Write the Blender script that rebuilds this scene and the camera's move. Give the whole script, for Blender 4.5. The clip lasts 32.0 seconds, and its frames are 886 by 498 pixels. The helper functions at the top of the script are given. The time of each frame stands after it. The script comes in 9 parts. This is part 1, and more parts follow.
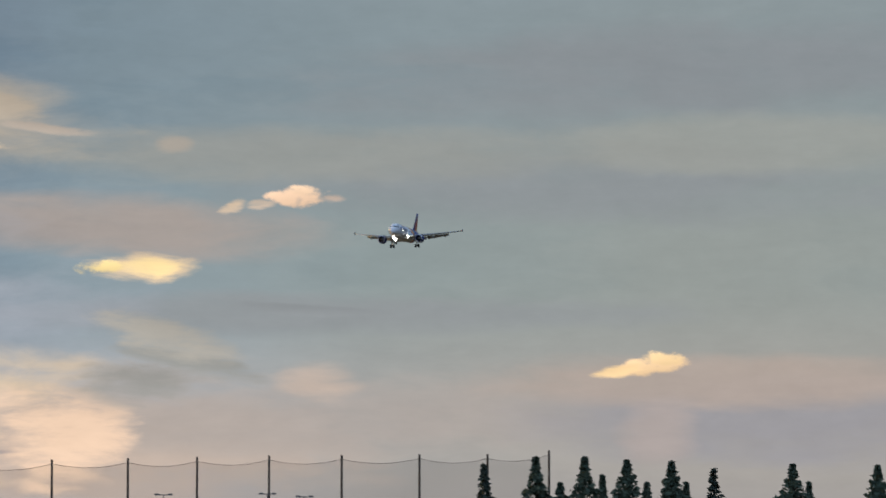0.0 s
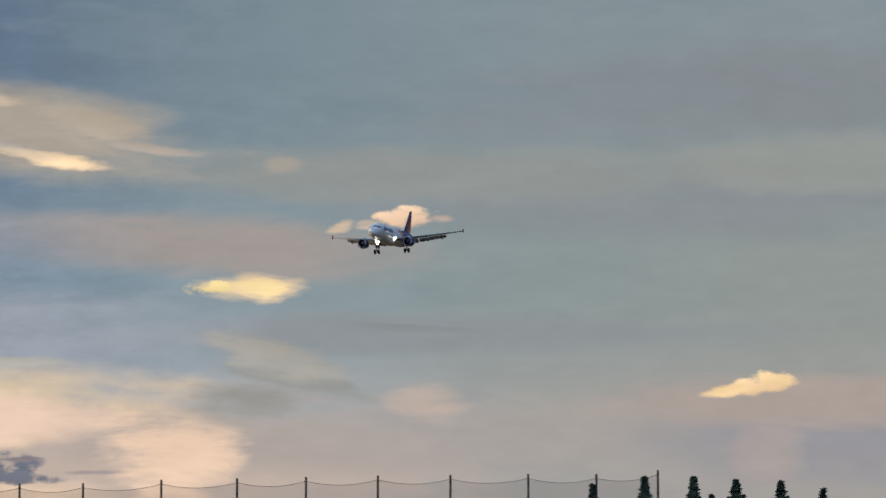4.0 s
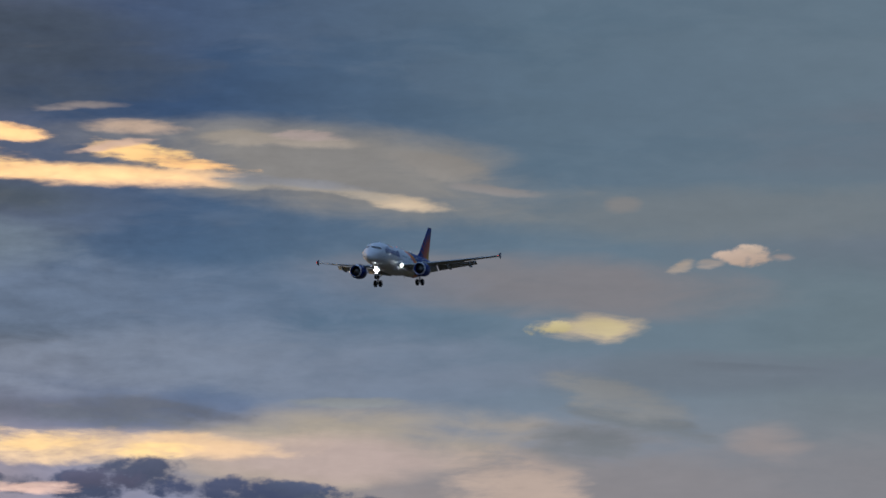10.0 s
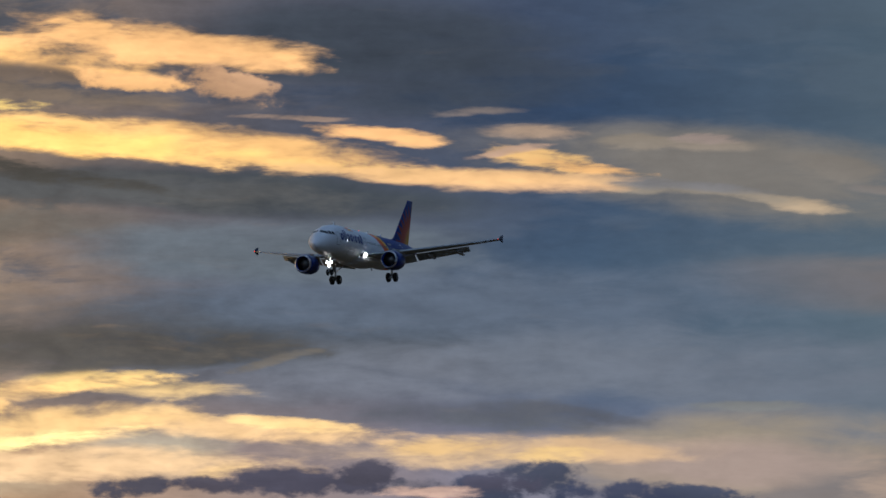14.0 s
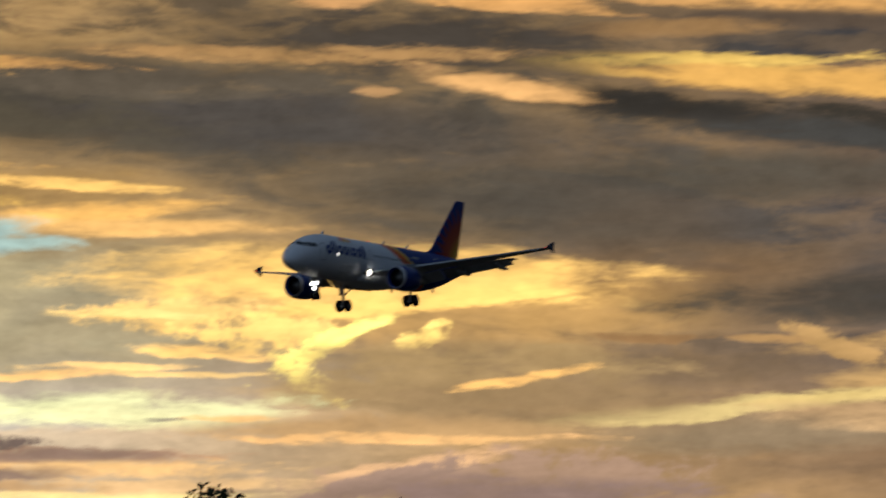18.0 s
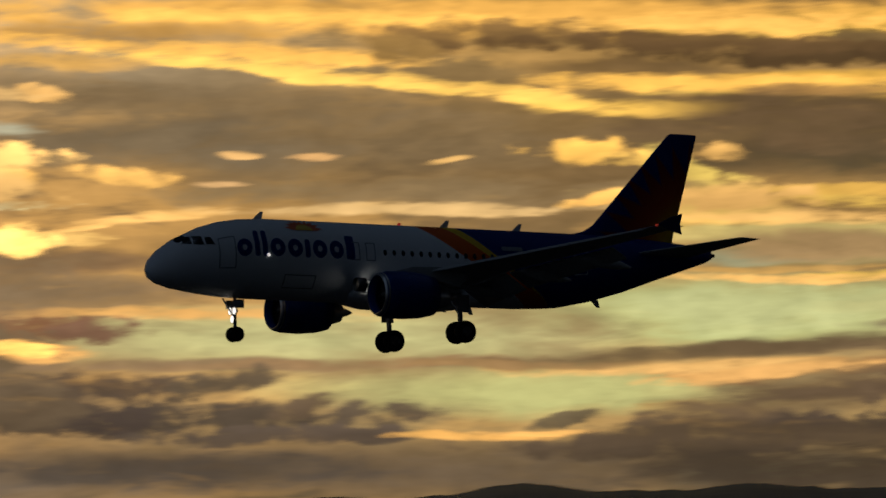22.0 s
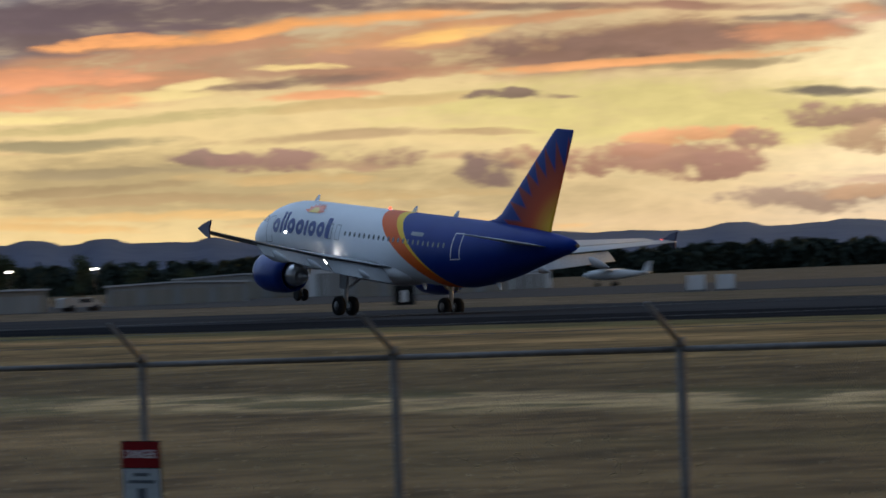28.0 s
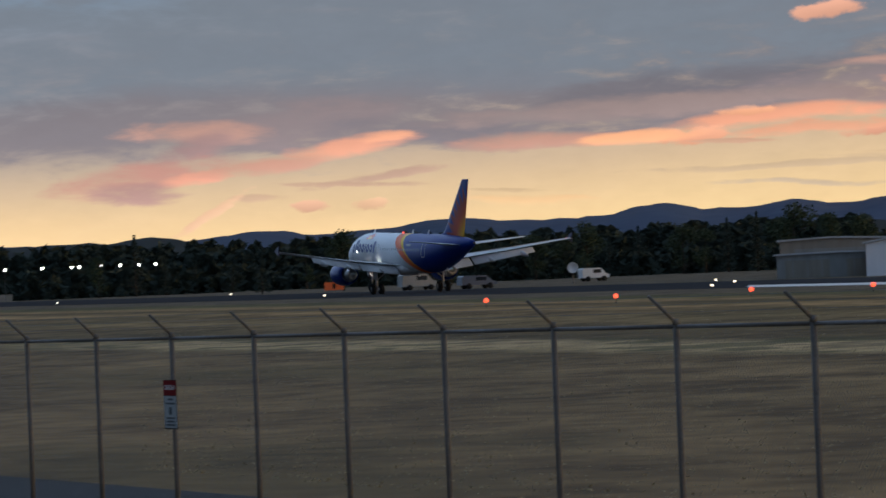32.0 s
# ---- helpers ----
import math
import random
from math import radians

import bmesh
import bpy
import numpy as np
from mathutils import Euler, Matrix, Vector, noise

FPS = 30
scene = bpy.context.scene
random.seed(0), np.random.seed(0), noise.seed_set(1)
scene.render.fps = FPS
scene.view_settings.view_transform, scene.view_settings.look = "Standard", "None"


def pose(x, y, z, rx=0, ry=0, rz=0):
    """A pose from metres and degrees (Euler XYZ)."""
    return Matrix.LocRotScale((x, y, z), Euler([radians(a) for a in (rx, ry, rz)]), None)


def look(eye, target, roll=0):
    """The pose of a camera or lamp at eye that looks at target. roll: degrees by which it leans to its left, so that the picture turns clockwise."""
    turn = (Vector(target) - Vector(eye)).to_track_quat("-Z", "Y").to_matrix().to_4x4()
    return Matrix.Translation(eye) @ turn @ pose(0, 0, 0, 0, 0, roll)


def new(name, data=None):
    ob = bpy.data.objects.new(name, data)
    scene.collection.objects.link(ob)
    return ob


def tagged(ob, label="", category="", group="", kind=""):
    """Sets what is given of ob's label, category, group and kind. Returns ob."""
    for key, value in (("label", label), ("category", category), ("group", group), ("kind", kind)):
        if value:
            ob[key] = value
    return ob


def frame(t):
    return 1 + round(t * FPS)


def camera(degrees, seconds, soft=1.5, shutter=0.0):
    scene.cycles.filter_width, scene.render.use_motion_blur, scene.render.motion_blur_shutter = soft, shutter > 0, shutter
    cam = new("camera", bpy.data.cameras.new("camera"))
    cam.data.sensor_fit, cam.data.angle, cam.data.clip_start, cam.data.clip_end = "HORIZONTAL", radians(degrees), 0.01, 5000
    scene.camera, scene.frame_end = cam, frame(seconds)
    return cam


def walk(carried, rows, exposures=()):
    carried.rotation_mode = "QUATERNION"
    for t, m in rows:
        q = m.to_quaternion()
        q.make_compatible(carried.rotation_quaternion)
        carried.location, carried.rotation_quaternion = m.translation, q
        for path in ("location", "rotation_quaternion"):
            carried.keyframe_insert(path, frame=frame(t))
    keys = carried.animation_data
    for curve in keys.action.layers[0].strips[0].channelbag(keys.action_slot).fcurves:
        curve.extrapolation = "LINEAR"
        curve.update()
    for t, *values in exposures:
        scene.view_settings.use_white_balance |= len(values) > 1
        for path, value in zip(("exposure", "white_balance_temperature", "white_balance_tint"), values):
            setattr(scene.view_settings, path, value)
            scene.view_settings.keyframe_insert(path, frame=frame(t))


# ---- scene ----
# camera: seconds, bearing from +y towards +x, elevation, lean
EYE = Vector((0, 0, 2.7))
AIM = [
    (0, 86.868, 4.771, -0), (0.5, 86.379, 5.105, -0), (1, 86.219, 5.256, -0),
    (1.5, 86.173, 4.832, -0), (2, 86.425, 4.786, -0), (2.5, 86.287, 4.832, -0),
    (3, 86.135, 5.082, -0), (3.5, 85.852, 5.044, -0), (5.5, 84.049, 5.029, -0),
    (6, 83.965, 4.673, -0), (6.5, 83.843, 4.65, -0), (7, 83.499, 4.946, -0),
    (7.5, 82.842, 5.203, -0), (8, 82.407, 5.332, -0), (8.5, 81.658, 5.219, -0),
    (9, 81.574, 5.37, -0), (9.5, 81.505, 5.514, -0), (10, 80.779, 5.582, -0),
    (10.5, 80.252, 5.347, -0), (11, 79.611, 5.476, -0), (11.5, 79.068, 5.514, -0),
    (12, 78.159, 5.59, -0), (12.5, 77.693, 5.302, -0), (13, 77.097, 5.499, -0),
    (13.5, 76.242, 5.65, -0), (15.5, 71.979, 5.605, -0), (16, 70.336, 5.779, -0),
    (16.5, 68.763, 5.612, -0), (17, 67.189, 5.544, -0), (17.5, 65.386, 5.832, -0),
    (18, 63.583, 4.961, -0), (18.5, 61.238, 4.278, -0), (19, 58.824, 4.377, -0),
    (19.5, 55.814, 4.566, -0), (20, 52.292, 4.619, -0), (20.5, 48.411, 4.619, -0),
    (21, 43.827, 4.513, -0.47), (21.5, 38.785, 4.263, -0.94), (22, 32.75, 3.89, -1.41),
    (22.5, 26.104, 3.639, -1.88), (23, 18.083, 3.426, -2.35), (23.5, 9.335, 3.464, -2.35),
    (24, 0.015, 3.061, -2.35), (24.5, -8.999, 2.512, -2.35), (25, -17.937, 1.993, -2.35),
    (25.5, -26.799, 1.375, -2.35), (27.5, -42.57, 0.626, -2.35), (28, -46.742, 0.275, -2.35),
    (28.5, -50.431, 0.251, -2.35), (29, -53.716, 0.255, -2.35), (29.5, -56.604, 0.549, -2.35),
    (30, -59.003, 0.526, -2.35), (30.5, -61.027, 0.441, -2.35), (31, -62.8, 0.223, -2.35),
    (31.5, -64.496, 0.315, -2.35), (32, -65.84, 0.233, -2.35),
]
EXPOSE = [(t, stops, kelvin, 10) for t, stops, kelvin in ((0, 0.0, 6450), (3, -0.08, 6400), (6, -0.22, 6300), (8.5, -0.64, 6000), (10, -0.76, 5500), (11, -0.83, 5150), (13, -1.02, 5350), (15, -1.18, 6250), (16, -1.33, 6500), (17, -1.6, 6500), (18, -1.85, 6500),
          (19, -2.2, 6500), (20, -2.7, 6500), (21, -3.25, 6500), (22, -3.95, 6500), (23, -4.9, 6500), (23.5, -4.95, 6500), (24, -4.6, 6500), (24.5, -3.85, 6450), (25, -3.1, 6400), (25.5, -2.4, 6350), (27.5, 0.0, 6450), (30, -0.05, 6300), (32, -0.1, 6200))]


def aim(bearing, rise, lean):
    b, e = radians(bearing), radians(rise)
    return look(EYE, EYE + 100 * Vector((math.sin(b) * math.cos(e), math.cos(b) * math.cos(e), math.sin(e))), lean)


cam = camera(11.934, 32.0, soft=1.6, shutter=0.35)
walk(cam, [(t, aim(b, e, r)) for t, b, e, r in AIM], EXPOSE)

# ---- mesh and node tools ----


def math_in(nt):
    """A function that adds a math node and returns its output: f('ADD', a, b, c)."""
    def f(op, *args):
        node = nt.nodes.new("ShaderNodeMath")
        node.operation = op
        for i, a in enumerate(args):
            if isinstance(a, (int, float)):
                node.inputs[i].default_value = a
            else:
                nt.links.new(a, node.inputs[i])
        return node.outputs[0]
    return f


def ramp_in(nt, x, lo, hi, soft=True):
    node = nt.nodes.new("ShaderNodeMapRange")
    node.interpolation_type = "SMOOTHSTEP" if soft else "LINEAR"
    for i, a in ((0, x), (1, lo), (2, hi)):
        if isinstance(a, (int, float)):
            node.inputs[i].default_value = a
        else:
            nt.links.new(a, node.inputs[i])
    return node.outputs[0]


def mix_in(nt, fac, a, b):
    node = nt.nodes.new("ShaderNodeMix")
    node.data_type = "RGBA"
    for i, v in ((0, fac), (6, a), (7, b)):
        if isinstance(v, (int, float)):
            node.inputs[i].default_value = v
        elif isinstance(v, tuple):
            node.inputs[i].default_value = (*v, 1)
        else:
            nt.links.new(v, node.inputs[i])
    return node.outputs[2]


def mesh_of(name, verts, faces, mat=None, smooth=False):
    me = bpy.data.meshes.new(name)
    me.from_pydata([tuple(v) for v in verts], [], faces)
    me.update()
    if smooth:
        me.polygons.foreach_set("use_smooth", [True] * len(me.polygons))
    if mat:
        me.materials.append(mat)
    return me


def part(name, data, parent=None, label="", mat=None, at=None):
    """One mesh object from a bmesh or a mesh, under a thing or a part."""
    if isinstance(data, bmesh.types.BMesh):
        me = bpy.data.meshes.new(name)
        data.to_mesh(me)
        data.free()
        data = me
    if mat and not data.materials:
        data.materials.append(mat)
    ob = new(name, data)
    if parent:
        ob.parent = parent
    if at is not None:
        ob.matrix_basis = at
    return tagged(ob, label)


def loft(rings, caps=True):
    """Vertices and faces through rings of equal count."""
    n = len(rings[0])
    verts = [v for r in rings for v in r]
    faces = [(i * n + j, i * n + (j + 1) % n, (i + 1) * n + (j + 1) % n, (i + 1) * n + j) for i in range(len(rings) - 1) for j in range(n)]
    if caps:
        faces += [tuple(range(n))[::-1], tuple(range((len(rings) - 1) * n, len(rings) * n))]
    return verts, faces


def tube(rows, axis="x", n=16, caps=True):
    """A body of revolution: rows of (place along the axis, radius)."""
    rings = []
    for a, r in rows:
        ring = []
        for j in range(n):
            c, s = r * math.cos(2 * math.pi * j / n), r * math.sin(2 * math.pi * j / n)
            ring.append({"x": (a, c, s), "y": (c, a, s), "z": (c, s, a)}[axis])
        rings.append(ring)
    return loft(rings, caps)


def rod(p, q, r, n=8, r2=None):
    p, q = Vector(p), Vector(q)
    d = (q - p).normalized()
    a = d.orthogonal().normalized()
    b = d.cross(a)
    rings = [[c + rr * (math.cos(2 * math.pi * j / n) * a + math.sin(2 * math.pi * j / n) * b) for j in range(n)] for c, rr in ((p, r), (q, r if r2 is None else r2))]
    return loft(rings)


def block(x0, x1, y0, y1, z0, z1):
    v = [(x, y, z) for z in (z0, z1) for x, y in ((x0, y0), (x1, y0), (x1, y1), (x0, y1))]
    return v, [(3, 2, 1, 0), (4, 5, 6, 7), (0, 1, 5, 4), (1, 2, 6, 5), (2, 3, 7, 6), (3, 0, 4, 7)]


def joined(*pieces):
    verts, faces = [], []
    for v, f in pieces:
        k = len(verts)
        verts += [tuple(p) for p in v]
        faces += [tuple(i + k for i in g) for g in f]
    return verts, faces


def thing(name, label, category, at=None, group="", kind=""):
    ob = new(name)
    ob.empty_display_size = 0.5
    if at is not None:
        ob.matrix_basis = at
    return tagged(ob, label, category, group, kind)

# ---- light: a broken dusk overcast, the sun behind it low on bearing 17 ----
# how many stops the dusk light differs by bearing: brightest round the sun
STOPS = [(-180, 0.3), (-66, 0.36), (-58, 0.26), (-52, 0.12), (-43, 0.0), (-36, 0.7), (-31, 1.5), (-27, 2.4), (-18, 3.05), (-9, 3.8), (0, 4.55), (6, 4.9), (18, 4.9), (33, 3.95), (44, 3.15), (52, 2.7), (58, 2.22), (64, 1.82), (70, 1.33), (77, 1.0), (79.5, 0.8), (82, 0.6), (84, 0.34), (86, 0.12), (92, 0.0), (180, 0.3)]


def radiance(colour, bearing):
    """Scene light from a colour as the eye sees it on that bearing."""
    stops = float(np.interp(bearing, [s[0] for s in STOPS], [s[1] for s in STOPS]))
    return tuple(((c / 255 + 0.055) / 1.055) ** 2.4 * 2 ** stops for c in colour)



CLOUDS = []


def cloud(bearing, rise, width, height, tilt, colour, kind):
    """One cloud: its middle, half width and half height in degrees of sky, its tilt and colour."""
    CLOUDS.append((bearing, rise, width, height, tilt, colour, kind))


cloud(82.13, 5.10, 2.51, 0.342, -2.7, (143, 132, 125), "haze")
cloud(89.80, 7.16, 4.19, 0.457, 2.5, (136, 141, 145), "haze")
cloud(88.64, 5.56, 3.81, 0.381, -0.3, (140, 145, 148), "haze")
cloud(91.32, 6.16, 2.28, 0.304, -0.6, (155, 158, 153), "haze")
cloud(84.81, 6.03, 3.81, 0.304, 0.1, (141, 143, 139), "haze")
cloud(85.58, 3.89, 3.42, 0.228, 0.0, (140, 144, 146), "haze")
cloud(81.39, 2.13, 3.42, 0.837, 0.2, (169, 150, 135), "haze")
cloud(84.81, 2.52, 3.42, 0.457, 0.1, (163, 154, 148), "haze")
cloud(91.29, 2.43, 2.66, 0.457, -0.2, (154, 152, 157), "haze")
cloud(90.54, 2.98, 2.66, 0.274, -0.2, (178, 163, 153), "haze")
cloud(85.23, 2.97, 0.46, 0.198, 0.0, (192, 172, 157), "haze")
cloud(89.77, 2.28, 0.42, 0.342, -0.2, (175, 163, 158), "haze")
cloud(83.16, 6.16, 0.23, 0.084, 0.3, (149, 141, 131), "haze")
cloud(78.98, 6.70, 2.59, 0.533, -7.5, (143, 132, 117), "haze")
cloud(79.01, 3.01, 2.44, 0.381, 0.2, (175, 156, 129), "haze")
cloud(78.34, 1.60, 1.90, 0.304, 0.1, (181, 158, 135), "haze")
cloud(78.33, 2.74, 1.29, 0.304, 0.3, (190, 167, 135), "haze")
cloud(75.91, 7.78, 1.98, 0.266, 3.6, (66, 72, 80), "haze")
cloud(78.99, 2.76, 1.67, 0.244, 0.1, (188, 162, 146), "haze")
cloud(72.32, 6.41, 2.89, 0.244, -2.6, (67, 71, 72), "haze")
cloud(72.71, 4.47, 3.20, 0.457, 0.3, (75, 79, 82), "haze")
cloud(74.22, 8.37, 2.13, 0.457, 0.3, (63, 68, 74), "haze")
cloud(71.58, 2.95, 1.07, 0.342, 0.2, (185, 168, 140), "haze")
cloud(75.77, 2.96, 2.28, 0.183, 0.0, (207, 175, 145), "haze")
cloud(66.57, 4.71, 1.67, 0.419, 0.4, (144, 113, 81), "haze")
cloud(66.11, 5.32, 1.29, 0.457, 0.5, (125, 103, 80), "haze")
cloud(67.58, 2.51, 2.05, 0.244, 0.2, (172, 148, 116), "haze")
cloud(67.56, 5.94, 2.44, 0.289, 0.4, (93, 88, 78), "haze")
cloud(57.06, 3.84, 3.96, 0.913, 0.2, (150, 141, 113), "haze")
cloud(56.29, 4.29, 2.13, 0.342, 0.3, (137, 127, 105), "haze")
cloud(58.73, 6.82, 5.63, 0.609, -2.8, (75, 69, 60), "haze")
cloud(64.33, 5.63, 3.58, 0.533, -5.4, (79, 75, 68), "haze")
cloud(61.65, 6.67, 3.65, 0.381, -5.1, (77, 72, 68), "haze")
cloud(63.56, 4.19, 2.82, 0.533, -0.2, (216, 168, 100), "haze")
cloud(53.95, 4.40, 3.20, 0.533, -0.1, (170, 154, 114), "haze")
cloud(47.44, 4.69, 2.05, 0.289, 0.4, (139, 116, 75), "haze")
cloud(41.97, 7.55, 7.23, 0.571, -0.7, (54, 46, 35), "haze")
cloud(42.71, 5.02, 3.20, 0.419, -0.8, (125, 104, 72), "haze")
cloud(31.37, 5.30, 3.96, 0.419, -1.3, (115, 96, 69), "haze")
cloud(30.55, 2.73, 3.96, 0.365, -1.3, (196, 196, 135), "haze")
cloud(36.67, 2.94, 2.82, 0.396, -1.6, (216, 220, 145), "haze")
cloud(33.59, 1.95, 2.82, 0.289, -1.4, (199, 199, 129), "haze")
cloud(31.27, 0.94, 7.23, 0.381, -1.4, (89, 77, 64), "haze")
cloud(25.33, 2.14, 2.89, 0.761, 2.7, (112, 92, 66), "streak")
cloud(25.73, 6.24, 2.36, 0.381, -2.7, (144, 117, 80), "haze")
cloud(25.13, 0.84, 2.82, 0.396, -2.2, (104, 90, 74), "haze")
cloud(6.85, 4.03, 7.61, 0.502, -2.3, (92, 76, 57), "streak")
cloud(8.30, 2.00, 3.96, 0.244, -2.4, (165, 140, 86), "haze")
cloud(-10.08, 4.04, 3.81, 0.304, 0.8, (186, 193, 155), "streak")
cloud(-10.82, 4.49, 3.42, 0.259, 1.9, (107, 90, 72), "streak")
cloud(-11.25, 3.40, 3.42, 0.365, -2.1, (108, 93, 80), "streak")
cloud(-8.68, 0.78, 9.89, 0.685, -2.3, (97, 91, 87), "streak")
cloud(-7.72, 5.63, 6.09, 0.381, 1.7, (155, 122, 84), "streak")
cloud(-10.20, 0.90, 3.96, 0.365, -2.3, (102, 97, 95), "haze")
cloud(-6.39, 0.75, 2.82, 0.320, -2.4, (88, 81, 77), "haze")
cloud(-54.76, 3.48, 4.26, 0.571, 3.9, (122, 111, 113), "streak")
cloud(-54.38, 3.32, 2.82, 0.396, 2.9, (125, 113, 114), "haze")
cloud(-60.65, 3.67, 7.23, 0.989, 1.9, (115, 118, 126), "streak")
cloud(-61.08, 2.54, 3.96, 0.457, 3.8, (119, 112, 116), "streak")
cloud(-59.90, 3.41, 4.03, 0.495, 0.8, (117, 119, 127), "haze")
cloud(-66.55, 3.23, 8.37, 1.142, 0.8, (113, 120, 128), "streak")
cloud(-68.88, 2.10, 3.96, 0.419, 2.8, (126, 118, 121), "streak")
cloud(-64.30, 2.00, 3.81, 0.274, 1.6, (131, 121, 122), "streak")
cloud(-67.32, 3.11, 5.56, 0.571, -0.2, (114, 120, 128), "haze")
cloud(17.56, 6.51, 6.85, 0.304, -2.3, (205, 145, 62), "streak")
cloud(14.85, 5.77, 3.20, 0.419, -2.0, (148, 152, 132), "streak")
cloud(15.60, 5.25, 5.33, 0.320, -2.1, (116, 87, 52), "streak")
cloud(15.95, 4.59, 4.57, 0.274, -2.2, (120, 86, 46), "streak")
cloud(22.43, 3.86, 2.66, 0.365, 2.3, (101, 73, 45), "streak")
cloud(22.10, 5.09, 2.66, 0.419, -2.7, (204, 150, 82), "streak")
cloud(13.56, 1.78, 3.81, 0.342, -2.2, (208, 162, 76), "streak")
cloud(17.39, 2.09, 6.85, 0.274, -2.3, (215, 150, 60), "streak")
cloud(21.99, 2.66, 3.04, 0.350, -0.5, (126, 93, 55), "streak")
cloud(21.19, 1.77, 2.66, 0.274, -2.5, (160, 112, 59), "streak")
cloud(17.33, 0.71, 7.61, 0.502, -2.3, (72, 51, 32), "streak")
cloud(23.76, 2.99, 0.46, 0.107, -2.7, (218, 196, 146), "haze")
cloud(17.35, 1.16, 1.14, 0.107, -2.3, (150, 98, 45), "haze")
cloud(-3.57, 6.18, 3.81, 0.419, 1.0, (125, 97, 66), "streak")
cloud(0.26, 5.96, 2.28, 0.274, -2.4, (137, 111, 79), "streak")
cloud(3.67, 5.12, 3.81, 0.685, -2.7, (121, 142, 121), "streak")
cloud(-1.33, 4.65, 3.81, 0.259, -2.3, (137, 158, 135), "streak")
cloud(-1.36, 3.89, 5.33, 0.487, -2.3, (80, 66, 50), "streak")
cloud(4.75, 3.66, 2.28, 0.411, -2.7, (65, 55, 45), "streak")
cloud(3.95, 2.90, 3.04, 0.350, -2.6, (70, 60, 50), "streak")
cloud(-5.24, 2.05, 1.90, 0.274, -2.2, (227, 181, 106), "streak")
cloud(3.91, 2.06, 3.04, 0.213, -2.5, (156, 123, 85), "streak")
cloud(-0.71, 1.04, 6.85, 0.441, -2.3, (85, 77, 68), "streak")
cloud(4.67, 1.88, 1.37, 0.137, -2.5, (154, 144, 107), "haze")
cloud(-5.25, 1.84, 1.14, 0.107, -2.2, (238, 204, 135), "haze")
cloud(-21.52, 5.04, 3.42, 0.419, -0.0, (166, 132, 101), "streak")
cloud(-16.92, 5.01, 3.04, 0.274, 0.6, (164, 128, 96), "streak")
cloud(-18.49, 4.16, 6.85, 0.274, 0.7, (198, 171, 131), "streak")
cloud(-19.28, 3.66, 6.09, 0.350, 0.7, (101, 86, 78), "streak")
cloud(-13.55, 3.49, 2.66, 0.320, 1.4, (72, 63, 59), "streak")
cloud(-21.60, 2.83, 2.28, 0.274, 0.8, (131, 108, 94), "streak")
cloud(-16.24, 3.08, 3.04, 0.213, -2.5, (120, 100, 84), "streak")
cloud(-13.98, 2.29, 2.66, 0.350, -2.5, (117, 96, 82), "streak")
cloud(-12.86, 1.90, 1.90, 0.198, -2.5, (174, 142, 96), "streak")
cloud(-17.86, 0.85, 7.61, 0.426, -2.4, (122, 115, 118), "streak")
cloud(-23.82, 2.38, 0.23, 0.213, -2.1, (238, 202, 144), "haze")
cloud(-14.80, 1.11, 1.52, 0.107, -2.4, (141, 126, 116), "haze")
cloud(-17.88, 0.43, 1.52, 0.107, -2.4, (150, 144, 142), "haze")
cloud(-50.69, 3.49, 3.20, 0.350, 0.9, (115, 95, 94), "streak")
cloud(-48.81, 2.89, 4.57, 0.350, 2.7, (177, 137, 109), "streak")
cloud(-43.84, 2.91, 2.66, 0.320, 1.5, (165, 128, 103), "streak")
cloud(-51.86, 2.70, 1.90, 0.274, 0.9, (199, 143, 107), "streak")
cloud(-49.64, 1.24, 4.57, 0.457, -2.3, (184, 161, 118), "streak")
cloud(-43.49, 1.98, 3.04, 0.381, -2.5, (227, 208, 137), "streak")
cloud(74.46, 3.91, 3.81, 0.381, 0.2, (122, 123, 128), "haze")
cloud(75.98, 4.98, 3.81, 0.457, 0.2, (103, 111, 122), "haze")
cloud(79.05, 4.07, 2.66, 0.457, -0.1, (125, 129, 136), "haze")
cloud(73.30, 5.58, 2.28, 0.304, 0.4, (104, 110, 113), "haze")
cloud(81.73, 2.17, 0.72, 0.533, 0.2, (207, 178, 153), "streak")
cloud(85.12, 3.93, 0.84, 0.068, -1.9, (135, 139, 141), "streak")
cloud(83.51, 3.24, 0.84, 0.107, -11.9, (136, 136, 132), "streak")
cloud(82.75, 2.93, 0.76, 0.228, 0.2, (133, 132, 128), "streak")
cloud(83.13, 3.58, 0.68, 0.198, -14.8, (153, 148, 139), "streak")
cloud(82.81, 4.49, 0.56, 0.137, 0.2, (219, 189, 148), "streak")
cloud(82.86, 4.49, 0.33, 0.099, 0.2, (227, 201, 145), "streak")
cloud(82.27, 4.48, 0.23, 0.068, 0.3, (216, 192, 134), "heap")
cloud(84.90, 5.46, 0.29, 0.091, 8.1, (233, 197, 165), "heap")
cloud(84.99, 5.54, 0.14, 0.061, 0.1, (236, 202, 169), "heap")
cloud(84.13, 5.34, 0.15, 0.061, 15.2, (197, 175, 151), "wisp")
cloud(84.45, 5.38, 0.11, 0.046, 0.1, (190, 171, 152), "wisp")
cloud(85.33, 5.45, 0.18, 0.038, 0.1, (183, 165, 151), "wisp")
cloud(89.66, 3.23, 0.47, 0.091, 8.8, (253, 215, 167), "heap")
cloud(89.87, 3.32, 0.27, 0.076, 4.8, (256, 220, 167), "heap")
cloud(89.18, 3.16, 0.26, 0.053, 9.8, (251, 215, 162), "wisp")
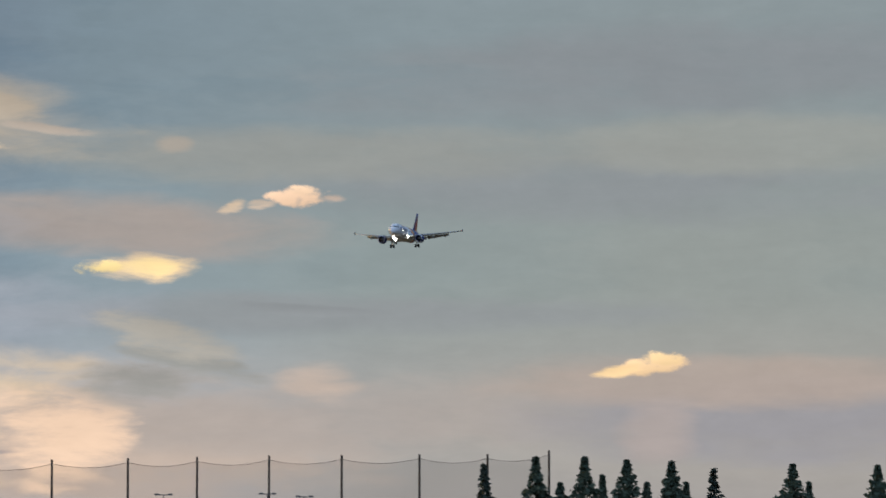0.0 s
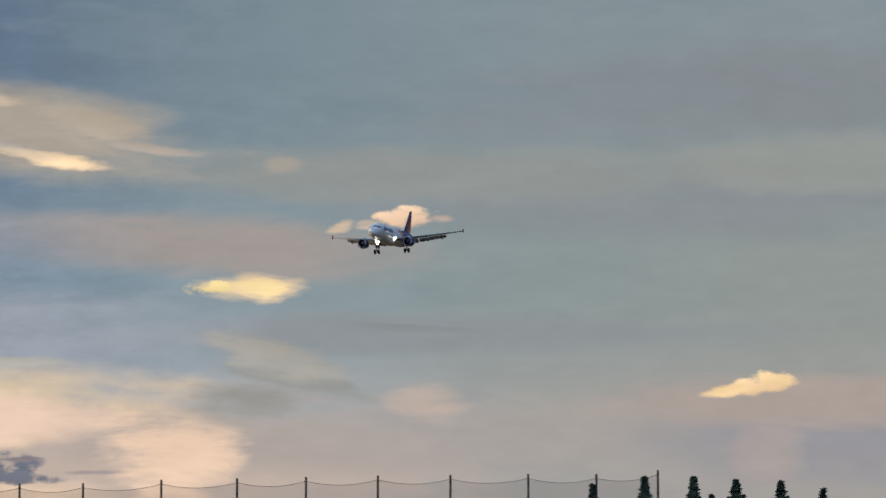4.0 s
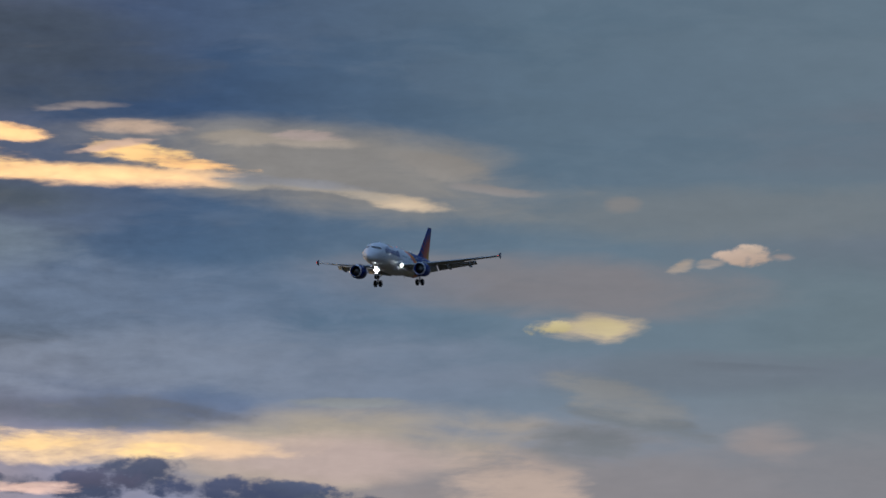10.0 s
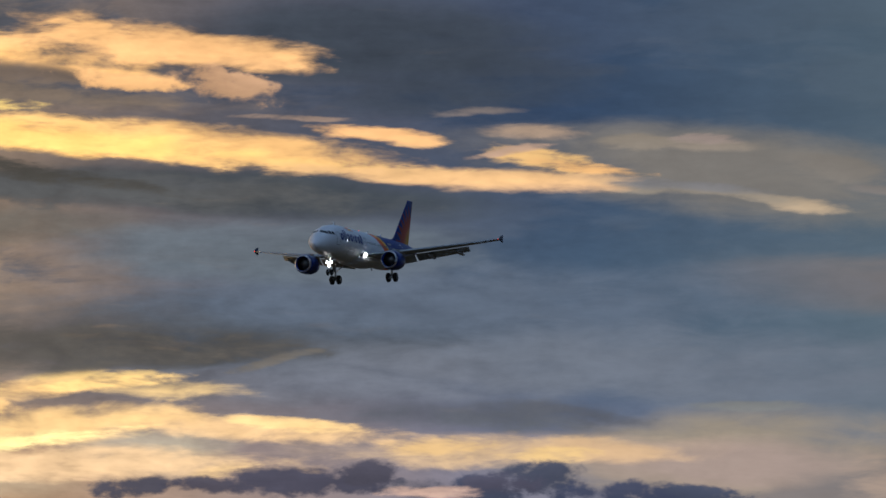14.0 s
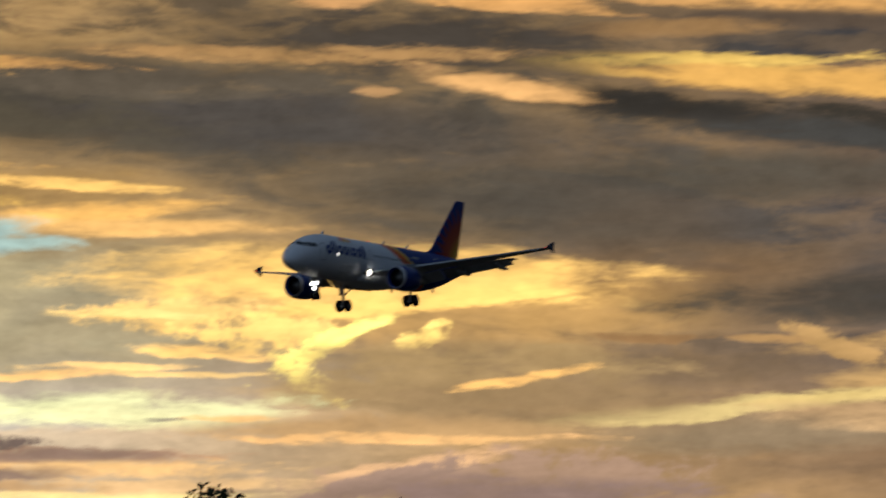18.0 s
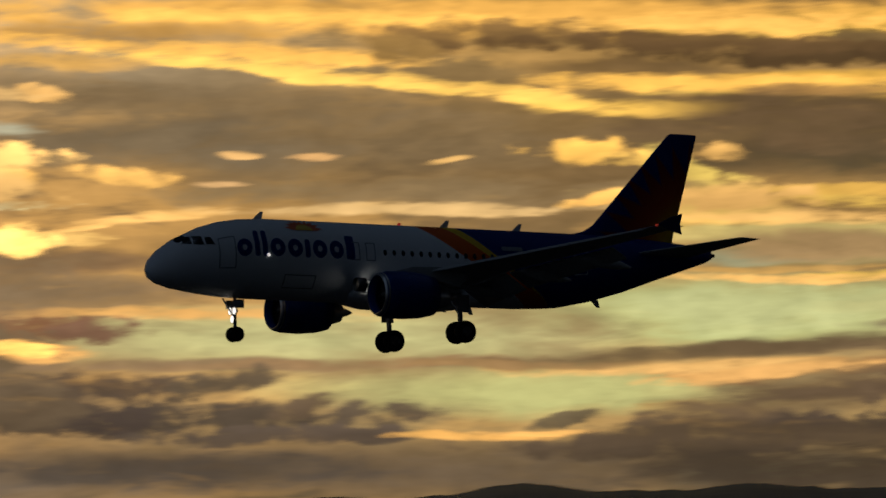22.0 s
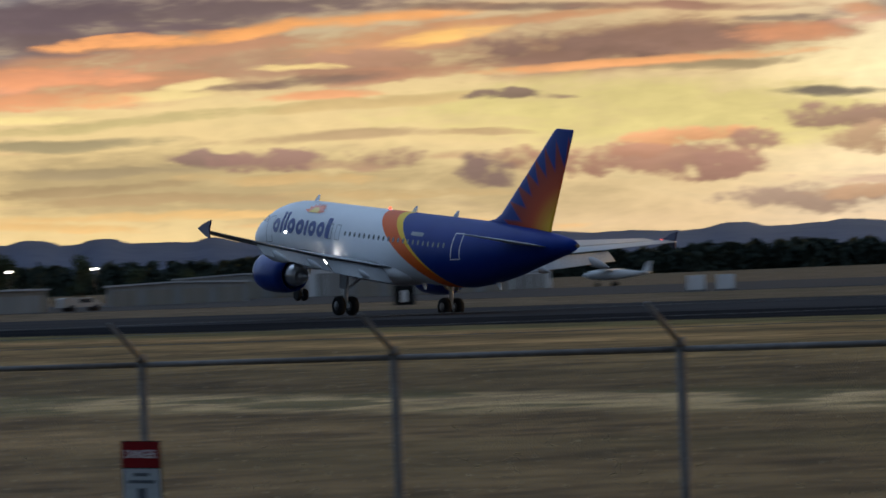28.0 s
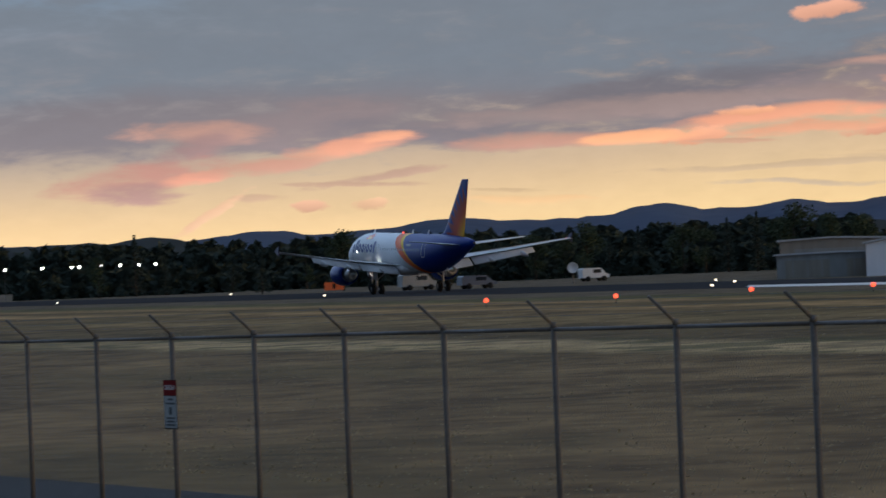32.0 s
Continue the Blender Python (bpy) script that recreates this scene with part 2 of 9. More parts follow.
cloud(80.28, 6.21, 0.57, 0.084, -7.6, (221, 190, 150), "streak")
cloud(79.67, 6.31, 0.42, 0.061, -4.6, (178, 160, 136), "wisp")
cloud(78.45, 6.42, 0.91, 0.061, -2.4, (162, 147, 127), "streak")
cloud(78.98, 7.01, 0.57, 0.099, -2.4, (164, 147, 127), "streak")
cloud(80.74, 6.67, 0.68, 0.137, -7.7, (148, 137, 123), "streak")
cloud(77.99, 7.06, 0.46, 0.076, 0.7, (152, 137, 118), "streak")
cloud(81.51, 6.37, 0.49, 0.061, -4.8, (151, 140, 129), "streak")
cloud(79.61, 3.50, 0.57, 0.068, -2.8, (145, 142, 134), "streak")
cloud(78.56, 2.09, 1.14, 0.274, 0.2, (84, 87, 97), "heap")
cloud(79.16, 2.15, 0.57, 0.198, -11.8, (83, 87, 97), "heap")
cloud(79.62, 1.92, 0.57, 0.084, 0.1, (91, 93, 103), "heap")
cloud(79.73, 2.21, 0.23, 0.030, 0.1, (106, 100, 102), "wisp")
cloud(80.57, 2.02, 0.38, 0.023, 0.1, (135, 124, 122), "wisp")
cloud(76.68, 6.83, 0.61, 0.099, -9.5, (257, 201, 124), "wisp")
cloud(77.29, 6.72, 0.57, 0.053, -5.6, (255, 192, 120), "wisp")
cloud(76.52, 7.21, 0.57, 0.099, -1.5, (182, 152, 124), "streak")
cloud(75.00, 7.10, 0.37, 0.061, 0.7, (242, 186, 124), "wisp")
cloud(75.92, 6.55, 1.60, 0.099, -2.5, (235, 184, 131), "streak")
cloud(75.23, 6.63, 0.61, 0.061, -1.4, (239, 183, 121), "wisp")
cloud(77.37, 6.57, 0.46, 0.046, -2.6, (247, 194, 134), "wisp")
cloud(75.91, 7.50, 0.57, 0.053, 0.6, (133, 119, 110), "streak")
cloud(79.06, 7.10, 0.37, 0.068, -2.8, (168, 147, 132), "wisp")
cloud(78.44, 6.49, 1.14, 0.068, -4.8, (141, 135, 130), "streak")
cloud(76.32, 3.27, 1.22, 0.167, -4.8, (101, 101, 102), "streak")
cloud(77.31, 3.37, 0.84, 0.122, -4.8, (93, 94, 100), "streak")
cloud(75.95, 2.92, 1.67, 0.183, 0.2, (240, 197, 143), "streak")
cloud(77.31, 2.90, 0.99, 0.137, -2.8, (236, 192, 142), "streak")
cloud(75.26, 2.98, 0.65, 0.091, 0.3, (249, 201, 134), "wisp")
cloud(76.78, 2.83, 0.49, 0.091, 0.2, (257, 210, 137), "wisp")
cloud(76.63, 2.52, 0.55, 0.183, 5.2, (72, 75, 89), "heap")
cloud(75.04, 2.40, 0.47, 0.137, 0.2, (88, 85, 92), "heap")
cloud(75.95, 2.36, 0.47, 0.183, 0.2, (68, 72, 88), "heap")
cloud(77.85, 2.35, 0.88, 0.152, -2.9, (71, 75, 94), "heap")
cloud(78.92, 2.35, 0.49, 0.099, -2.9, (81, 85, 101), "heap")
cloud(71.57, 4.24, 1.83, 0.213, 0.3, (60, 63, 65), "streak")
cloud(71.38, 8.43, 1.52, 0.205, -7.3, (251, 188, 117), "streak")
cloud(70.69, 8.49, 0.65, 0.137, -4.2, (254, 191, 118), "wisp")
cloud(72.15, 8.28, 0.80, 0.099, -7.4, (233, 176, 117), "streak")
cloud(72.46, 7.82, 0.65, 0.183, -11.5, (199, 153, 112), "heap")
cloud(72.11, 7.97, 0.34, 0.183, -34.4, (193, 148, 108), "heap")
cloud(71.00, 7.96, 0.80, 0.084, -4.3, (239, 183, 120), "streak")
cloud(71.93, 7.02, 2.36, 0.213, -5.5, (255, 194, 117), "streak")
cloud(73.08, 6.79, 2.21, 0.084, -3.6, (267, 207, 123), "wisp")
cloud(75.38, 6.63, 1.98, 0.099, -1.9, (255, 199, 133), "streak")
cloud(71.16, 7.14, 1.29, 0.137, -7.4, (259, 202, 120), "wisp")
cloud(74.46, 7.19, 0.70, 0.068, -4.8, (262, 197, 126), "wisp")
cloud(73.31, 7.41, 0.57, 0.030, 0.4, (152, 127, 109), "wisp")
cloud(76.23, 6.94, 0.40, 0.046, 8.0, (200, 162, 132), "wisp")
cloud(75.77, 3.41, 1.98, 0.183, 0.0, (100, 100, 104), "streak")
cloud(73.02, 4.09, 0.49, 0.053, 15.2, (121, 112, 101), "wisp")
cloud(71.19, 3.78, 1.14, 0.152, -2.7, (240, 197, 129), "streak")
cloud(70.89, 3.90, 0.72, 0.061, 0.4, (258, 211, 129), "wisp")
cloud(72.72, 3.20, 2.21, 0.137, -2.8, (256, 206, 142), "streak")
cloud(73.33, 3.29, 0.72, 0.068, -4.8, (268, 218, 143), "wisp")
cloud(72.49, 2.61, 0.49, 0.084, 10.2, (259, 211, 141), "wisp")
cloud(73.71, 2.48, 0.95, 0.205, 3.1, (75, 72, 83), "heap")
cloud(74.25, 2.60, 0.37, 0.145, 0.1, (81, 76, 84), "heap")
cloud(71.21, 2.44, 0.59, 0.145, 0.2, (75, 72, 80), "heap")
cloud(72.12, 2.40, 0.47, 0.114, 0.2, (78, 73, 81), "heap")
cloud(76.23, 2.45, 0.47, 0.129, -0.0, (84, 80, 92), "heap")
cloud(75.16, 2.33, 0.47, 0.068, 0.0, (221, 179, 153), "wisp")
cloud(67.92, 8.47, 2.82, 0.251, -5.5, (250, 187, 109), "streak")
cloud(71.00, 8.39, 1.86, 0.198, -2.9, (255, 192, 122), "streak")
cloud(66.39, 8.51, 1.45, 0.183, -2.3, (225, 169, 104), "streak")
cloud(67.15, 8.83, 1.60, 0.137, -9.4, (209, 157, 101), "streak")
cloud(68.69, 8.00, 1.86, 0.114, -2.6, (105, 89, 75), "streak")
cloud(69.08, 7.73, 2.21, 0.114, -2.7, (116, 99, 82), "streak")
cloud(66.78, 7.93, 1.22, 0.107, 0.6, (173, 133, 87), "streak")
cloud(70.93, 7.90, 0.85, 0.099, -3.9, (244, 183, 116), "heap")
cloud(66.78, 7.42, 1.64, 0.152, -2.4, (262, 211, 110), "streak")
cloud(68.70, 7.20, 2.82, 0.175, -4.7, (271, 206, 110), "streak")
cloud(67.16, 7.52, 1.98, 0.068, 0.6, (265, 218, 116), "wisp")
cloud(67.17, 6.76, 2.66, 0.213, -7.5, (65, 60, 53), "streak")
cloud(70.24, 6.47, 3.20, 0.213, -2.9, (86, 84, 80), "streak")
cloud(66.40, 6.90, 1.22, 0.137, -4.4, (59, 55, 50), "streak")
cloud(69.47, 6.70, 1.60, 0.084, -7.8, (70, 65, 57), "wisp")
cloud(69.94, 4.27, 2.82, 0.289, 0.1, (89, 82, 73), "streak")
cloud(69.86, 3.72, 1.60, 0.114, 4.1, (262, 207, 130), "streak")
cloud(71.01, 3.81, 0.88, 0.068, 4.0, (283, 228, 138), "wisp")
cloud(68.94, 3.64, 0.72, 0.129, -19.8, (229, 181, 116), "heap")
cloud(70.24, 3.26, 1.45, 0.213, 5.1, (253, 203, 131), "streak")
cloud(67.96, 2.84, 1.98, 0.091, 6.2, (260, 228, 149), "wisp")
cloud(66.44, 2.72, 1.22, 0.114, 3.2, (260, 229, 153), "streak")
cloud(69.10, 2.97, 1.10, 0.053, 6.1, (278, 240, 153), "wisp")
cloud(67.04, 3.33, 1.60, 0.251, 0.3, (138, 114, 88), "streak")
cloud(67.95, 3.73, 0.49, 0.053, 0.2, (213, 166, 108), "wisp")
cloud(66.43, 3.75, 0.80, 0.046, 0.3, (172, 131, 87), "wisp")
cloud(70.63, 2.73, 2.36, 0.175, 0.0, (243, 198, 143), "streak")
cloud(63.08, 7.75, 2.74, 0.457, -2.5, (67, 62, 57), "streak")
cloud(64.38, 8.35, 0.99, 0.122, -2.6, (243, 179, 105), "streak")
cloud(62.16, 8.30, 0.49, 0.076, 0.7, (209, 156, 100), "wisp")
cloud(62.69, 8.75, 2.44, 0.107, 0.6, (168, 125, 78), "streak")
cloud(65.15, 8.18, 0.91, 0.061, -2.7, (234, 174, 105), "wisp")
cloud(62.08, 8.68, 0.61, 0.076, 0.7, (203, 153, 94), "wisp")
cloud(56.66, 7.11, 2.82, 0.213, 0.5, (65, 60, 52), "streak")
cloud(60.11, 7.21, 2.36, 0.183, 0.1, (90, 80, 67), "streak")
cloud(56.65, 7.49, 1.98, 0.068, -2.5, (176, 130, 76), "wisp")
cloud(61.65, 7.59, 2.36, 0.099, -0.1, (175, 134, 85), "wisp")
cloud(64.33, 7.19, 1.07, 0.137, -8.5, (253, 193, 122), "streak")
cloud(62.65, 7.09, 0.21, 0.061, -0.3, (200, 154, 103), "wisp")
cloud(57.43, 5.75, 2.05, 0.274, 0.3, (151, 119, 73), "streak")
cloud(55.52, 5.58, 1.64, 0.099, 0.5, (254, 200, 94), "streak")
cloud(55.90, 5.93, 1.64, 0.068, 0.5, (206, 156, 85), "wisp")
cloud(58.19, 5.83, 1.26, 0.068, -2.8, (244, 192, 107), "wisp")
cloud(58.96, 5.45, 1.26, 0.129, 5.1, (248, 189, 103), "streak")
cloud(56.66, 6.05, 1.22, 0.053, 0.4, (225, 169, 92), "wisp")
cloud(59.50, 5.24, 1.60, 0.107, 0.1, (240, 186, 110), "streak")
cloud(55.45, 5.11, 0.84, 0.213, 0.5, (71, 63, 51), "heap")
cloud(56.21, 5.00, 0.37, 0.160, 10.4, (248, 198, 106), "heap")
cloud(57.35, 5.05, 0.72, 0.205, 8.3, (152, 184, 180), "streak")
cloud(56.82, 4.86, 0.42, 0.107, 20.3, (140, 173, 173), "streak")
cloud(58.12, 5.03, 0.49, 0.099, 0.2, (163, 187, 178), "streak")
cloud(56.22, 4.14, 0.46, 0.030, -4.7, (243, 193, 122), "wisp")
cloud(55.08, 4.08, 0.42, 0.030, 0.4, (236, 182, 108), "wisp")
cloud(62.41, 4.59, 2.82, 0.350, -0.2, (278, 221, 123), "streak")
cloud(60.11, 4.06, 1.22, 0.213, 0.0, (254, 205, 122), "heap")
cloud(59.35, 4.06, 0.80, 0.061, 0.1, (267, 223, 137), "wisp")
cloud(61.26, 3.83, 0.99, 0.213, -0.0, (277, 227, 131), "heap")
cloud(62.03, 3.68, 0.91, 0.137, 24.9, (298, 264, 145), "heap")
cloud(61.64, 3.22, 0.49, 0.213, -30.1, (295, 262, 144), "heap")
cloud(62.56, 3.92, 0.42, 0.076, 29.9, (301, 279, 158), "wisp")
cloud(63.40, 3.77, 0.29, 0.145, 19.8, (301, 254, 143), "heap")
cloud(63.17, 4.23, 1.60, 0.114, 4.8, (294, 236, 130), "wisp")
cloud(63.93, 3.37, 2.36, 0.289, -0.2, (179, 148, 101), "streak")
cloud(62.79, 3.07, 1.60, 0.289, -0.1, (180, 149, 103), "streak")
cloud(64.69, 2.91, 2.21, 0.289, -0.2, (166, 136, 97), "streak")
cloud(60.50, 3.54, 0.84, 0.068, -3.0, (273, 218, 129), "wisp")
cloud(58.20, 3.26, 1.10, 0.053, 3.1, (250, 197, 123), "wisp")
cloud(59.04, 3.36, 0.95, 0.038, 0.1, (259, 211, 136), "wisp")
cloud(60.11, 3.27, 0.80, 0.030, 0.0, (248, 205, 133), "wisp")
cloud(64.70, 3.23, 0.65, 0.061, 7.8, (286, 220, 129), "wisp")
cloud(57.44, 2.80, 3.42, 0.228, 0.2, (236, 236, 176), "streak")
cloud(59.73, 2.70, 1.60, 0.167, 0.0, (241, 235, 176), "streak")
cloud(55.54, 2.95, 1.22, 0.099, 0.3, (229, 219, 154), "streak")
cloud(60.88, 2.66, 0.49, 0.038, -0.0, (275, 219, 141), "wisp")
cloud(59.88, 2.64, 0.21, 0.030, 0.0, (159, 149, 127), "wisp")
cloud(62.79, 2.53, 2.36, 0.167, -0.1, (201, 160, 109), "streak")
cloud(63.17, 2.39, 1.98, 0.053, -0.1, (258, 200, 130), "wisp")
cloud(55.16, 2.45, 0.65, 0.205, -9.8, (79, 66, 62), "heap")
cloud(56.22, 2.54, 0.57, 0.160, 0.2, (84, 70, 65), "heap")
cloud(57.06, 2.38, 0.95, 0.099, -4.9, (98, 82, 75), "heap")
cloud(55.54, 2.37, 1.07, 0.114, 0.2, (80, 67, 62), "heap")
cloud(56.68, 2.15, 2.82, 0.084, 0.1, (176, 130, 94), "wisp")
cloud(58.21, 2.01, 2.36, 0.099, 0.1, (234, 186, 123), "wisp")
cloud(58.21, 2.16, 1.45, 0.084, 0.1, (135, 111, 97), "streak")
cloud(56.68, 1.92, 1.60, 0.114, 0.1, (120, 100, 89), "streak")
cloud(57.45, 1.50, 2.44, 0.122, 0.1, (240, 219, 151), "streak")
cloud(58.59, 1.63, 1.98, 0.061, 0.1, (252, 219, 145), "wisp")
cloud(59.73, 1.78, 1.60, 0.084, 0.0, (230, 187, 132), "wisp")
cloud(56.69, 1.74, 1.60, 0.068, 0.1, (176, 140, 99), "wisp")
cloud(55.93, 1.31, 2.44, 0.213, 0.1, (116, 100, 93), "streak")
cloud(64.31, 1.84, 2.21, 0.327, 2.9, (180, 146, 121), "heap")
cloud(63.55, 2.08, 1.22, 0.091, 9.9, (248, 196, 143), "wisp")
cloud(64.69, 1.54, 2.36, 0.251, -0.1, (155, 128, 118), "streak")
cloud(61.64, 1.44, 1.60, 0.084, -0.0, (250, 217, 149), "wisp")
cloud(62.40, 1.70, 1.45, 0.129, 14.9, (157, 129, 112), "heap")
cloud(58.59, 1.24, 2.82, 0.183, 0.0, (136, 114, 103), "streak")
cloud(47.43, 7.50, 2.05, 0.457, 0.6, (54, 48, 41), "streak")
cloud(51.65, 7.75, 2.82, 0.183, 0.1, (71, 62, 49), "streak")
cloud(54.72, 6.97, 3.96, 0.365, -5.3, (70, 63, 51), "streak")
cloud(50.11, 7.06, 2.36, 0.183, -4.8, (66, 58, 45), "streak")
cloud(53.18, 6.64, 3.20, 0.183, -3.1, (69, 61, 47), "streak")
cloud(49.19, 7.52, 1.03, 0.114, -4.6, (182, 140, 78), "wisp")
cloud(50.11, 7.38, 0.37, 0.061, 0.2, (264, 205, 119), "wisp")
cloud(48.65, 7.60, 0.47, 0.068, 0.4, (171, 129, 72), "wisp")
cloud(54.34, 7.52, 2.36, 0.129, -2.3, (181, 138, 77), "wisp")
cloud(50.95, 7.27, 0.12, 0.038, 0.1, (240, 186, 110), "wisp")
cloud(48.58, 6.63, 2.66, 0.114, -2.6, (262, 205, 89), "streak")
cloud(49.73, 6.53, 1.98, 0.061, -2.7, (277, 229, 113), "wisp")
cloud(47.05, 6.88, 1.14, 0.099, 0.6, (209, 163, 81), "wisp")
cloud(52.41, 6.30, 2.36, 0.114, -4.0, (275, 214, 96), "streak")
cloud(54.33, 5.91, 1.98, 0.145, -3.2, (276, 212, 101), "streak")
cloud(47.82, 6.05, 1.45, 0.099, -9.6, (264, 213, 98), "wisp")
cloud(46.90, 6.42, 0.65, 0.129, 0.6, (244, 194, 91), "wisp")
cloud(49.73, 6.22, 2.36, 0.145, -4.7, (145, 115, 69), "streak")
cloud(51.03, 6.03, 1.18, 0.084, 0.1, (139, 109, 67), "wisp")
cloud(51.65, 5.80, 1.98, 0.099, -3.0, (165, 129, 73), "streak")
cloud(48.96, 5.79, 1.60, 0.084, -7.7, (273, 226, 111), "wisp")
cloud(50.88, 5.59, 1.45, 0.068, -2.9, (283, 229, 115), "wisp")
cloud(51.80, 5.55, 0.37, 0.099, 10.0, (283, 228, 111), "wisp")
cloud(53.18, 5.65, 2.36, 0.068, -2.1, (292, 229, 109), "wisp")
cloud(54.72, 5.49, 1.60, 0.084, -0.3, (285, 220, 108), "streak")
cloud(48.58, 5.37, 3.20, 0.190, -2.7, (87, 71, 50), "streak")
cloud(52.03, 5.30, 2.82, 0.190, 0.0, (88, 72, 53), "streak")
cloud(47.06, 5.66, 1.22, 0.129, -7.5, (65, 53, 39), "streak")
cloud(50.27, 5.52, 0.57, 0.030, 3.2, (264, 205, 103), "wisp")
cloud(48.59, 5.03, 1.98, 0.068, -9.7, (241, 184, 89), "wisp")
cloud(48.59, 5.18, 0.84, 0.084, -9.7, (180, 138, 73), "wisp")
cloud(53.18, 4.96, 1.60, 0.053, -0.1, (251, 195, 104), "wisp")
cloud(48.21, 4.23, 2.82, 0.145, 0.3, (113, 92, 65), "streak")
cloud(46.62, 3.84, 0.40, 0.114, -9.6, (263, 217, 106), "wisp")
cloud(47.07, 3.69, 0.95, 0.061, 0.3, (235, 184, 92), "wisp")
cloud(47.52, 4.31, 0.42, 0.030, 0.3, (237, 180, 92), "wisp")
cloud(54.56, 4.00, 0.95, 0.068, 2.8, (272, 208, 113), "wisp")
cloud(51.65, 3.85, 1.98, 0.183, 0.0, (135, 110, 76), "streak")
cloud(52.80, 3.55, 1.45, 0.068, -6.0, (278, 216, 108), "wisp")
cloud(53.79, 3.42, 0.42, 0.030, -0.1, (284, 227, 117), "wisp")
cloud(48.59, 3.53, 2.82, 0.213, 0.2, (104, 85, 62), "streak")
cloud(50.89, 3.16, 1.60, 0.145, 0.1, (223, 175, 98), "streak")
cloud(48.60, 3.09, 1.45, 0.068, -2.8, (241, 184, 94), "wisp")
cloud(53.56, 3.17, 0.65, 0.084, -0.1, (265, 197, 105), "heap")
cloud(52.03, 3.01, 1.98, 0.114, 0.0, (233, 184, 106), "streak")
cloud(47.46, 2.92, 1.45, 0.145, 0.2, (226, 215, 154), "streak")
cloud(48.83, 2.74, 0.49, 0.129, 0.2, (253, 221, 132), "heap")
cloud(47.31, 2.31, 0.99, 0.183, 0.2, (181, 171, 131), "streak")
cloud(46.78, 2.70, 0.72, 0.114, 0.2, (138, 101, 74), "streak")
cloud(52.03, 1.86, 1.98, 0.084, 0.0, (228, 173, 106), "wisp")
cloud(54.70, 2.02, 1.98, 0.084, -0.1, (267, 202, 120), "wisp")
cloud(53.18, 1.64, 1.98, 0.068, -0.0, (251, 189, 115), "wisp")
cloud(48.60, 2.02, 0.49, 0.099, 0.1, (230, 178, 100), "wisp")
cloud(50.28, 1.49, 0.65, 0.046, 0.0, (253, 189, 103), "wisp")
cloud(51.27, 1.48, 1.60, 0.183, 0.0, (119, 100, 86), "streak")
cloud(50.73, 2.66, 0.88, 0.175, 0.1, (88, 72, 61), "heap")
cloud(51.50, 2.55, 0.47, 0.145, 0.0, (95, 78, 65), "heap")
cloud(53.03, 2.28, 1.52, 0.236, 4.0, (96, 78, 66), "heap")
cloud(54.32, 2.70, 0.59, 0.259, -0.1, (112, 87, 68), "heap")
cloud(53.94, 2.75, 0.23, 0.107, -0.1, (179, 128, 86), "heap")
cloud(54.32, 2.28, 0.88, 0.213, -0.1, (93, 77, 67), "heap")
cloud(48.07, 2.28, 0.72, 0.129, 8.2, (98, 80, 64), "heap")
cloud(46.93, 1.86, 0.84, 0.259, 5.2, (76, 64, 55), "heap")
cloud(47.77, 1.71, 0.84, 0.213, -9.9, (74, 63, 54), "heap")
cloud(49.29, 2.09, 0.40, 0.145, 0.1, (81, 67, 56), "heap")
cloud(49.74, 1.71, 1.14, 0.266, 0.1, (80, 67, 59), "heap")
cloud(49.21, 1.52, 0.65, 0.129, 0.1, (72, 61, 54), "heap")
cloud(47.24, 1.40, 0.65, 0.114, 0.1, (69, 59, 52), "heap")
cloud(38.51, 7.22, 0.95, 0.114, -0.3, (86, 68, 45), "streak")
cloud(38.12, 6.81, 3.58, 0.160, -0.2, (268, 210, 84), "streak")
cloud(41.96, 6.85, 2.82, 0.160, -0.7, (286, 218, 92), "streak")
cloud(45.80, 6.72, 2.36, 0.183, -1.1, (296, 216, 100), "streak")
cloud(36.98, 6.73, 1.22, 0.099, -0.1, (265, 220, 102), "wisp")
cloud(40.73, 6.71, 0.72, 0.129, -0.6, (288, 233, 101), "wisp")
cloud(38.12, 6.39, 2.82, 0.145, -0.3, (95, 72, 46), "heap")
cloud(41.65, 6.44, 1.60, 0.175, -0.7, (98, 77, 50), "heap")
cloud(43.49, 6.37, 0.95, 0.145, -0.9, (108, 84, 55), "heap")
cloud(39.65, 6.57, 0.65, 0.099, -0.4, (103, 80, 50), "heap")
cloud(45.02, 5.96, 2.36, 0.213, -1.0, (133, 106, 71), "streak")
cloud(37.74, 6.05, 2.21, 0.099, -0.3, (266, 203, 88), "streak")
cloud(40.42, 5.92, 1.60, 0.084, 2.5, (282, 221, 100), "wisp")
cloud(39.26, 5.77, 0.65, 0.068, -0.4, (275, 216, 103), "wisp")
cloud(43.03, 6.15, 0.37, 0.205, 19.2, (287, 217, 106), "heap")
cloud(43.95, 6.06, 0.47, 0.084, -0.9, (274, 210, 103), "heap")
cloud(36.74, 5.94, 0.95, 0.061, -0.2, (264, 213, 102), "wisp")
cloud(37.73, 5.58, 2.82, 0.251, -2.3, (97, 80, 53), "streak")
cloud(42.33, 5.71, 1.98, 0.213, -0.7, (115, 95, 65), "streak")
cloud(38.11, 5.12, 2.36, 0.365, -0.3, (90, 78, 56), "streak")
cloud(42.79, 5.36, 1.60, 0.053, -2.8, (279, 210, 106), "wisp")
cloud(39.41, 5.19, 0.44, 0.038, -0.5, (186, 143, 85), "wisp")
cloud(36.13, 4.90, 0.57, 0.213, -20.2, (260, 221, 110), "heap")
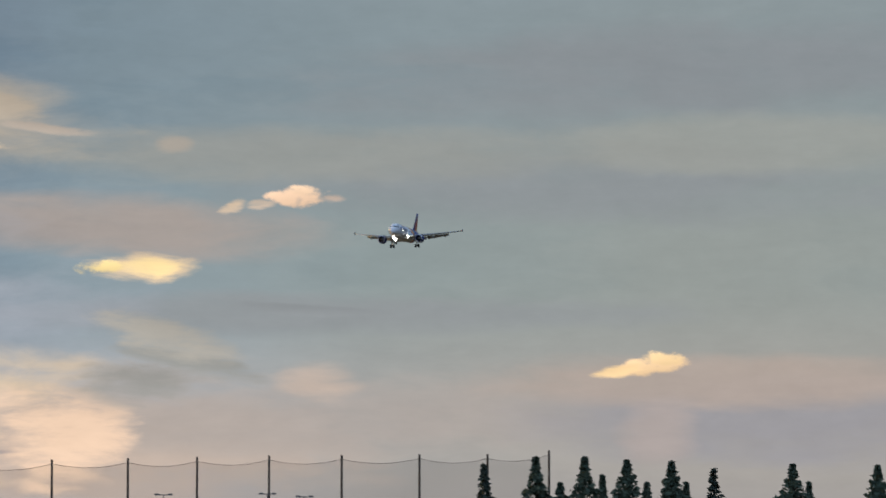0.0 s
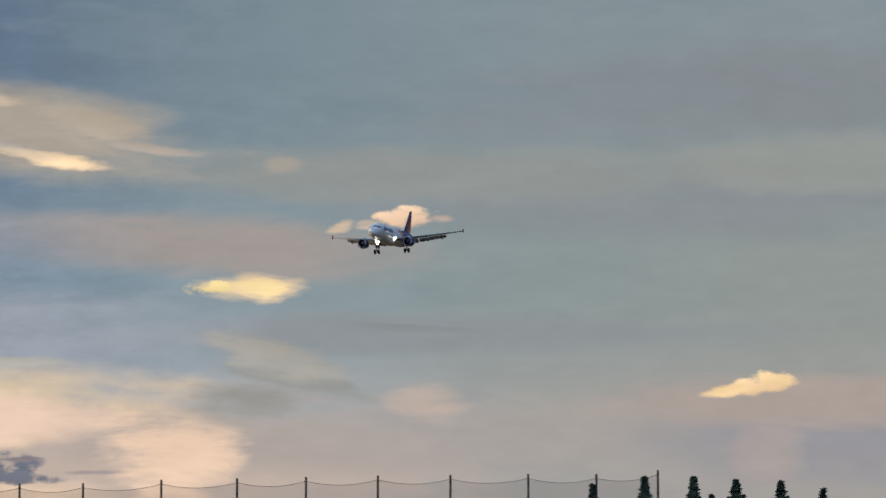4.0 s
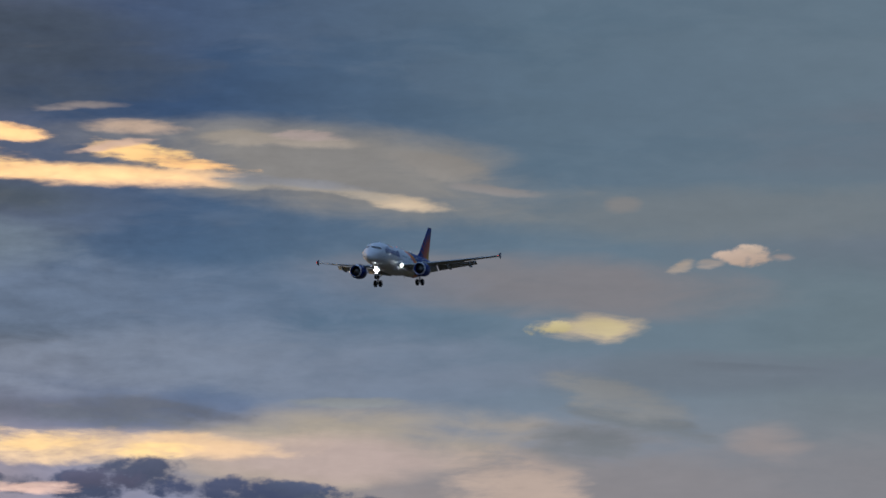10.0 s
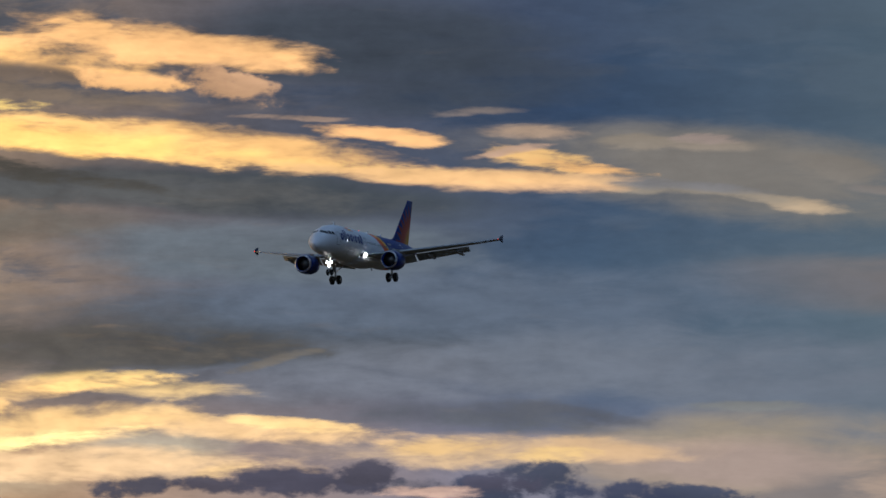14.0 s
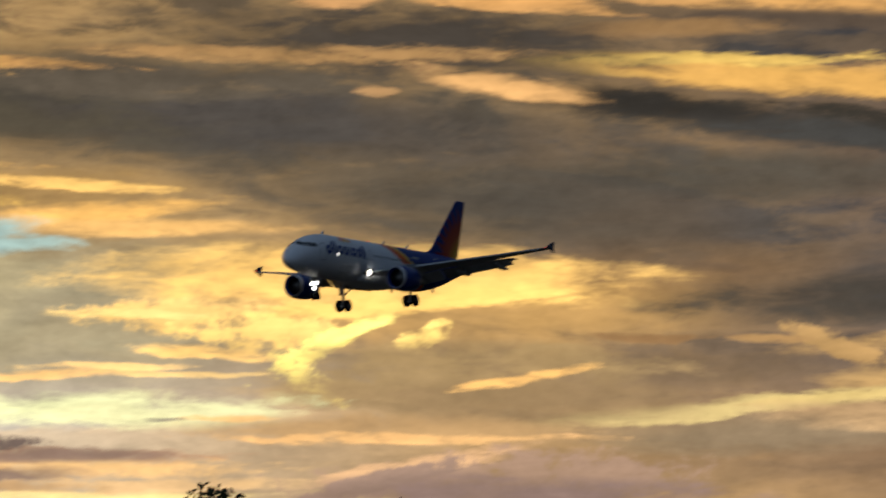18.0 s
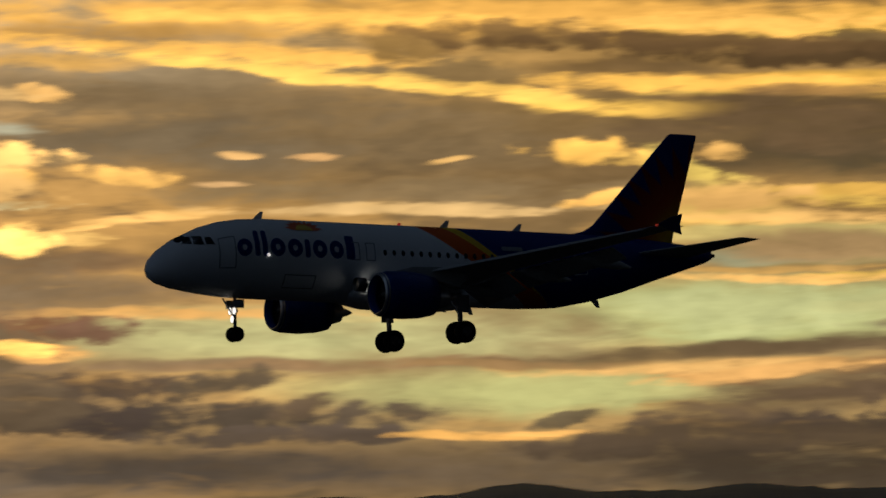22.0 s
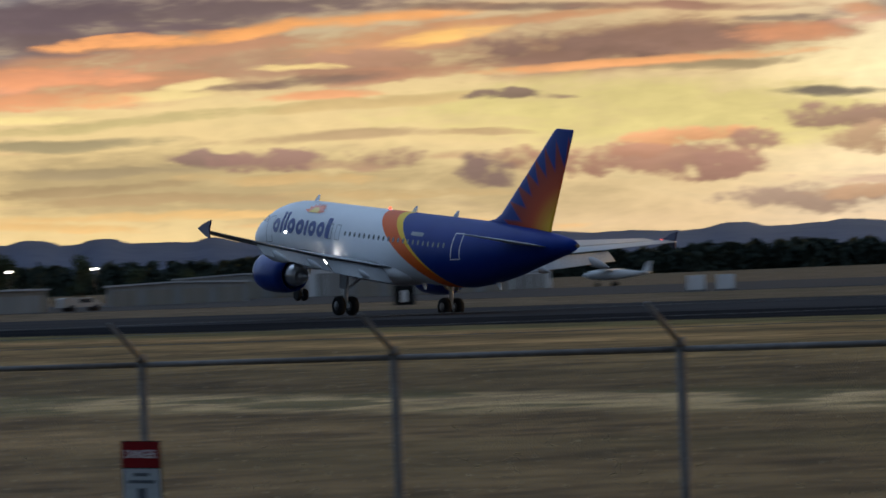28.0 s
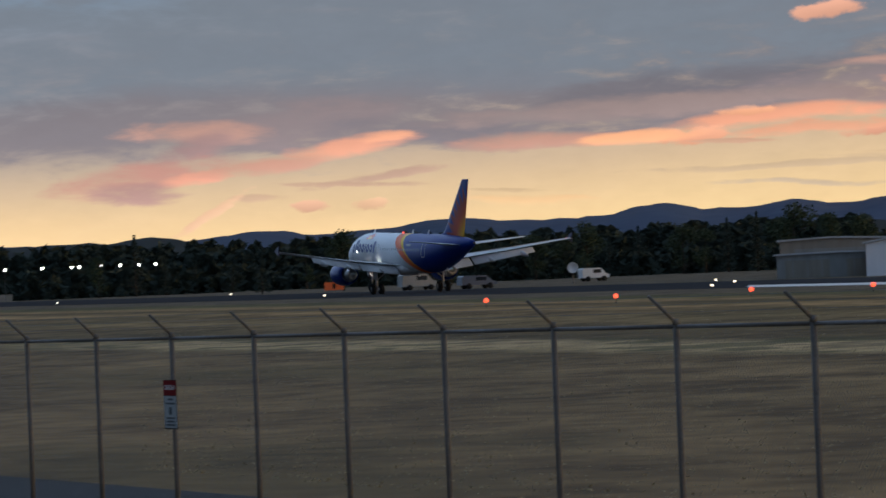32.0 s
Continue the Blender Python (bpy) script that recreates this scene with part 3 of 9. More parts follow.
cloud(36.36, 4.37, 0.99, 0.289, -0.3, (247, 202, 106), "heap")
cloud(37.35, 4.45, 1.98, 0.099, -3.3, (258, 207, 98), "wisp")
cloud(38.49, 4.52, 1.22, 0.068, -0.4, (259, 201, 95), "wisp")
cloud(36.74, 4.45, 0.57, 0.061, -0.3, (119, 101, 65), "wisp")
cloud(37.34, 3.99, 1.98, 0.129, -0.4, (237, 211, 129), "streak")
cloud(38.10, 3.75, 1.98, 0.183, -0.4, (175, 157, 102), "streak")
cloud(36.58, 3.69, 1.22, 0.099, -0.3, (174, 169, 129), "streak")
cloud(36.96, 3.51, 1.60, 0.038, -0.4, (225, 174, 97), "wisp")
cloud(38.33, 3.38, 0.80, 0.053, -0.5, (269, 216, 100), "wisp")
cloud(44.21, 3.24, 2.36, 0.084, 4.2, (276, 211, 115), "wisp")
cloud(45.36, 3.14, 1.60, 0.099, -0.9, (189, 146, 97), "wisp")
cloud(36.96, 3.00, 1.75, 0.289, -0.4, (214, 214, 148), "streak")
cloud(40.39, 2.97, 1.98, 0.145, -0.6, (226, 220, 149), "streak")
cloud(43.43, 2.06, 3.20, 0.304, -0.7, (208, 208, 135), "streak")
cloud(44.96, 2.23, 1.98, 0.213, -0.8, (249, 243, 164), "streak")
cloud(41.15, 2.51, 3.20, 0.099, -0.6, (193, 183, 123), "streak")
cloud(40.00, 2.79, 1.26, 0.091, 2.4, (134, 111, 86), "streak")
cloud(41.76, 2.73, 0.80, 0.099, -0.7, (150, 124, 94), "streak")
cloud(43.44, 2.87, 0.80, 0.099, -3.8, (283, 201, 101), "heap")
cloud(44.97, 2.65, 1.37, 0.160, -0.8, (125, 104, 77), "streak")
cloud(38.09, 2.43, 2.51, 0.084, -0.5, (123, 100, 77), "streak")
cloud(40.76, 2.36, 1.98, 0.084, -0.6, (126, 103, 82), "streak")
cloud(42.67, 2.35, 1.18, 0.030, -0.7, (148, 122, 91), "wisp")
cloud(37.33, 2.17, 1.98, 0.084, -0.5, (232, 170, 98), "wisp")
cloud(36.42, 2.10, 0.80, 0.099, -0.5, (217, 156, 91), "wisp")
cloud(39.62, 2.11, 1.60, 0.099, -0.6, (118, 96, 77), "streak")
cloud(41.52, 2.13, 0.72, 0.061, -0.7, (260, 198, 114), "wisp")
cloud(39.99, 1.87, 1.98, 0.145, -0.6, (102, 83, 68), "heap")
cloud(36.19, 1.65, 0.65, 0.099, -0.5, (246, 201, 116), "wisp")
cloud(41.14, 1.68, 1.60, 0.046, -0.6, (258, 197, 117), "wisp")
cloud(38.09, 1.86, 1.45, 0.084, 3.5, (104, 83, 65), "streak")
cloud(37.33, 1.40, 1.98, 0.205, -0.6, (86, 72, 61), "heap")
cloud(39.99, 1.37, 1.98, 0.213, -0.6, (84, 71, 61), "heap")
cloud(42.28, 1.39, 0.95, 0.190, -0.7, (94, 79, 67), "heap")
cloud(43.42, 1.26, 1.98, 0.213, 9.3, (89, 76, 63), "heap")
cloud(45.33, 1.69, 0.65, 0.145, 14.2, (100, 85, 66), "heap")
cloud(32.95, 7.02, 7.23, 0.251, -1.4, (255, 189, 89), "streak")
cloud(30.65, 7.07, 1.98, 0.099, -1.2, (266, 202, 96), "wisp")
cloud(28.34, 6.88, 1.60, 0.145, -0.9, (174, 129, 66), "streak")
cloud(33.71, 6.77, 1.60, 0.213, -1.5, (143, 108, 63), "heap")
cloud(36.01, 6.59, 2.82, 0.129, -1.8, (113, 85, 53), "heap")
cloud(35.23, 6.27, 1.18, 0.099, -1.7, (127, 98, 60), "streak")
cloud(29.87, 6.62, 2.36, 0.099, -4.1, (251, 188, 89), "wisp")
cloud(32.17, 6.61, 0.47, 0.160, -1.4, (149, 114, 63), "heap")
cloud(36.78, 6.83, 1.98, 0.114, -1.9, (296, 224, 110), "wisp")
cloud(31.40, 6.25, 2.36, 0.084, -7.3, (275, 216, 103), "wisp")
cloud(33.69, 5.97, 1.60, 0.099, -9.5, (288, 226, 108), "wisp")
cloud(35.22, 5.73, 1.18, 0.114, -1.7, (298, 234, 106), "streak")
cloud(36.38, 6.04, 1.98, 0.099, -1.8, (293, 222, 103), "wisp")
cloud(27.57, 6.51, 1.18, 0.099, -0.8, (205, 155, 80), "streak")
cloud(37.90, 5.88, 0.80, 0.068, -2.0, (213, 159, 88), "wisp")
cloud(29.47, 5.94, 3.58, 0.251, -4.1, (117, 96, 67), "streak")
cloud(28.32, 5.43, 2.82, 0.289, -1.0, (110, 93, 69), "streak")
cloud(37.50, 5.43, 1.98, 0.365, -1.9, (120, 94, 64), "streak")
cloud(32.89, 4.64, 3.20, 0.213, -1.4, (141, 116, 80), "streak")
cloud(27.41, 6.09, 0.40, 0.099, -8.9, (229, 175, 100), "heap")
cloud(28.46, 4.94, 0.67, 0.099, -6.1, (255, 194, 102), "heap")
cloud(27.09, 4.98, 0.40, 0.099, -0.9, (243, 183, 94), "heap")
cloud(30.07, 5.24, 0.24, 0.038, -1.2, (231, 179, 110), "wisp")
cloud(31.06, 5.18, 0.24, 0.046, -1.3, (224, 171, 107), "wisp")
cloud(32.83, 5.10, 0.24, 0.038, 6.6, (243, 189, 111), "wisp")
cloud(29.76, 4.84, 0.29, 0.030, -1.2, (213, 167, 110), "wisp")
cloud(28.91, 4.43, 0.88, 0.061, 3.9, (246, 190, 108), "wisp")
cloud(27.69, 4.27, 0.49, 0.030, 10.9, (241, 186, 105), "wisp")
cloud(27.23, 4.12, 0.65, 0.084, -1.0, (244, 194, 109), "wisp")
cloud(32.12, 4.44, 1.98, 0.068, -1.4, (229, 186, 121), "wisp")
cloud(34.74, 5.17, 0.72, 0.160, -1.6, (289, 220, 105), "heap")
cloud(35.28, 5.05, 0.40, 0.099, -1.6, (292, 229, 112), "heap")
cloud(34.88, 4.51, 0.37, 0.084, 8.4, (284, 215, 111), "heap")
cloud(36.71, 4.46, 1.03, 0.160, -1.7, (253, 194, 110), "heap")
cloud(36.63, 4.17, 0.80, 0.068, -1.7, (295, 230, 122), "wisp")
cloud(37.47, 4.18, 1.18, 0.084, -1.8, (276, 215, 124), "wisp")
cloud(36.58, 5.08, 0.47, 0.129, -1.8, (276, 211, 116), "heap")
cloud(37.84, 3.82, 1.18, 0.183, -1.8, (185, 148, 99), "streak")
cloud(37.44, 3.38, 1.45, 0.053, -1.7, (288, 221, 124), "wisp")
cloud(27.53, 3.84, 1.45, 0.160, -1.1, (117, 90, 62), "streak")
cloud(27.90, 3.38, 1.60, 0.183, -1.1, (123, 100, 72), "streak")
cloud(27.21, 2.94, 1.03, 0.190, -1.1, (121, 82, 56), "heap")
cloud(29.03, 3.10, 1.60, 0.068, -1.2, (221, 165, 92), "wisp")
cloud(28.04, 2.88, 0.72, 0.129, -1.2, (118, 86, 65), "heap")
cloud(35.89, 2.21, 1.98, 0.099, -1.5, (260, 202, 120), "wisp")
cloud(29.40, 2.40, 3.20, 0.084, -1.3, (140, 112, 81), "streak")
cloud(32.07, 2.38, 2.36, 0.068, 0.6, (158, 124, 85), "wisp")
cloud(35.89, 2.40, 3.04, 0.114, 1.4, (115, 93, 65), "streak")
cloud(33.60, 2.34, 1.60, 0.053, -1.5, (168, 131, 85), "wisp")
cloud(27.20, 2.60, 0.65, 0.099, -1.2, (228, 169, 94), "wisp")
cloud(27.64, 2.09, 1.60, 0.213, -1.2, (78, 64, 52), "heap")
cloud(29.78, 2.16, 0.65, 0.175, 8.7, (94, 79, 61), "heap")
cloud(29.00, 1.68, 1.98, 0.213, -1.3, (74, 63, 52), "heap")
cloud(27.49, 1.71, 1.22, 0.213, -1.3, (66, 55, 47), "heap")
cloud(30.84, 1.81, 0.47, 0.129, 13.6, (103, 84, 64), "heap")
cloud(31.98, 1.72, 0.65, 0.190, 3.6, (96, 81, 64), "heap")
cloud(31.67, 1.39, 0.65, 0.114, -1.4, (93, 78, 64), "heap")
cloud(30.52, 1.42, 1.60, 0.129, -1.4, (88, 74, 61), "heap")
cloud(34.34, 1.56, 0.44, 0.084, 6.5, (111, 95, 70), "heap")
cloud(32.96, 1.36, 0.95, 0.046, -1.4, (255, 189, 100), "wisp")
cloud(33.96, 1.39, 0.65, 0.030, -1.4, (267, 199, 109), "wisp")
cloud(37.39, 1.78, 1.75, 0.289, 8.4, (119, 96, 71), "streak")
cloud(37.02, 2.10, 1.18, 0.061, 3.4, (267, 201, 117), "wisp")
cloud(35.48, 1.33, 0.95, 0.160, 6.5, (102, 84, 64), "heap")
cloud(35.09, 1.15, 1.98, 0.145, -1.5, (95, 78, 60), "heap")
cloud(37.38, 1.24, 1.98, 0.213, -1.5, (97, 79, 59), "streak")
cloud(37.36, 0.79, 2.36, 0.289, -1.5, (74, 62, 49), "streak")
cloud(28.99, 1.00, 2.36, 0.213, -1.3, (74, 64, 54), "streak")
cloud(26.72, 6.11, 0.47, 0.084, -2.8, (214, 170, 105), "wisp")
cloud(26.47, 5.66, 0.80, 0.084, -2.7, (169, 164, 136), "streak")
cloud(24.52, 4.68, 1.98, 0.084, -2.4, (205, 194, 142), "wisp")
cloud(26.06, 4.91, 1.18, 0.213, -2.6, (216, 168, 98), "heap")
cloud(26.83, 5.26, 0.80, 0.183, -2.7, (273, 212, 120), "heap")
cloud(25.26, 3.96, 1.98, 0.213, -2.5, (113, 93, 66), "streak")
cloud(27.01, 4.11, 0.40, 0.183, -2.6, (312, 244, 133), "heap")
cloud(25.57, 4.10, 0.57, 0.068, -2.5, (267, 207, 110), "wisp")
cloud(26.00, 3.47, 1.98, 0.327, -2.5, (117, 96, 70), "streak")
cloud(25.19, 2.43, 1.75, 0.441, 12.7, (110, 89, 63), "heap")
cloud(26.34, 2.69, 0.95, 0.365, -2.4, (101, 83, 60), "heap")
cloud(24.79, 1.84, 1.60, 0.327, 2.7, (74, 62, 47), "heap")
cloud(26.69, 1.92, 0.95, 0.365, -2.4, (91, 75, 56), "heap")
cloud(26.95, 2.67, 0.40, 0.084, -2.4, (299, 225, 114), "wisp")
cloud(6.95, 6.30, 1.29, 0.160, 5.7, (254, 194, 105), "heap")
cloud(8.49, 6.46, 2.36, 0.114, 2.5, (195, 146, 82), "heap")
cloud(10.01, 6.17, 0.47, 0.084, -2.6, (190, 141, 82), "heap")
cloud(10.79, 6.44, 1.22, 0.068, -2.7, (232, 177, 100), "wisp")
cloud(11.61, 5.96, 0.24, 0.038, -2.8, (105, 95, 77), "wisp")
cloud(9.64, 6.35, 0.95, 0.061, -2.6, (254, 194, 105), "wisp")
cloud(8.44, 5.37, 1.98, 0.114, 0.5, (100, 81, 57), "streak")
cloud(9.21, 5.37, 1.60, 0.099, -0.5, (105, 84, 57), "streak")
cloud(11.37, 5.62, 1.98, 0.213, 1.3, (100, 84, 63), "streak")
cloud(11.28, 5.32, 0.88, 0.129, -2.7, (232, 171, 89), "heap")
cloud(10.35, 5.13, 2.82, 0.068, 0.4, (265, 199, 100), "wisp")
cloud(9.19, 4.99, 1.98, 0.129, 0.5, (165, 120, 67), "streak")
cloud(8.04, 4.89, 1.29, 0.068, -2.4, (190, 141, 77), "wisp")
cloud(10.33, 4.79, 1.98, 0.084, -2.6, (190, 141, 77), "wisp")
cloud(9.94, 4.58, 1.60, 0.046, 2.4, (265, 199, 100), "wisp")
cloud(7.03, 4.58, 0.80, 0.030, 2.7, (243, 188, 105), "wisp")
cloud(7.62, 4.10, 2.82, 0.289, -2.4, (90, 72, 52), "heap")
cloud(9.92, 4.11, 1.98, 0.213, -2.5, (85, 68, 49), "heap")
cloud(8.37, 3.73, 1.60, 0.084, -2.4, (165, 120, 72), "wisp")
cloud(6.86, 4.25, 0.80, 0.061, 7.7, (150, 112, 70), "wisp")
cloud(11.77, 2.73, 1.60, 0.145, -2.6, (85, 68, 49), "streak")
cloud(10.98, 2.24, 1.60, 0.068, -0.5, (254, 188, 100), "wisp")
cloud(11.72, 1.68, 1.98, 0.099, -7.5, (195, 151, 82), "streak")
cloud(6.77, 1.88, 0.95, 0.114, -2.3, (150, 130, 86), "streak")
cloud(10.19, 1.43, 2.82, 0.289, -2.4, (75, 64, 53), "heap")
cloud(6.75, 1.34, 2.82, 0.213, -2.3, (74, 66, 58), "heap")
cloud(7.98, 1.60, 0.57, 0.114, -2.4, (75, 70, 60), "heap")
cloud(9.02, 0.87, 2.36, 0.213, -2.4, (68, 60, 53), "streak")
cloud(-10.01, 5.78, 3.58, 0.183, 2.9, (267, 194, 110), "streak")
cloud(-10.79, 5.50, 0.95, 0.145, 3.0, (170, 181, 164), "streak")
cloud(-10.02, 5.56, 0.47, 0.099, 5.9, (177, 182, 160), "streak")
cloud(-8.49, 5.39, 0.95, 0.061, -2.2, (190, 149, 98), "wisp")
cloud(-9.64, 5.47, 0.32, 0.061, -2.1, (264, 199, 121), "heap")
cloud(-11.18, 5.22, 1.22, 0.114, -5.0, (262, 194, 114), "heap")
cloud(-10.81, 4.98, 0.65, 0.084, -2.1, (191, 146, 97), "heap")
cloud(-9.82, 4.86, 0.32, 0.068, -2.1, (247, 187, 115), "heap")
cloud(-10.82, 4.52, 2.82, 0.160, 3.9, (98, 83, 66), "streak")
cloud(-8.54, 4.28, 1.98, 0.129, -2.3, (101, 85, 67), "streak")
cloud(-6.98, 4.97, 1.37, 0.365, -7.4, (143, 102, 71), "heap")
cloud(-8.37, 4.72, 1.22, 0.213, 2.7, (111, 87, 65), "heap")
cloud(-6.59, 5.11, 0.72, 0.205, -2.4, (156, 111, 74), "heap")
cloud(-7.76, 4.62, 1.98, 0.145, -2.3, (125, 96, 72), "streak")
cloud(-6.26, 3.87, 1.45, 0.183, 2.6, (90, 75, 62), "heap")
cloud(-9.70, 4.01, 2.82, 0.183, 0.8, (188, 196, 159), "streak")
cloud(-6.24, 4.19, 0.95, 0.061, 5.6, (185, 184, 150), "wisp")
cloud(-10.83, 4.21, 1.22, 0.061, -2.1, (260, 192, 112), "wisp")
cloud(-11.25, 3.42, 2.36, 0.251, -2.1, (100, 87, 74), "heap")
cloud(-8.41, 3.59, 0.72, 0.114, -2.3, (109, 87, 67), "heap")
cloud(-9.49, 3.48, 1.60, 0.099, -2.2, (263, 192, 108), "streak")
cloud(-9.95, 3.27, 1.60, 0.068, -2.2, (254, 188, 116), "wisp")
cloud(-8.43, 3.08, 0.72, 0.213, 17.7, (85, 72, 58), "heap")
cloud(-7.42, 3.48, 0.47, 0.046, -2.3, (195, 185, 145), "wisp")
cloud(-6.66, 3.36, 0.95, 0.061, -2.4, (187, 176, 137), "wisp")
cloud(-7.06, 3.07, 1.60, 0.068, -2.4, (173, 133, 93), "wisp")
cloud(-6.74, 1.38, 0.95, 0.099, -2.4, (234, 194, 122), "streak")
cloud(-7.93, 0.35, 2.36, 0.213, -2.3, (73, 73, 77), "streak")
cloud(-25.43, 5.03, 2.82, 0.183, 3.0, (257, 196, 134), "streak")
cloud(-26.73, 4.84, 1.22, 0.145, -1.9, (271, 208, 139), "streak")
cloud(-25.07, 4.63, 1.60, 0.099, 0.9, (209, 161, 112), "streak")
cloud(-25.46, 4.34, 2.21, 0.251, -2.1, (126, 108, 100), "heap")
cloud(-25.10, 3.71, 2.82, 0.213, -2.1, (122, 107, 102), "streak")
cloud(-26.62, 3.92, 1.60, 0.213, -2.0, (123, 109, 104), "streak")
cloud(-25.50, 3.16, 1.45, 0.099, 0.9, (282, 208, 135), "streak")
cloud(-26.65, 3.09, 0.95, 0.099, -2.1, (217, 172, 133), "streak")
cloud(-26.66, 2.75, 1.22, 0.114, -2.1, (251, 256, 200), "streak")
cloud(-25.52, 2.79, 1.22, 0.053, -2.2, (156, 132, 117), "wisp")
cloud(-24.39, 2.51, 1.98, 0.099, -2.2, (123, 106, 99), "streak")
cloud(-26.29, 2.47, 1.45, 0.099, -2.2, (170, 142, 125), "streak")
cloud(-27.06, 2.31, 0.65, 0.114, -2.1, (261, 203, 146), "streak")
cloud(-27.07, 1.97, 0.65, 0.068, -2.2, (280, 228, 170), "streak")
cloud(-26.34, 1.33, 1.60, 0.145, -2.3, (193, 170, 153), "streak")
cloud(-26.70, 1.65, 0.95, 0.068, -2.2, (217, 178, 143), "wisp")
cloud(-39.73, 3.42, 1.45, 0.160, 7.4, (137, 118, 109), "streak")
cloud(-38.20, 3.50, 1.22, 0.160, 0.3, (121, 105, 102), "streak")
cloud(-40.12, 3.20, 1.03, 0.061, 5.5, (198, 153, 125), "wisp")
cloud(-37.61, 3.08, 0.24, 0.061, -2.7, (128, 114, 106), "wisp")
cloud(-39.53, 2.78, 0.42, 0.046, -2.5, (176, 136, 114), "wisp")
cloud(-39.94, 1.90, 0.80, 0.084, -2.5, (188, 143, 120), "streak")
cloud(-37.65, 2.13, 0.57, 0.046, -2.6, (175, 128, 112), "wisp")
cloud(-39.06, 1.21, 0.47, 0.099, -2.5, (192, 152, 130), "heap")
cloud(-40.04, 1.49, 0.40, 0.114, -2.4, (184, 152, 137), "heap")
cloud(-38.36, 1.45, 0.37, 0.099, -2.5, (179, 144, 130), "heap")
cloud(-37.69, 1.16, 0.32, 0.160, -2.5, (184, 150, 129), "heap")
cloud(-40.21, 0.93, 1.22, 0.061, -2.4, (199, 167, 140), "wisp")
cloud(-39.07, 1.03, 0.95, 0.038, -2.4, (183, 161, 138), "wisp")
cloud(-55.15, 3.11, 1.98, 0.213, -2.1, (120, 110, 112), "streak")
cloud(-53.65, 2.59, 2.82, 0.129, 5.8, (229, 163, 128), "streak")
cloud(-54.80, 2.33, 1.75, 0.099, 5.8, (227, 157, 127), "streak")
cloud(-55.57, 2.10, 1.22, 0.084, 2.8, (181, 139, 123), "streak")
cloud(-55.73, 1.91, 0.95, 0.099, 2.8, (250, 214, 150), "streak")
cloud(-53.83, 1.85, 0.95, 0.046, -2.2, (238, 183, 138), "wisp")
cloud(-54.14, 1.78, 0.65, 0.053, -2.2, (233, 173, 133), "wisp")
cloud(-55.89, 1.70, 0.88, 0.046, -2.2, (225, 166, 131), "wisp")
cloud(-54.47, 1.15, 1.60, 0.038, -2.3, (227, 191, 141), "wisp")
cloud(-61.85, 2.26, 2.36, 0.251, 2.8, (114, 109, 114), "streak")
cloud(-60.52, 3.24, 0.49, 0.099, 7.8, (222, 162, 133), "heap")
cloud(-59.90, 3.44, 0.32, 0.046, -2.2, (155, 136, 130), "wisp")
cloud(-58.79, 2.56, 1.60, 0.068, 2.7, (184, 146, 131), "streak")
cloud(-59.18, 2.31, 2.36, 0.145, 0.7, (141, 126, 126), "streak")
cloud(-59.80, 2.07, 1.22, 0.129, -2.3, (150, 129, 125), "streak")
cloud(-58.88, 2.17, 0.72, 0.076, -7.3, (243, 173, 129), "streak")
cloud(-61.11, 1.85, 1.22, 0.099, 2.8, (236, 162, 127), "streak")
cloud(-61.71, 1.91, 0.40, 0.068, -2.2, (235, 167, 127), "heap")
cloud(-62.56, 1.64, 0.57, 0.099, 2.8, (234, 166, 131), "heap")
cloud(-59.59, 1.68, 0.57, 0.068, 7.7, (222, 158, 128), "heap")
cloud(-60.50, 1.68, 0.95, 0.061, 2.7, (226, 162, 128), "wisp")
cloud(-57.20, 2.12, 1.18, 0.114, -5.4, (240, 165, 125), "streak")
cloud(-58.05, 1.88, 0.65, 0.084, -2.3, (224, 159, 129), "heap")
cloud(-60.37, 1.18, 1.98, 0.038, 0.7, (201, 173, 139), "wisp")
cloud(-57.70, 1.15, 1.98, 0.038, -2.3, (204, 175, 140), "wisp")
cloud(-58.84, 1.31, 0.80, 0.030, 0.7, (207, 174, 135), "wisp")
cloud(-60.76, 0.93, 0.95, 0.030, -2.3, (201, 177, 148), "wisp")
cloud(-61.88, 1.55, 0.47, 0.023, -2.2, (200, 158, 130), "wisp")
cloud(-67.74, 1.97, 1.45, 0.251, 2.8, (140, 125, 125), "streak")
cloud(-69.04, 1.95, 0.72, 0.129, -2.2, (187, 144, 128), "streak")
cloud(-65.46, 1.81, 1.98, 0.183, -2.3, (126, 118, 122), "streak")
cloud(-66.99, 1.68, 0.80, 0.114, 5.7, (231, 161, 130), "streak")
cloud(-66.45, 1.79, 0.32, 0.061, 2.7, (236, 166, 130), "streak")
cloud(-69.12, 1.76, 0.40, 0.145, 17.8, (159, 129, 125), "streak")
cloud(-69.82, 1.37, 0.95, 0.183, 7.8, (191, 139, 125), "streak")
cloud(-69.22, 1.31, 0.40, 0.084, 7.7, (231, 161, 134), "streak")
cloud(-69.98, 1.15, 0.47, 0.145, -2.3, (177, 139, 131), "streak")
cloud(-68.30, 1.46, 0.80, 0.099, 5.7, (201, 149, 128), "streak")
cloud(-64.32, 1.65, 0.95, 0.099, 0.6, (193, 145, 126), "streak")
cloud(-63.10, 1.65, 0.65, 0.084, 2.6, (248, 178, 131), "streak")
cloud(-62.77, 2.08, 2.82, 0.129, 2.6, (151, 131, 126), "streak")
cloud(-66.63, 1.25, 0.72, 0.046, 7.7, (187, 153, 132), "wisp")
cloud(-67.01, 1.15, 0.80, 0.030, -2.3, (191, 157, 132), "wisp")
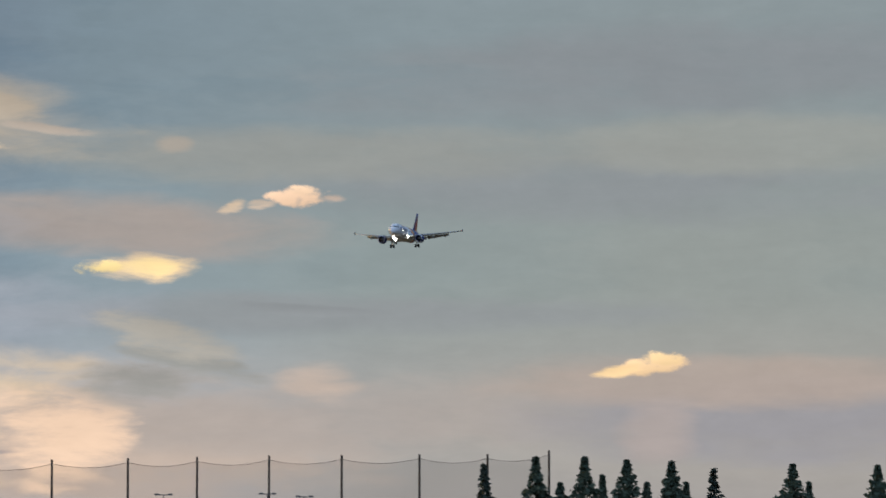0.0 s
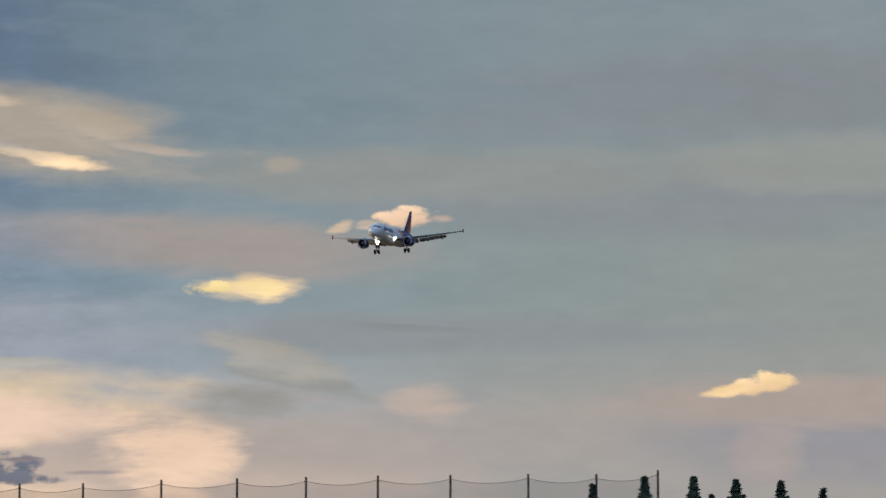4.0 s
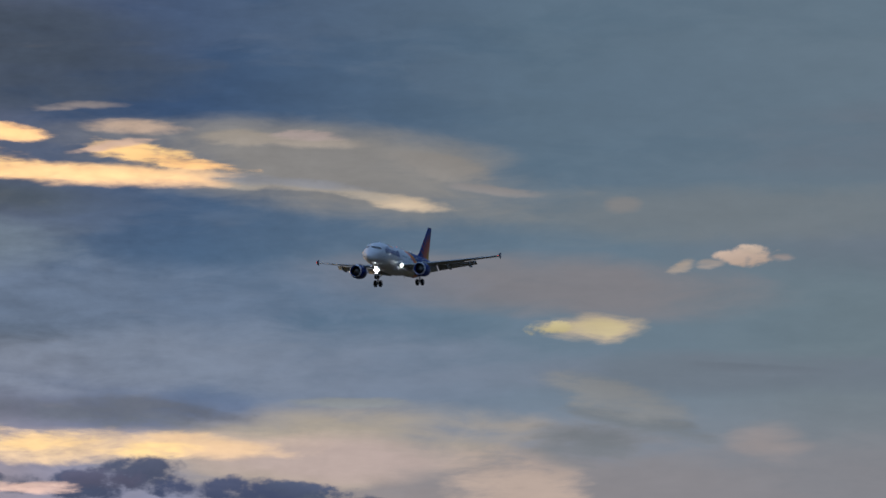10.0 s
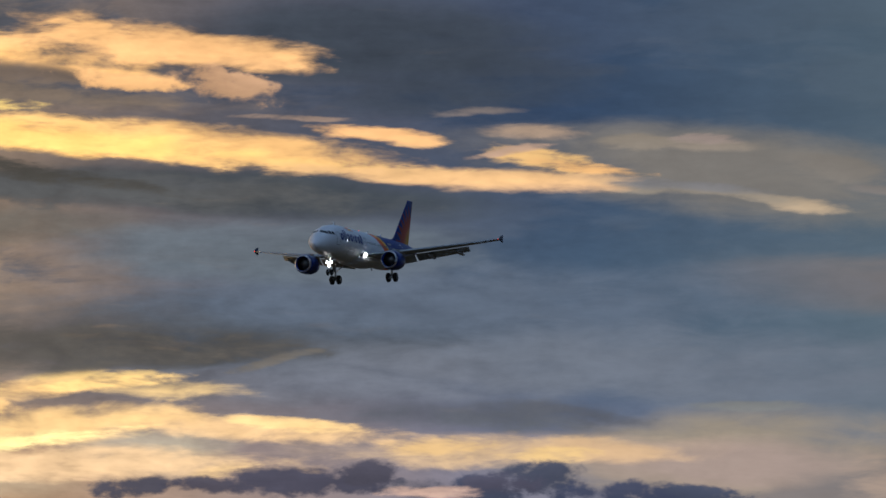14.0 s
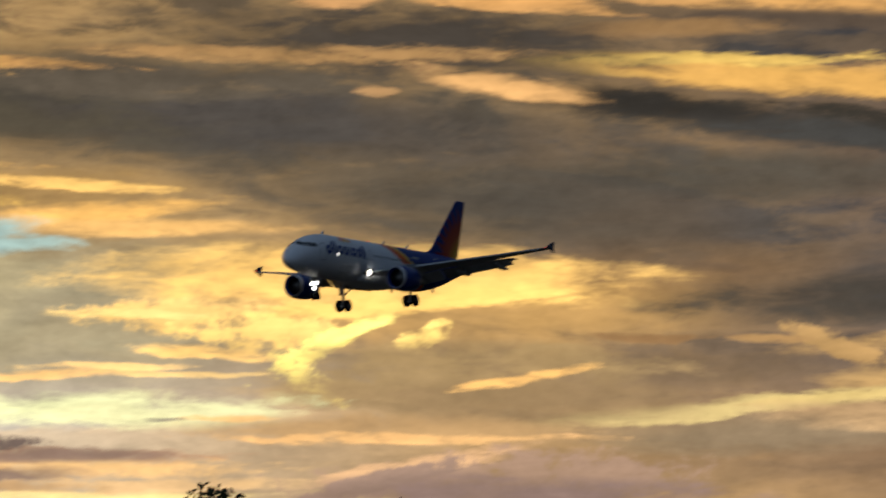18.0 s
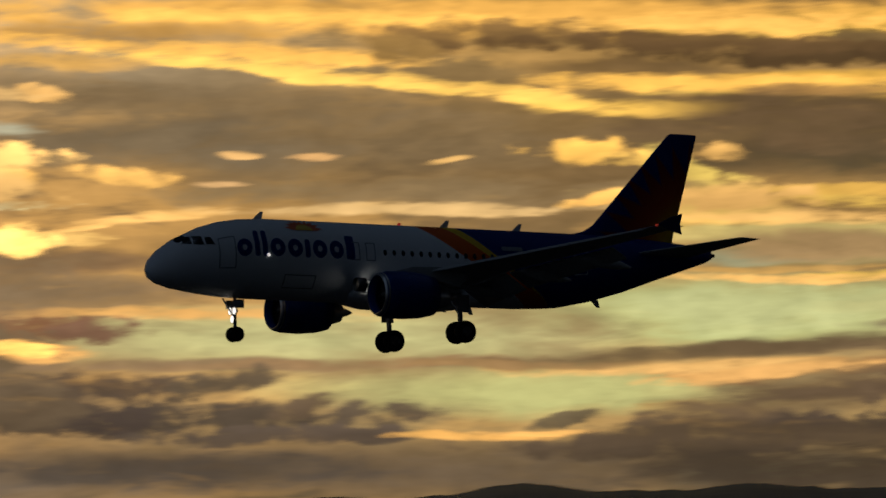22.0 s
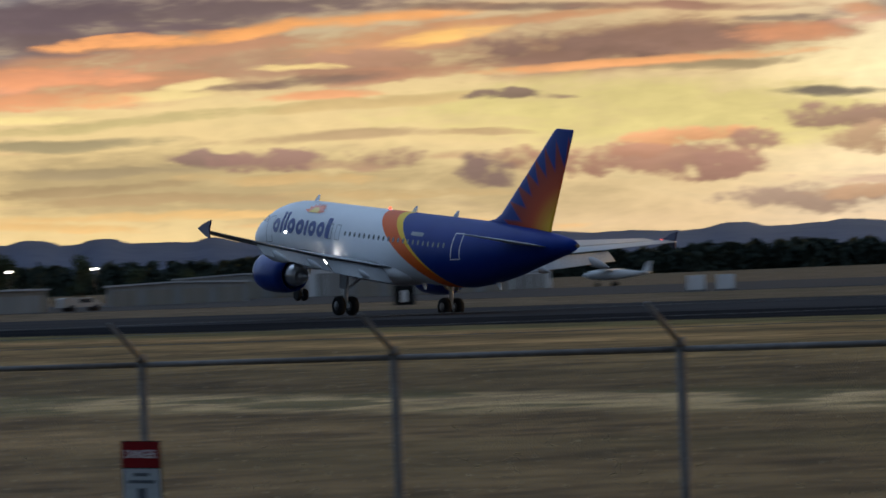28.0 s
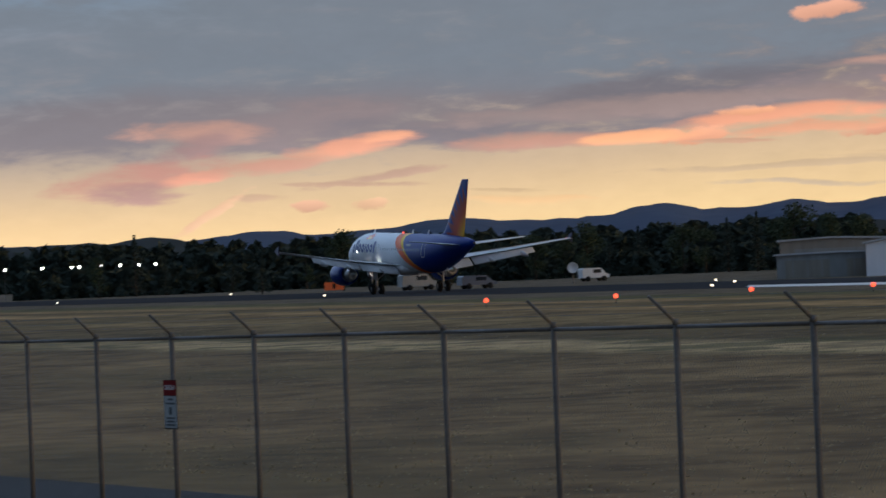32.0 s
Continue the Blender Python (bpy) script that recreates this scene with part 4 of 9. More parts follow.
cloud(-67.56, 0.88, 0.23, 0.068, -2.3, (221, 171, 139), "heap")
cloud(-66.80, 0.87, 0.24, 0.061, -2.3, (221, 176, 139), "heap")
cloud(-68.32, 1.01, 0.32, 0.038, -2.3, (201, 167, 137), "wisp")
cloud(-68.93, 0.80, 0.40, 0.068, 32.7, (231, 186, 149), "wisp")
cloud(-64.66, 0.86, 0.65, 0.046, -2.4, (232, 190, 140), "wisp")
cloud(-64.88, 0.99, 0.40, 0.023, -2.3, (202, 172, 133), "wisp")
cloud(14.12, 6.79, 3.20, 0.137, -1.9, (322, 243, 125), "streak")
cloud(13.12, 6.48, 1.14, 0.137, 1.2, (310, 224, 114), "streak")
cloud(16.80, 6.50, 1.22, 0.137, -7.2, (305, 215, 108), "streak")
cloud(15.10, 6.39, 0.26, 0.046, -2.0, (310, 232, 125), "heap")
cloud(15.79, 6.40, 0.15, 0.038, -2.1, (305, 226, 125), "heap")
cloud(15.02, 6.09, 0.42, 0.046, 3.0, (299, 221, 114), "wisp")
cloud(16.09, 6.05, 0.42, 0.038, -2.2, (294, 215, 108), "wisp")
cloud(19.11, 6.60, 1.67, 0.175, -2.5, (271, 191, 94), "streak")
cloud(19.08, 6.10, 1.22, 0.152, 0.5, (283, 197, 94), "streak")
cloud(21.77, 6.17, 1.90, 0.137, 2.2, (178, 130, 76), "streak")
cloud(21.76, 5.87, 1.75, 0.107, 5.3, (140, 108, 72), "streak")
cloud(23.30, 6.25, 0.91, 0.137, 2.1, (134, 106, 74), "streak")
cloud(21.36, 5.58, 1.52, 0.198, 2.3, (271, 188, 89), "streak")
cloud(23.26, 5.42, 1.14, 0.198, -2.9, (194, 139, 74), "streak")
cloud(18.30, 5.68, 1.52, 0.137, -2.4, (111, 95, 72), "streak")
cloud(18.14, 5.53, 1.22, 0.084, -2.4, (99, 84, 59), "streak")
cloud(13.31, 5.41, 1.98, 0.167, -1.9, (103, 77, 47), "streak")
cloud(17.13, 5.19, 2.28, 0.183, -2.3, (120, 90, 57), "streak")
cloud(15.95, 4.44, 3.42, 0.198, -0.2, (109, 77, 42), "streak")
cloud(19.51, 5.30, 0.76, 0.068, 0.5, (308, 216, 106), "streak")
cloud(19.05, 5.21, 0.30, 0.068, -2.4, (133, 87, 39), "heap")
cloud(19.35, 5.07, 0.80, 0.068, 0.5, (336, 250, 129), "streak")
cloud(13.52, 4.92, 1.83, 0.091, 2.0, (333, 240, 114), "streak")
cloud(14.67, 5.09, 0.84, 0.107, 0.9, (310, 209, 92), "heap")
cloud(15.74, 5.02, 0.38, 0.030, -2.2, (299, 209, 97), "wisp")
cloud(13.03, 3.92, 1.37, 0.099, -2.0, (99, 69, 40), "streak")
cloud(22.43, 3.92, 1.98, 0.289, 0.3, (94, 68, 42), "streak")
cloud(18.99, 3.87, 1.90, 0.107, -2.4, (87, 61, 35), "streak")
cloud(14.25, 4.06, 1.37, 0.068, 2.9, (344, 254, 131), "streak")
cloud(15.79, 4.20, 0.84, 0.046, 1.8, (327, 235, 114), "streak")
cloud(12.58, 4.14, 0.61, 0.061, -5.0, (322, 232, 108), "streak")
cloud(17.47, 4.17, 0.38, 0.030, -2.3, (294, 204, 97), "wisp")
cloud(18.62, 4.18, 0.46, 0.030, -2.4, (291, 206, 98), "wisp")
cloud(20.00, 4.16, 1.07, 0.030, 1.5, (323, 229, 107), "wisp")
cloud(12.29, 4.45, 0.23, 0.152, -1.9, (243, 148, 63), "heap")
cloud(23.13, 4.26, 1.22, 0.061, 2.3, (318, 231, 120), "wisp")
cloud(22.86, 4.83, 1.67, 0.167, -0.8, (249, 187, 107), "streak")
cloud(21.71, 4.73, 1.22, 0.068, -2.7, (204, 178, 135), "wisp")
cloud(23.16, 3.25, 1.22, 0.099, 2.3, (306, 213, 96), "streak")
cloud(22.38, 2.85, 1.29, 0.213, -2.6, (86, 62, 40), "streak")
cloud(23.21, 2.71, 0.91, 0.167, -2.6, (95, 69, 43), "heap")
cloud(12.47, 3.27, 0.84, 0.213, -2.1, (99, 70, 38), "streak")
cloud(12.54, 2.92, 0.65, 0.068, 0.9, (322, 235, 114), "streak")
cloud(21.59, 2.16, 1.52, 0.061, 1.5, (291, 201, 87), "wisp")
cloud(21.22, 2.38, 0.68, 0.175, -2.5, (110, 78, 47), "heap")
cloud(20.07, 2.33, 0.91, 0.122, -2.4, (115, 82, 46), "streak")
cloud(22.72, 1.95, 0.61, 0.289, -2.5, (80, 60, 42), "heap")
cloud(23.71, 2.05, 0.46, 0.502, -2.6, (84, 64, 46), "heap")
cloud(21.57, 1.76, 0.61, 0.129, -2.5, (98, 73, 47), "heap")
cloud(15.86, 2.06, 3.96, 0.091, -1.3, (395, 294, 142), "streak")
cloud(18.53, 2.05, 1.52, 0.084, 2.6, (376, 268, 124), "streak")
cloud(12.82, 2.17, 1.07, 0.061, -2.2, (372, 266, 123), "streak")
cloud(13.41, 1.82, 0.42, 0.038, 5.8, (350, 260, 131), "wisp")
cloud(17.37, 1.75, 2.28, 0.053, -2.3, (327, 226, 103), "wisp")
cloud(16.98, 1.42, 1.64, 0.084, -0.3, (484, 445, 322), "streak")
cloud(17.36, 1.57, 1.14, 0.046, -0.3, (462, 400, 254), "streak")
cloud(19.28, 1.69, 0.91, 0.068, -2.4, (115, 79, 43), "streak")
cloud(19.34, 1.29, 1.07, 0.167, -2.4, (84, 60, 35), "heap")
cloud(21.18, 1.38, 0.53, 0.129, -2.4, (95, 70, 45), "heap")
cloud(21.55, 1.13, 1.90, 0.183, -2.4, (96, 71, 45), "streak")
cloud(15.82, 1.16, 1.52, 0.137, -2.3, (105, 72, 36), "heap")
cloud(13.69, 1.19, 0.76, 0.190, -2.3, (78, 56, 32), "heap")
cloud(12.48, 1.12, 0.84, 0.213, -2.3, (72, 52, 32), "heap")
cloud(14.53, 1.28, 0.46, 0.046, 2.7, (327, 232, 114), "wisp")
cloud(12.79, 1.37, 0.46, 0.030, -2.2, (305, 221, 108), "wisp")
cloud(17.71, 0.66, 3.81, 0.304, -2.3, (78, 56, 34), "streak")
cloud(14.28, 0.65, 3.04, 0.274, -2.3, (66, 48, 32), "streak")
cloud(21.90, 0.49, 2.66, 0.350, -2.4, (66, 51, 37), "streak")
cloud(-4.85, 6.49, 1.90, 0.099, 1.2, (125, 95, 63), "streak")
cloud(-4.72, 5.88, 2.44, 0.183, 2.1, (121, 90, 59), "streak")
cloud(-4.71, 6.20, 1.45, 0.167, 2.1, (316, 218, 112), "streak")
cloud(-3.18, 6.28, 0.46, 0.061, 6.0, (268, 188, 102), "wisp")
cloud(-0.50, 6.14, 1.98, 0.251, -0.3, (116, 88, 60), "streak")
cloud(0.65, 6.17, 0.91, 0.183, -2.4, (134, 102, 67), "heap")
cloud(-0.67, 5.73, 1.07, 0.068, -2.3, (251, 182, 101), "wisp")
cloud(-5.50, 5.49, 0.84, 0.107, -1.8, (216, 153, 83), "streak")
cloud(-5.13, 5.32, 1.29, 0.084, 1.1, (174, 128, 78), "streak")
cloud(-4.52, 5.17, 1.14, 0.053, 4.0, (315, 222, 118), "streak")
cloud(-2.22, 5.48, 0.91, 0.053, 0.9, (90, 80, 67), "streak")
cloud(1.01, 5.55, 1.90, 0.061, 0.5, (276, 201, 108), "streak")
cloud(-0.15, 5.41, 0.91, 0.068, 1.7, (276, 199, 111), "streak")
cloud(-0.93, 5.00, 1.83, 0.107, -2.3, (276, 197, 105), "streak")
cloud(-1.16, 5.10, 0.61, 0.091, -2.3, (173, 124, 72), "heap")
cloud(0.46, 5.27, 0.99, 0.107, 0.6, (141, 109, 71), "heap")
cloud(1.75, 5.06, 1.14, 0.091, 2.5, (228, 162, 84), "streak")
cloud(2.46, 5.33, 0.99, 0.175, 5.4, (253, 174, 83), "heap")
cloud(3.38, 5.52, 0.61, 0.122, 5.3, (186, 132, 68), "heap")
cloud(4.07, 5.56, 0.24, 0.076, -2.8, (219, 171, 102), "heap")
cloud(3.66, 4.86, 2.51, 0.061, 0.3, (242, 181, 103), "streak")
cloud(1.97, 4.85, 0.99, 0.038, 1.5, (266, 202, 117), "wisp")
cloud(5.20, 5.24, 1.07, 0.053, 1.2, (251, 191, 110), "streak")
cloud(4.96, 5.06, 0.20, 0.053, -2.8, (215, 174, 111), "heap")
cloud(2.41, 5.98, 0.46, 0.061, 1.4, (258, 196, 111), "wisp")
cloud(3.09, 5.95, 0.21, 0.038, -2.7, (250, 187, 109), "wisp")
cloud(1.81, 6.28, 0.53, 0.099, -2.6, (267, 192, 101), "streak")
cloud(4.10, 6.19, 1.52, 0.099, -2.8, (256, 184, 94), "streak")
cloud(5.92, 6.02, 0.30, 0.099, -3.0, (248, 178, 93), "streak")
cloud(-0.64, 4.71, 0.53, 0.046, -2.3, (268, 197, 112), "wisp")
cloud(1.01, 4.59, 0.32, 0.122, -2.4, (189, 135, 85), "heap")
cloud(-5.44, 4.99, 0.84, 0.099, -1.9, (141, 104, 66), "streak")
cloud(-4.76, 4.76, 1.37, 0.228, -2.0, (80, 64, 52), "heap")
cloud(-3.64, 4.28, 2.44, 0.320, -2.1, (84, 69, 51), "streak")
cloud(-0.20, 4.06, 1.90, 0.289, -2.3, (87, 68, 46), "heap")
cloud(0.19, 4.36, 0.99, 0.068, -8.4, (263, 184, 93), "streak")
cloud(-0.27, 4.44, 0.46, 0.053, -2.3, (277, 197, 103), "wisp")
cloud(-1.34, 4.44, 0.46, 0.046, -5.3, (261, 185, 97), "wisp")
cloud(-2.56, 4.48, 0.46, 0.061, -2.2, (269, 187, 97), "wisp")
cloud(1.86, 4.04, 0.61, 0.053, -2.5, (244, 176, 95), "wisp")
cloud(-1.37, 3.76, 4.57, 0.244, -2.3, (76, 64, 49), "streak")
cloud(1.70, 3.79, 1.90, 0.213, -2.5, (78, 63, 45), "streak")
cloud(-5.58, 4.23, 0.46, 0.061, -2.0, (194, 194, 165), "wisp")
cloud(-5.18, 3.79, 1.75, 0.099, -0.0, (161, 122, 80), "wisp")
cloud(1.68, 3.42, 1.14, 0.061, -2.5, (148, 110, 69), "wisp")
cloud(4.90, 3.76, 1.45, 0.289, -2.7, (56, 49, 41), "streak")
cloud(4.38, 4.02, 0.30, 0.091, -2.7, (98, 75, 53), "heap")
cloud(5.33, 3.14, 0.91, 0.084, 1.3, (129, 129, 108), "wisp")
cloud(4.35, 3.25, 0.46, 0.091, -2.6, (64, 56, 46), "heap")
cloud(5.09, 2.83, 1.37, 0.205, -0.6, (63, 54, 46), "streak")
cloud(0.91, 3.25, 1.52, 0.091, -2.4, (74, 62, 50), "streak")
cloud(-5.19, 3.52, 1.52, 0.099, -2.0, (92, 78, 60), "streak")
cloud(5.06, 2.16, 1.22, 0.099, 1.4, (231, 166, 90), "streak")
cloud(3.54, 2.09, 0.91, 0.068, 2.5, (248, 175, 95), "streak")
cloud(5.28, 2.06, 0.46, 0.167, -2.6, (94, 78, 62), "heap")
cloud(4.13, 1.70, 0.46, 0.122, -2.5, (91, 77, 61), "heap")
cloud(3.51, 1.61, 0.76, 0.114, -2.5, (79, 70, 60), "streak")
cloud(-5.54, 2.10, 0.68, 0.068, 0.8, (317, 223, 115), "streak")
cloud(-5.56, 1.61, 0.76, 0.061, 0.8, (284, 219, 134), "wisp")
cloud(-4.89, 1.35, 1.29, 0.068, 0.8, (311, 219, 119), "streak")
cloud(-5.57, 1.27, 0.68, 0.061, -2.2, (271, 200, 121), "wisp")
cloud(-3.75, 1.45, 0.99, 0.160, 0.7, (118, 105, 89), "heap")
cloud(-0.69, 1.48, 3.81, 0.152, -2.3, (97, 85, 72), "streak")
cloud(2.36, 1.35, 2.66, 0.183, -0.4, (83, 74, 63), "streak")
cloud(5.63, 1.29, 0.38, 0.213, -2.5, (67, 60, 54), "heap")
cloud(-1.48, 0.97, 4.57, 0.289, -2.3, (87, 81, 76), "streak")
cloud(3.48, 0.77, 3.04, 0.289, -2.4, (70, 67, 64), "streak")
cloud(-3.77, 0.76, 3.04, 0.167, -2.3, (97, 92, 89), "streak")
cloud(-23.33, 5.33, 0.84, 0.137, -1.9, (156, 127, 103), "streak")
cloud(-20.37, 5.15, 1.90, 0.167, 0.9, (213, 163, 107), "streak")
cloud(-22.67, 4.85, 0.91, 0.152, 3.0, (170, 130, 96), "streak")
cloud(-21.52, 4.83, 1.52, 0.160, 0.9, (255, 191, 119), "streak")
cloud(-18.46, 4.92, 1.52, 0.205, -2.3, (155, 123, 97), "streak")
cloud(-16.16, 4.90, 1.14, 0.137, 1.5, (136, 108, 86), "streak")
cloud(-23.51, 4.77, 0.30, 0.061, -1.9, (190, 207, 183), "wisp")
cloud(-23.21, 4.57, 0.76, 0.107, 1.1, (218, 171, 125), "wisp")
cloud(-20.01, 4.47, 1.14, 0.046, 3.8, (277, 214, 144), "wisp")
cloud(-20.78, 4.33, 1.98, 0.061, 2.9, (185, 202, 179), "streak")
cloud(-22.69, 4.24, 0.91, 0.053, 3.0, (281, 215, 147), "wisp")
cloud(-15.42, 4.39, 2.28, 0.068, 2.4, (169, 178, 153), "streak")
cloud(-12.75, 4.44, 1.37, 0.122, 3.2, (99, 78, 63), "streak")
cloud(-14.66, 4.18, 1.67, 0.091, 1.4, (87, 70, 60), "streak")
cloud(-15.42, 4.28, 2.28, 0.053, 0.5, (227, 165, 102), "wisp")
cloud(-12.76, 4.22, 1.29, 0.091, 5.3, (242, 179, 115), "streak")
cloud(-13.91, 3.87, 1.52, 0.084, 0.4, (234, 174, 113), "streak")
cloud(-18.49, 4.22, 1.67, 0.122, 0.7, (114, 91, 77), "streak")
cloud(-20.17, 4.21, 0.91, 0.129, 0.8, (137, 110, 90), "heap")
cloud(-18.88, 4.04, 1.14, 0.046, 0.7, (253, 214, 163), "wisp")
cloud(-18.12, 3.90, 1.52, 0.053, -2.3, (181, 185, 159), "streak")
cloud(-12.54, 3.98, 0.76, 0.084, 3.3, (170, 160, 128), "wisp")
cloud(-13.26, 4.96, 1.52, 0.091, 1.2, (235, 176, 116), "streak")
cloud(-14.25, 4.97, 0.46, 0.091, 5.3, (159, 168, 148), "wisp")
cloud(-12.49, 5.00, 0.99, 0.076, 2.2, (99, 81, 71), "streak")
cloud(-22.32, 4.03, 1.52, 0.167, 1.9, (97, 82, 74), "streak")
cloud(-23.09, 3.82, 0.99, 0.145, -2.0, (99, 83, 77), "streak")
cloud(-20.80, 3.82, 1.37, 0.183, -2.2, (110, 91, 81), "streak")
cloud(-21.34, 3.75, 0.38, 0.061, -2.1, (203, 181, 152), "wisp")
cloud(-17.75, 3.62, 2.28, 0.198, -2.4, (79, 67, 64), "streak")
cloud(-14.69, 3.57, 1.90, 0.167, -2.6, (72, 63, 60), "streak")
cloud(-13.01, 3.60, 1.45, 0.259, -2.7, (60, 53, 52), "heap")
cloud(-12.57, 3.32, 0.91, 0.137, -2.7, (68, 59, 56), "streak")
cloud(-20.05, 3.37, 2.66, 0.145, -2.2, (120, 102, 92), "streak")
cloud(-23.11, 3.25, 1.37, 0.183, -0.1, (127, 105, 92), "streak")
cloud(-16.23, 3.21, 1.90, 0.129, -2.5, (125, 103, 89), "streak")
cloud(-13.19, 3.08, 1.52, 0.137, -2.6, (99, 81, 73), "streak")
cloud(-19.30, 3.20, 0.38, 0.137, -2.3, (155, 126, 94), "heap")
cloud(-20.46, 2.83, 1.29, 0.061, 1.8, (268, 242, 160), "streak")
cloud(-23.42, 2.90, 0.61, 0.099, -2.1, (292, 259, 165), "streak")
cloud(-18.24, 2.88, 0.46, 0.061, -2.3, (261, 231, 152), "streak")
cloud(-17.32, 2.85, 0.23, 0.046, -2.4, (232, 203, 146), "wisp")
cloud(-22.58, 3.06, 0.38, 0.122, -2.1, (128, 103, 86), "heap")
cloud(-21.99, 2.64, 1.75, 0.129, 0.8, (141, 116, 101), "streak")
cloud(-19.32, 2.69, 0.91, 0.160, -2.3, (143, 111, 85), "heap")
cloud(-18.17, 2.74, 0.61, 0.129, -2.3, (152, 118, 91), "heap")
cloud(-18.56, 2.45, 1.52, 0.053, -0.3, (268, 196, 122), "streak")
cloud(-18.72, 2.40, 0.68, 0.053, -2.3, (287, 208, 134), "wisp")
cloud(-23.29, 2.33, 0.53, 0.160, -2.1, (187, 141, 114), "heap")
cloud(-16.27, 2.37, 1.14, 0.137, 0.6, (144, 114, 94), "streak")
cloud(-12.84, 2.26, 0.99, 0.175, 0.4, (76, 60, 52), "heap")
cloud(-13.59, 2.58, 1.52, 0.084, 0.4, (150, 117, 89), "wisp")
cloud(-14.35, 2.56, 1.14, 0.099, -2.5, (151, 118, 98), "streak")
cloud(-13.24, 1.90, 1.37, 0.084, -2.5, (212, 181, 121), "streak")
cloud(-13.99, 2.06, 1.52, 0.061, -0.5, (244, 179, 113), "streak")
cloud(-13.25, 1.73, 1.52, 0.099, -2.5, (178, 163, 117), "streak")
cloud(-12.18, 1.75, 0.30, 0.152, -2.5, (112, 95, 82), "heap")
cloud(-23.71, 1.31, 0.61, 0.099, -2.2, (143, 128, 120), "streak")
cloud(-23.49, 1.15, 1.22, 0.068, -2.3, (305, 218, 156), "streak")
cloud(-22.05, 1.13, 0.76, 0.046, -2.3, (271, 199, 145), "wisp")
cloud(-15.55, 1.29, 1.14, 0.068, 1.6, (238, 192, 140), "streak")
cloud(-12.88, 1.39, 1.22, 0.114, -2.5, (112, 103, 97), "streak")
cloud(-23.20, 0.82, 2.28, 0.183, -2.3, (141, 135, 140), "streak")
cloud(-18.63, 0.79, 2.28, 0.205, 0.7, (138, 130, 128), "streak")
cloud(-14.81, 0.71, 2.66, 0.167, 0.6, (103, 96, 96), "streak")
cloud(-16.35, 0.51, 3.04, 0.137, -2.4, (102, 98, 102), "streak")
cloud(-13.30, 0.42, 1.67, 0.205, -2.4, (90, 87, 89), "streak")
cloud(-51.44, 3.59, 1.98, 0.198, -0.1, (105, 89, 92), "streak")
cloud(-49.16, 3.62, 1.90, 0.099, 1.8, (116, 98, 95), "streak")
cloud(-52.14, 3.24, 0.91, 0.129, -2.1, (114, 96, 94), "streak")
cloud(-49.56, 3.13, 1.22, 0.114, 1.8, (191, 141, 109), "streak")
cloud(-48.40, 3.37, 2.28, 0.091, 3.7, (250, 173, 103), "streak")
cloud(-51.08, 3.24, 0.84, 0.061, 2.9, (244, 168, 107), "wisp")
cloud(-47.27, 3.12, 1.14, 0.205, 2.7, (213, 156, 113), "streak")
cloud(-46.50, 3.18, 0.68, 0.114, 7.6, (259, 201, 119), "streak")
cloud(-45.27, 3.35, 1.52, 0.068, 2.6, (204, 149, 109), "streak")
cloud(-45.72, 3.51, 1.52, 0.061, -2.4, (139, 114, 99), "streak")
cloud(-43.05, 3.41, 1.37, 0.061, -2.6, (166, 125, 105), "streak")
cloud(-44.37, 2.96, 1.52, 0.190, 0.5, (140, 110, 96), "heap")
cloud(-43.07, 2.98, 1.52, 0.152, 0.4, (149, 116, 99), "streak")
cloud(-45.14, 2.80, 0.99, 0.099, 0.6, (148, 115, 98), "streak")
cloud(-43.85, 2.70, 2.13, 0.061, 1.5, (251, 176, 115), "streak")
cloud(-41.93, 2.98, 0.61, 0.122, -2.6, (209, 145, 106), "streak")
cloud(-42.86, 2.62, 0.91, 0.061, 0.5, (165, 145, 111), "streak")
cloud(-47.66, 2.79, 0.91, 0.167, 0.7, (178, 136, 109), "heap")
cloud(-47.29, 2.66, 1.22, 0.084, 2.7, (188, 138, 108), "streak")
cloud(-48.97, 2.61, 1.45, 0.068, 1.7, (133, 110, 96), "streak")
cloud(-48.37, 2.41, 0.68, 0.061, 0.7, (236, 167, 118), "streak")
cloud(-49.96, 2.63, 0.46, 0.053, 5.8, (245, 218, 153), "wisp")
cloud(-48.50, 2.81, 0.46, 0.038, -2.3, (246, 214, 144), "wisp")
cloud(-50.73, 2.47, 0.91, 0.061, 1.8, (239, 213, 147), "wisp")
cloud(-51.86, 2.77, 1.07, 0.137, 1.9, (237, 160, 113), "streak")
cloud(-52.02, 2.46, 0.99, 0.107, -0.1, (232, 160, 113), "streak")
cloud(-52.18, 2.24, 0.61, 0.046, 0.8, (247, 221, 151), "wisp")
cloud(-50.74, 2.16, 1.90, 0.061, 2.8, (200, 180, 125), "wisp")
cloud(-51.66, 1.88, 1.14, 0.068, 0.8, (160, 145, 110), "streak")
cloud(-47.68, 2.29, 1.29, 0.068, 2.7, (212, 182, 127), "streak")
cloud(-45.69, 2.32, 0.55, 0.068, -2.4, (135, 112, 98), "heap")
cloud(-45.01, 2.24, 0.20, 0.023, -2.4, (165, 139, 111), "wisp")
cloud(-41.43, 2.19, 0.62, 0.061, -0.6, (108, 98, 89), "streak")
cloud(-42.00, 3.18, 0.50, 0.053, -2.6, (132, 115, 101), "streak")
cloud(-41.37, 1.87, 0.70, 0.152, -2.5, (156, 124, 105), "heap")
cloud(-40.93, 3.27, 0.30, 0.099, -2.7, (203, 150, 112), "streak")
cloud(-41.00, 1.55, 0.40, 0.167, -2.5, (180, 146, 114), "heap")
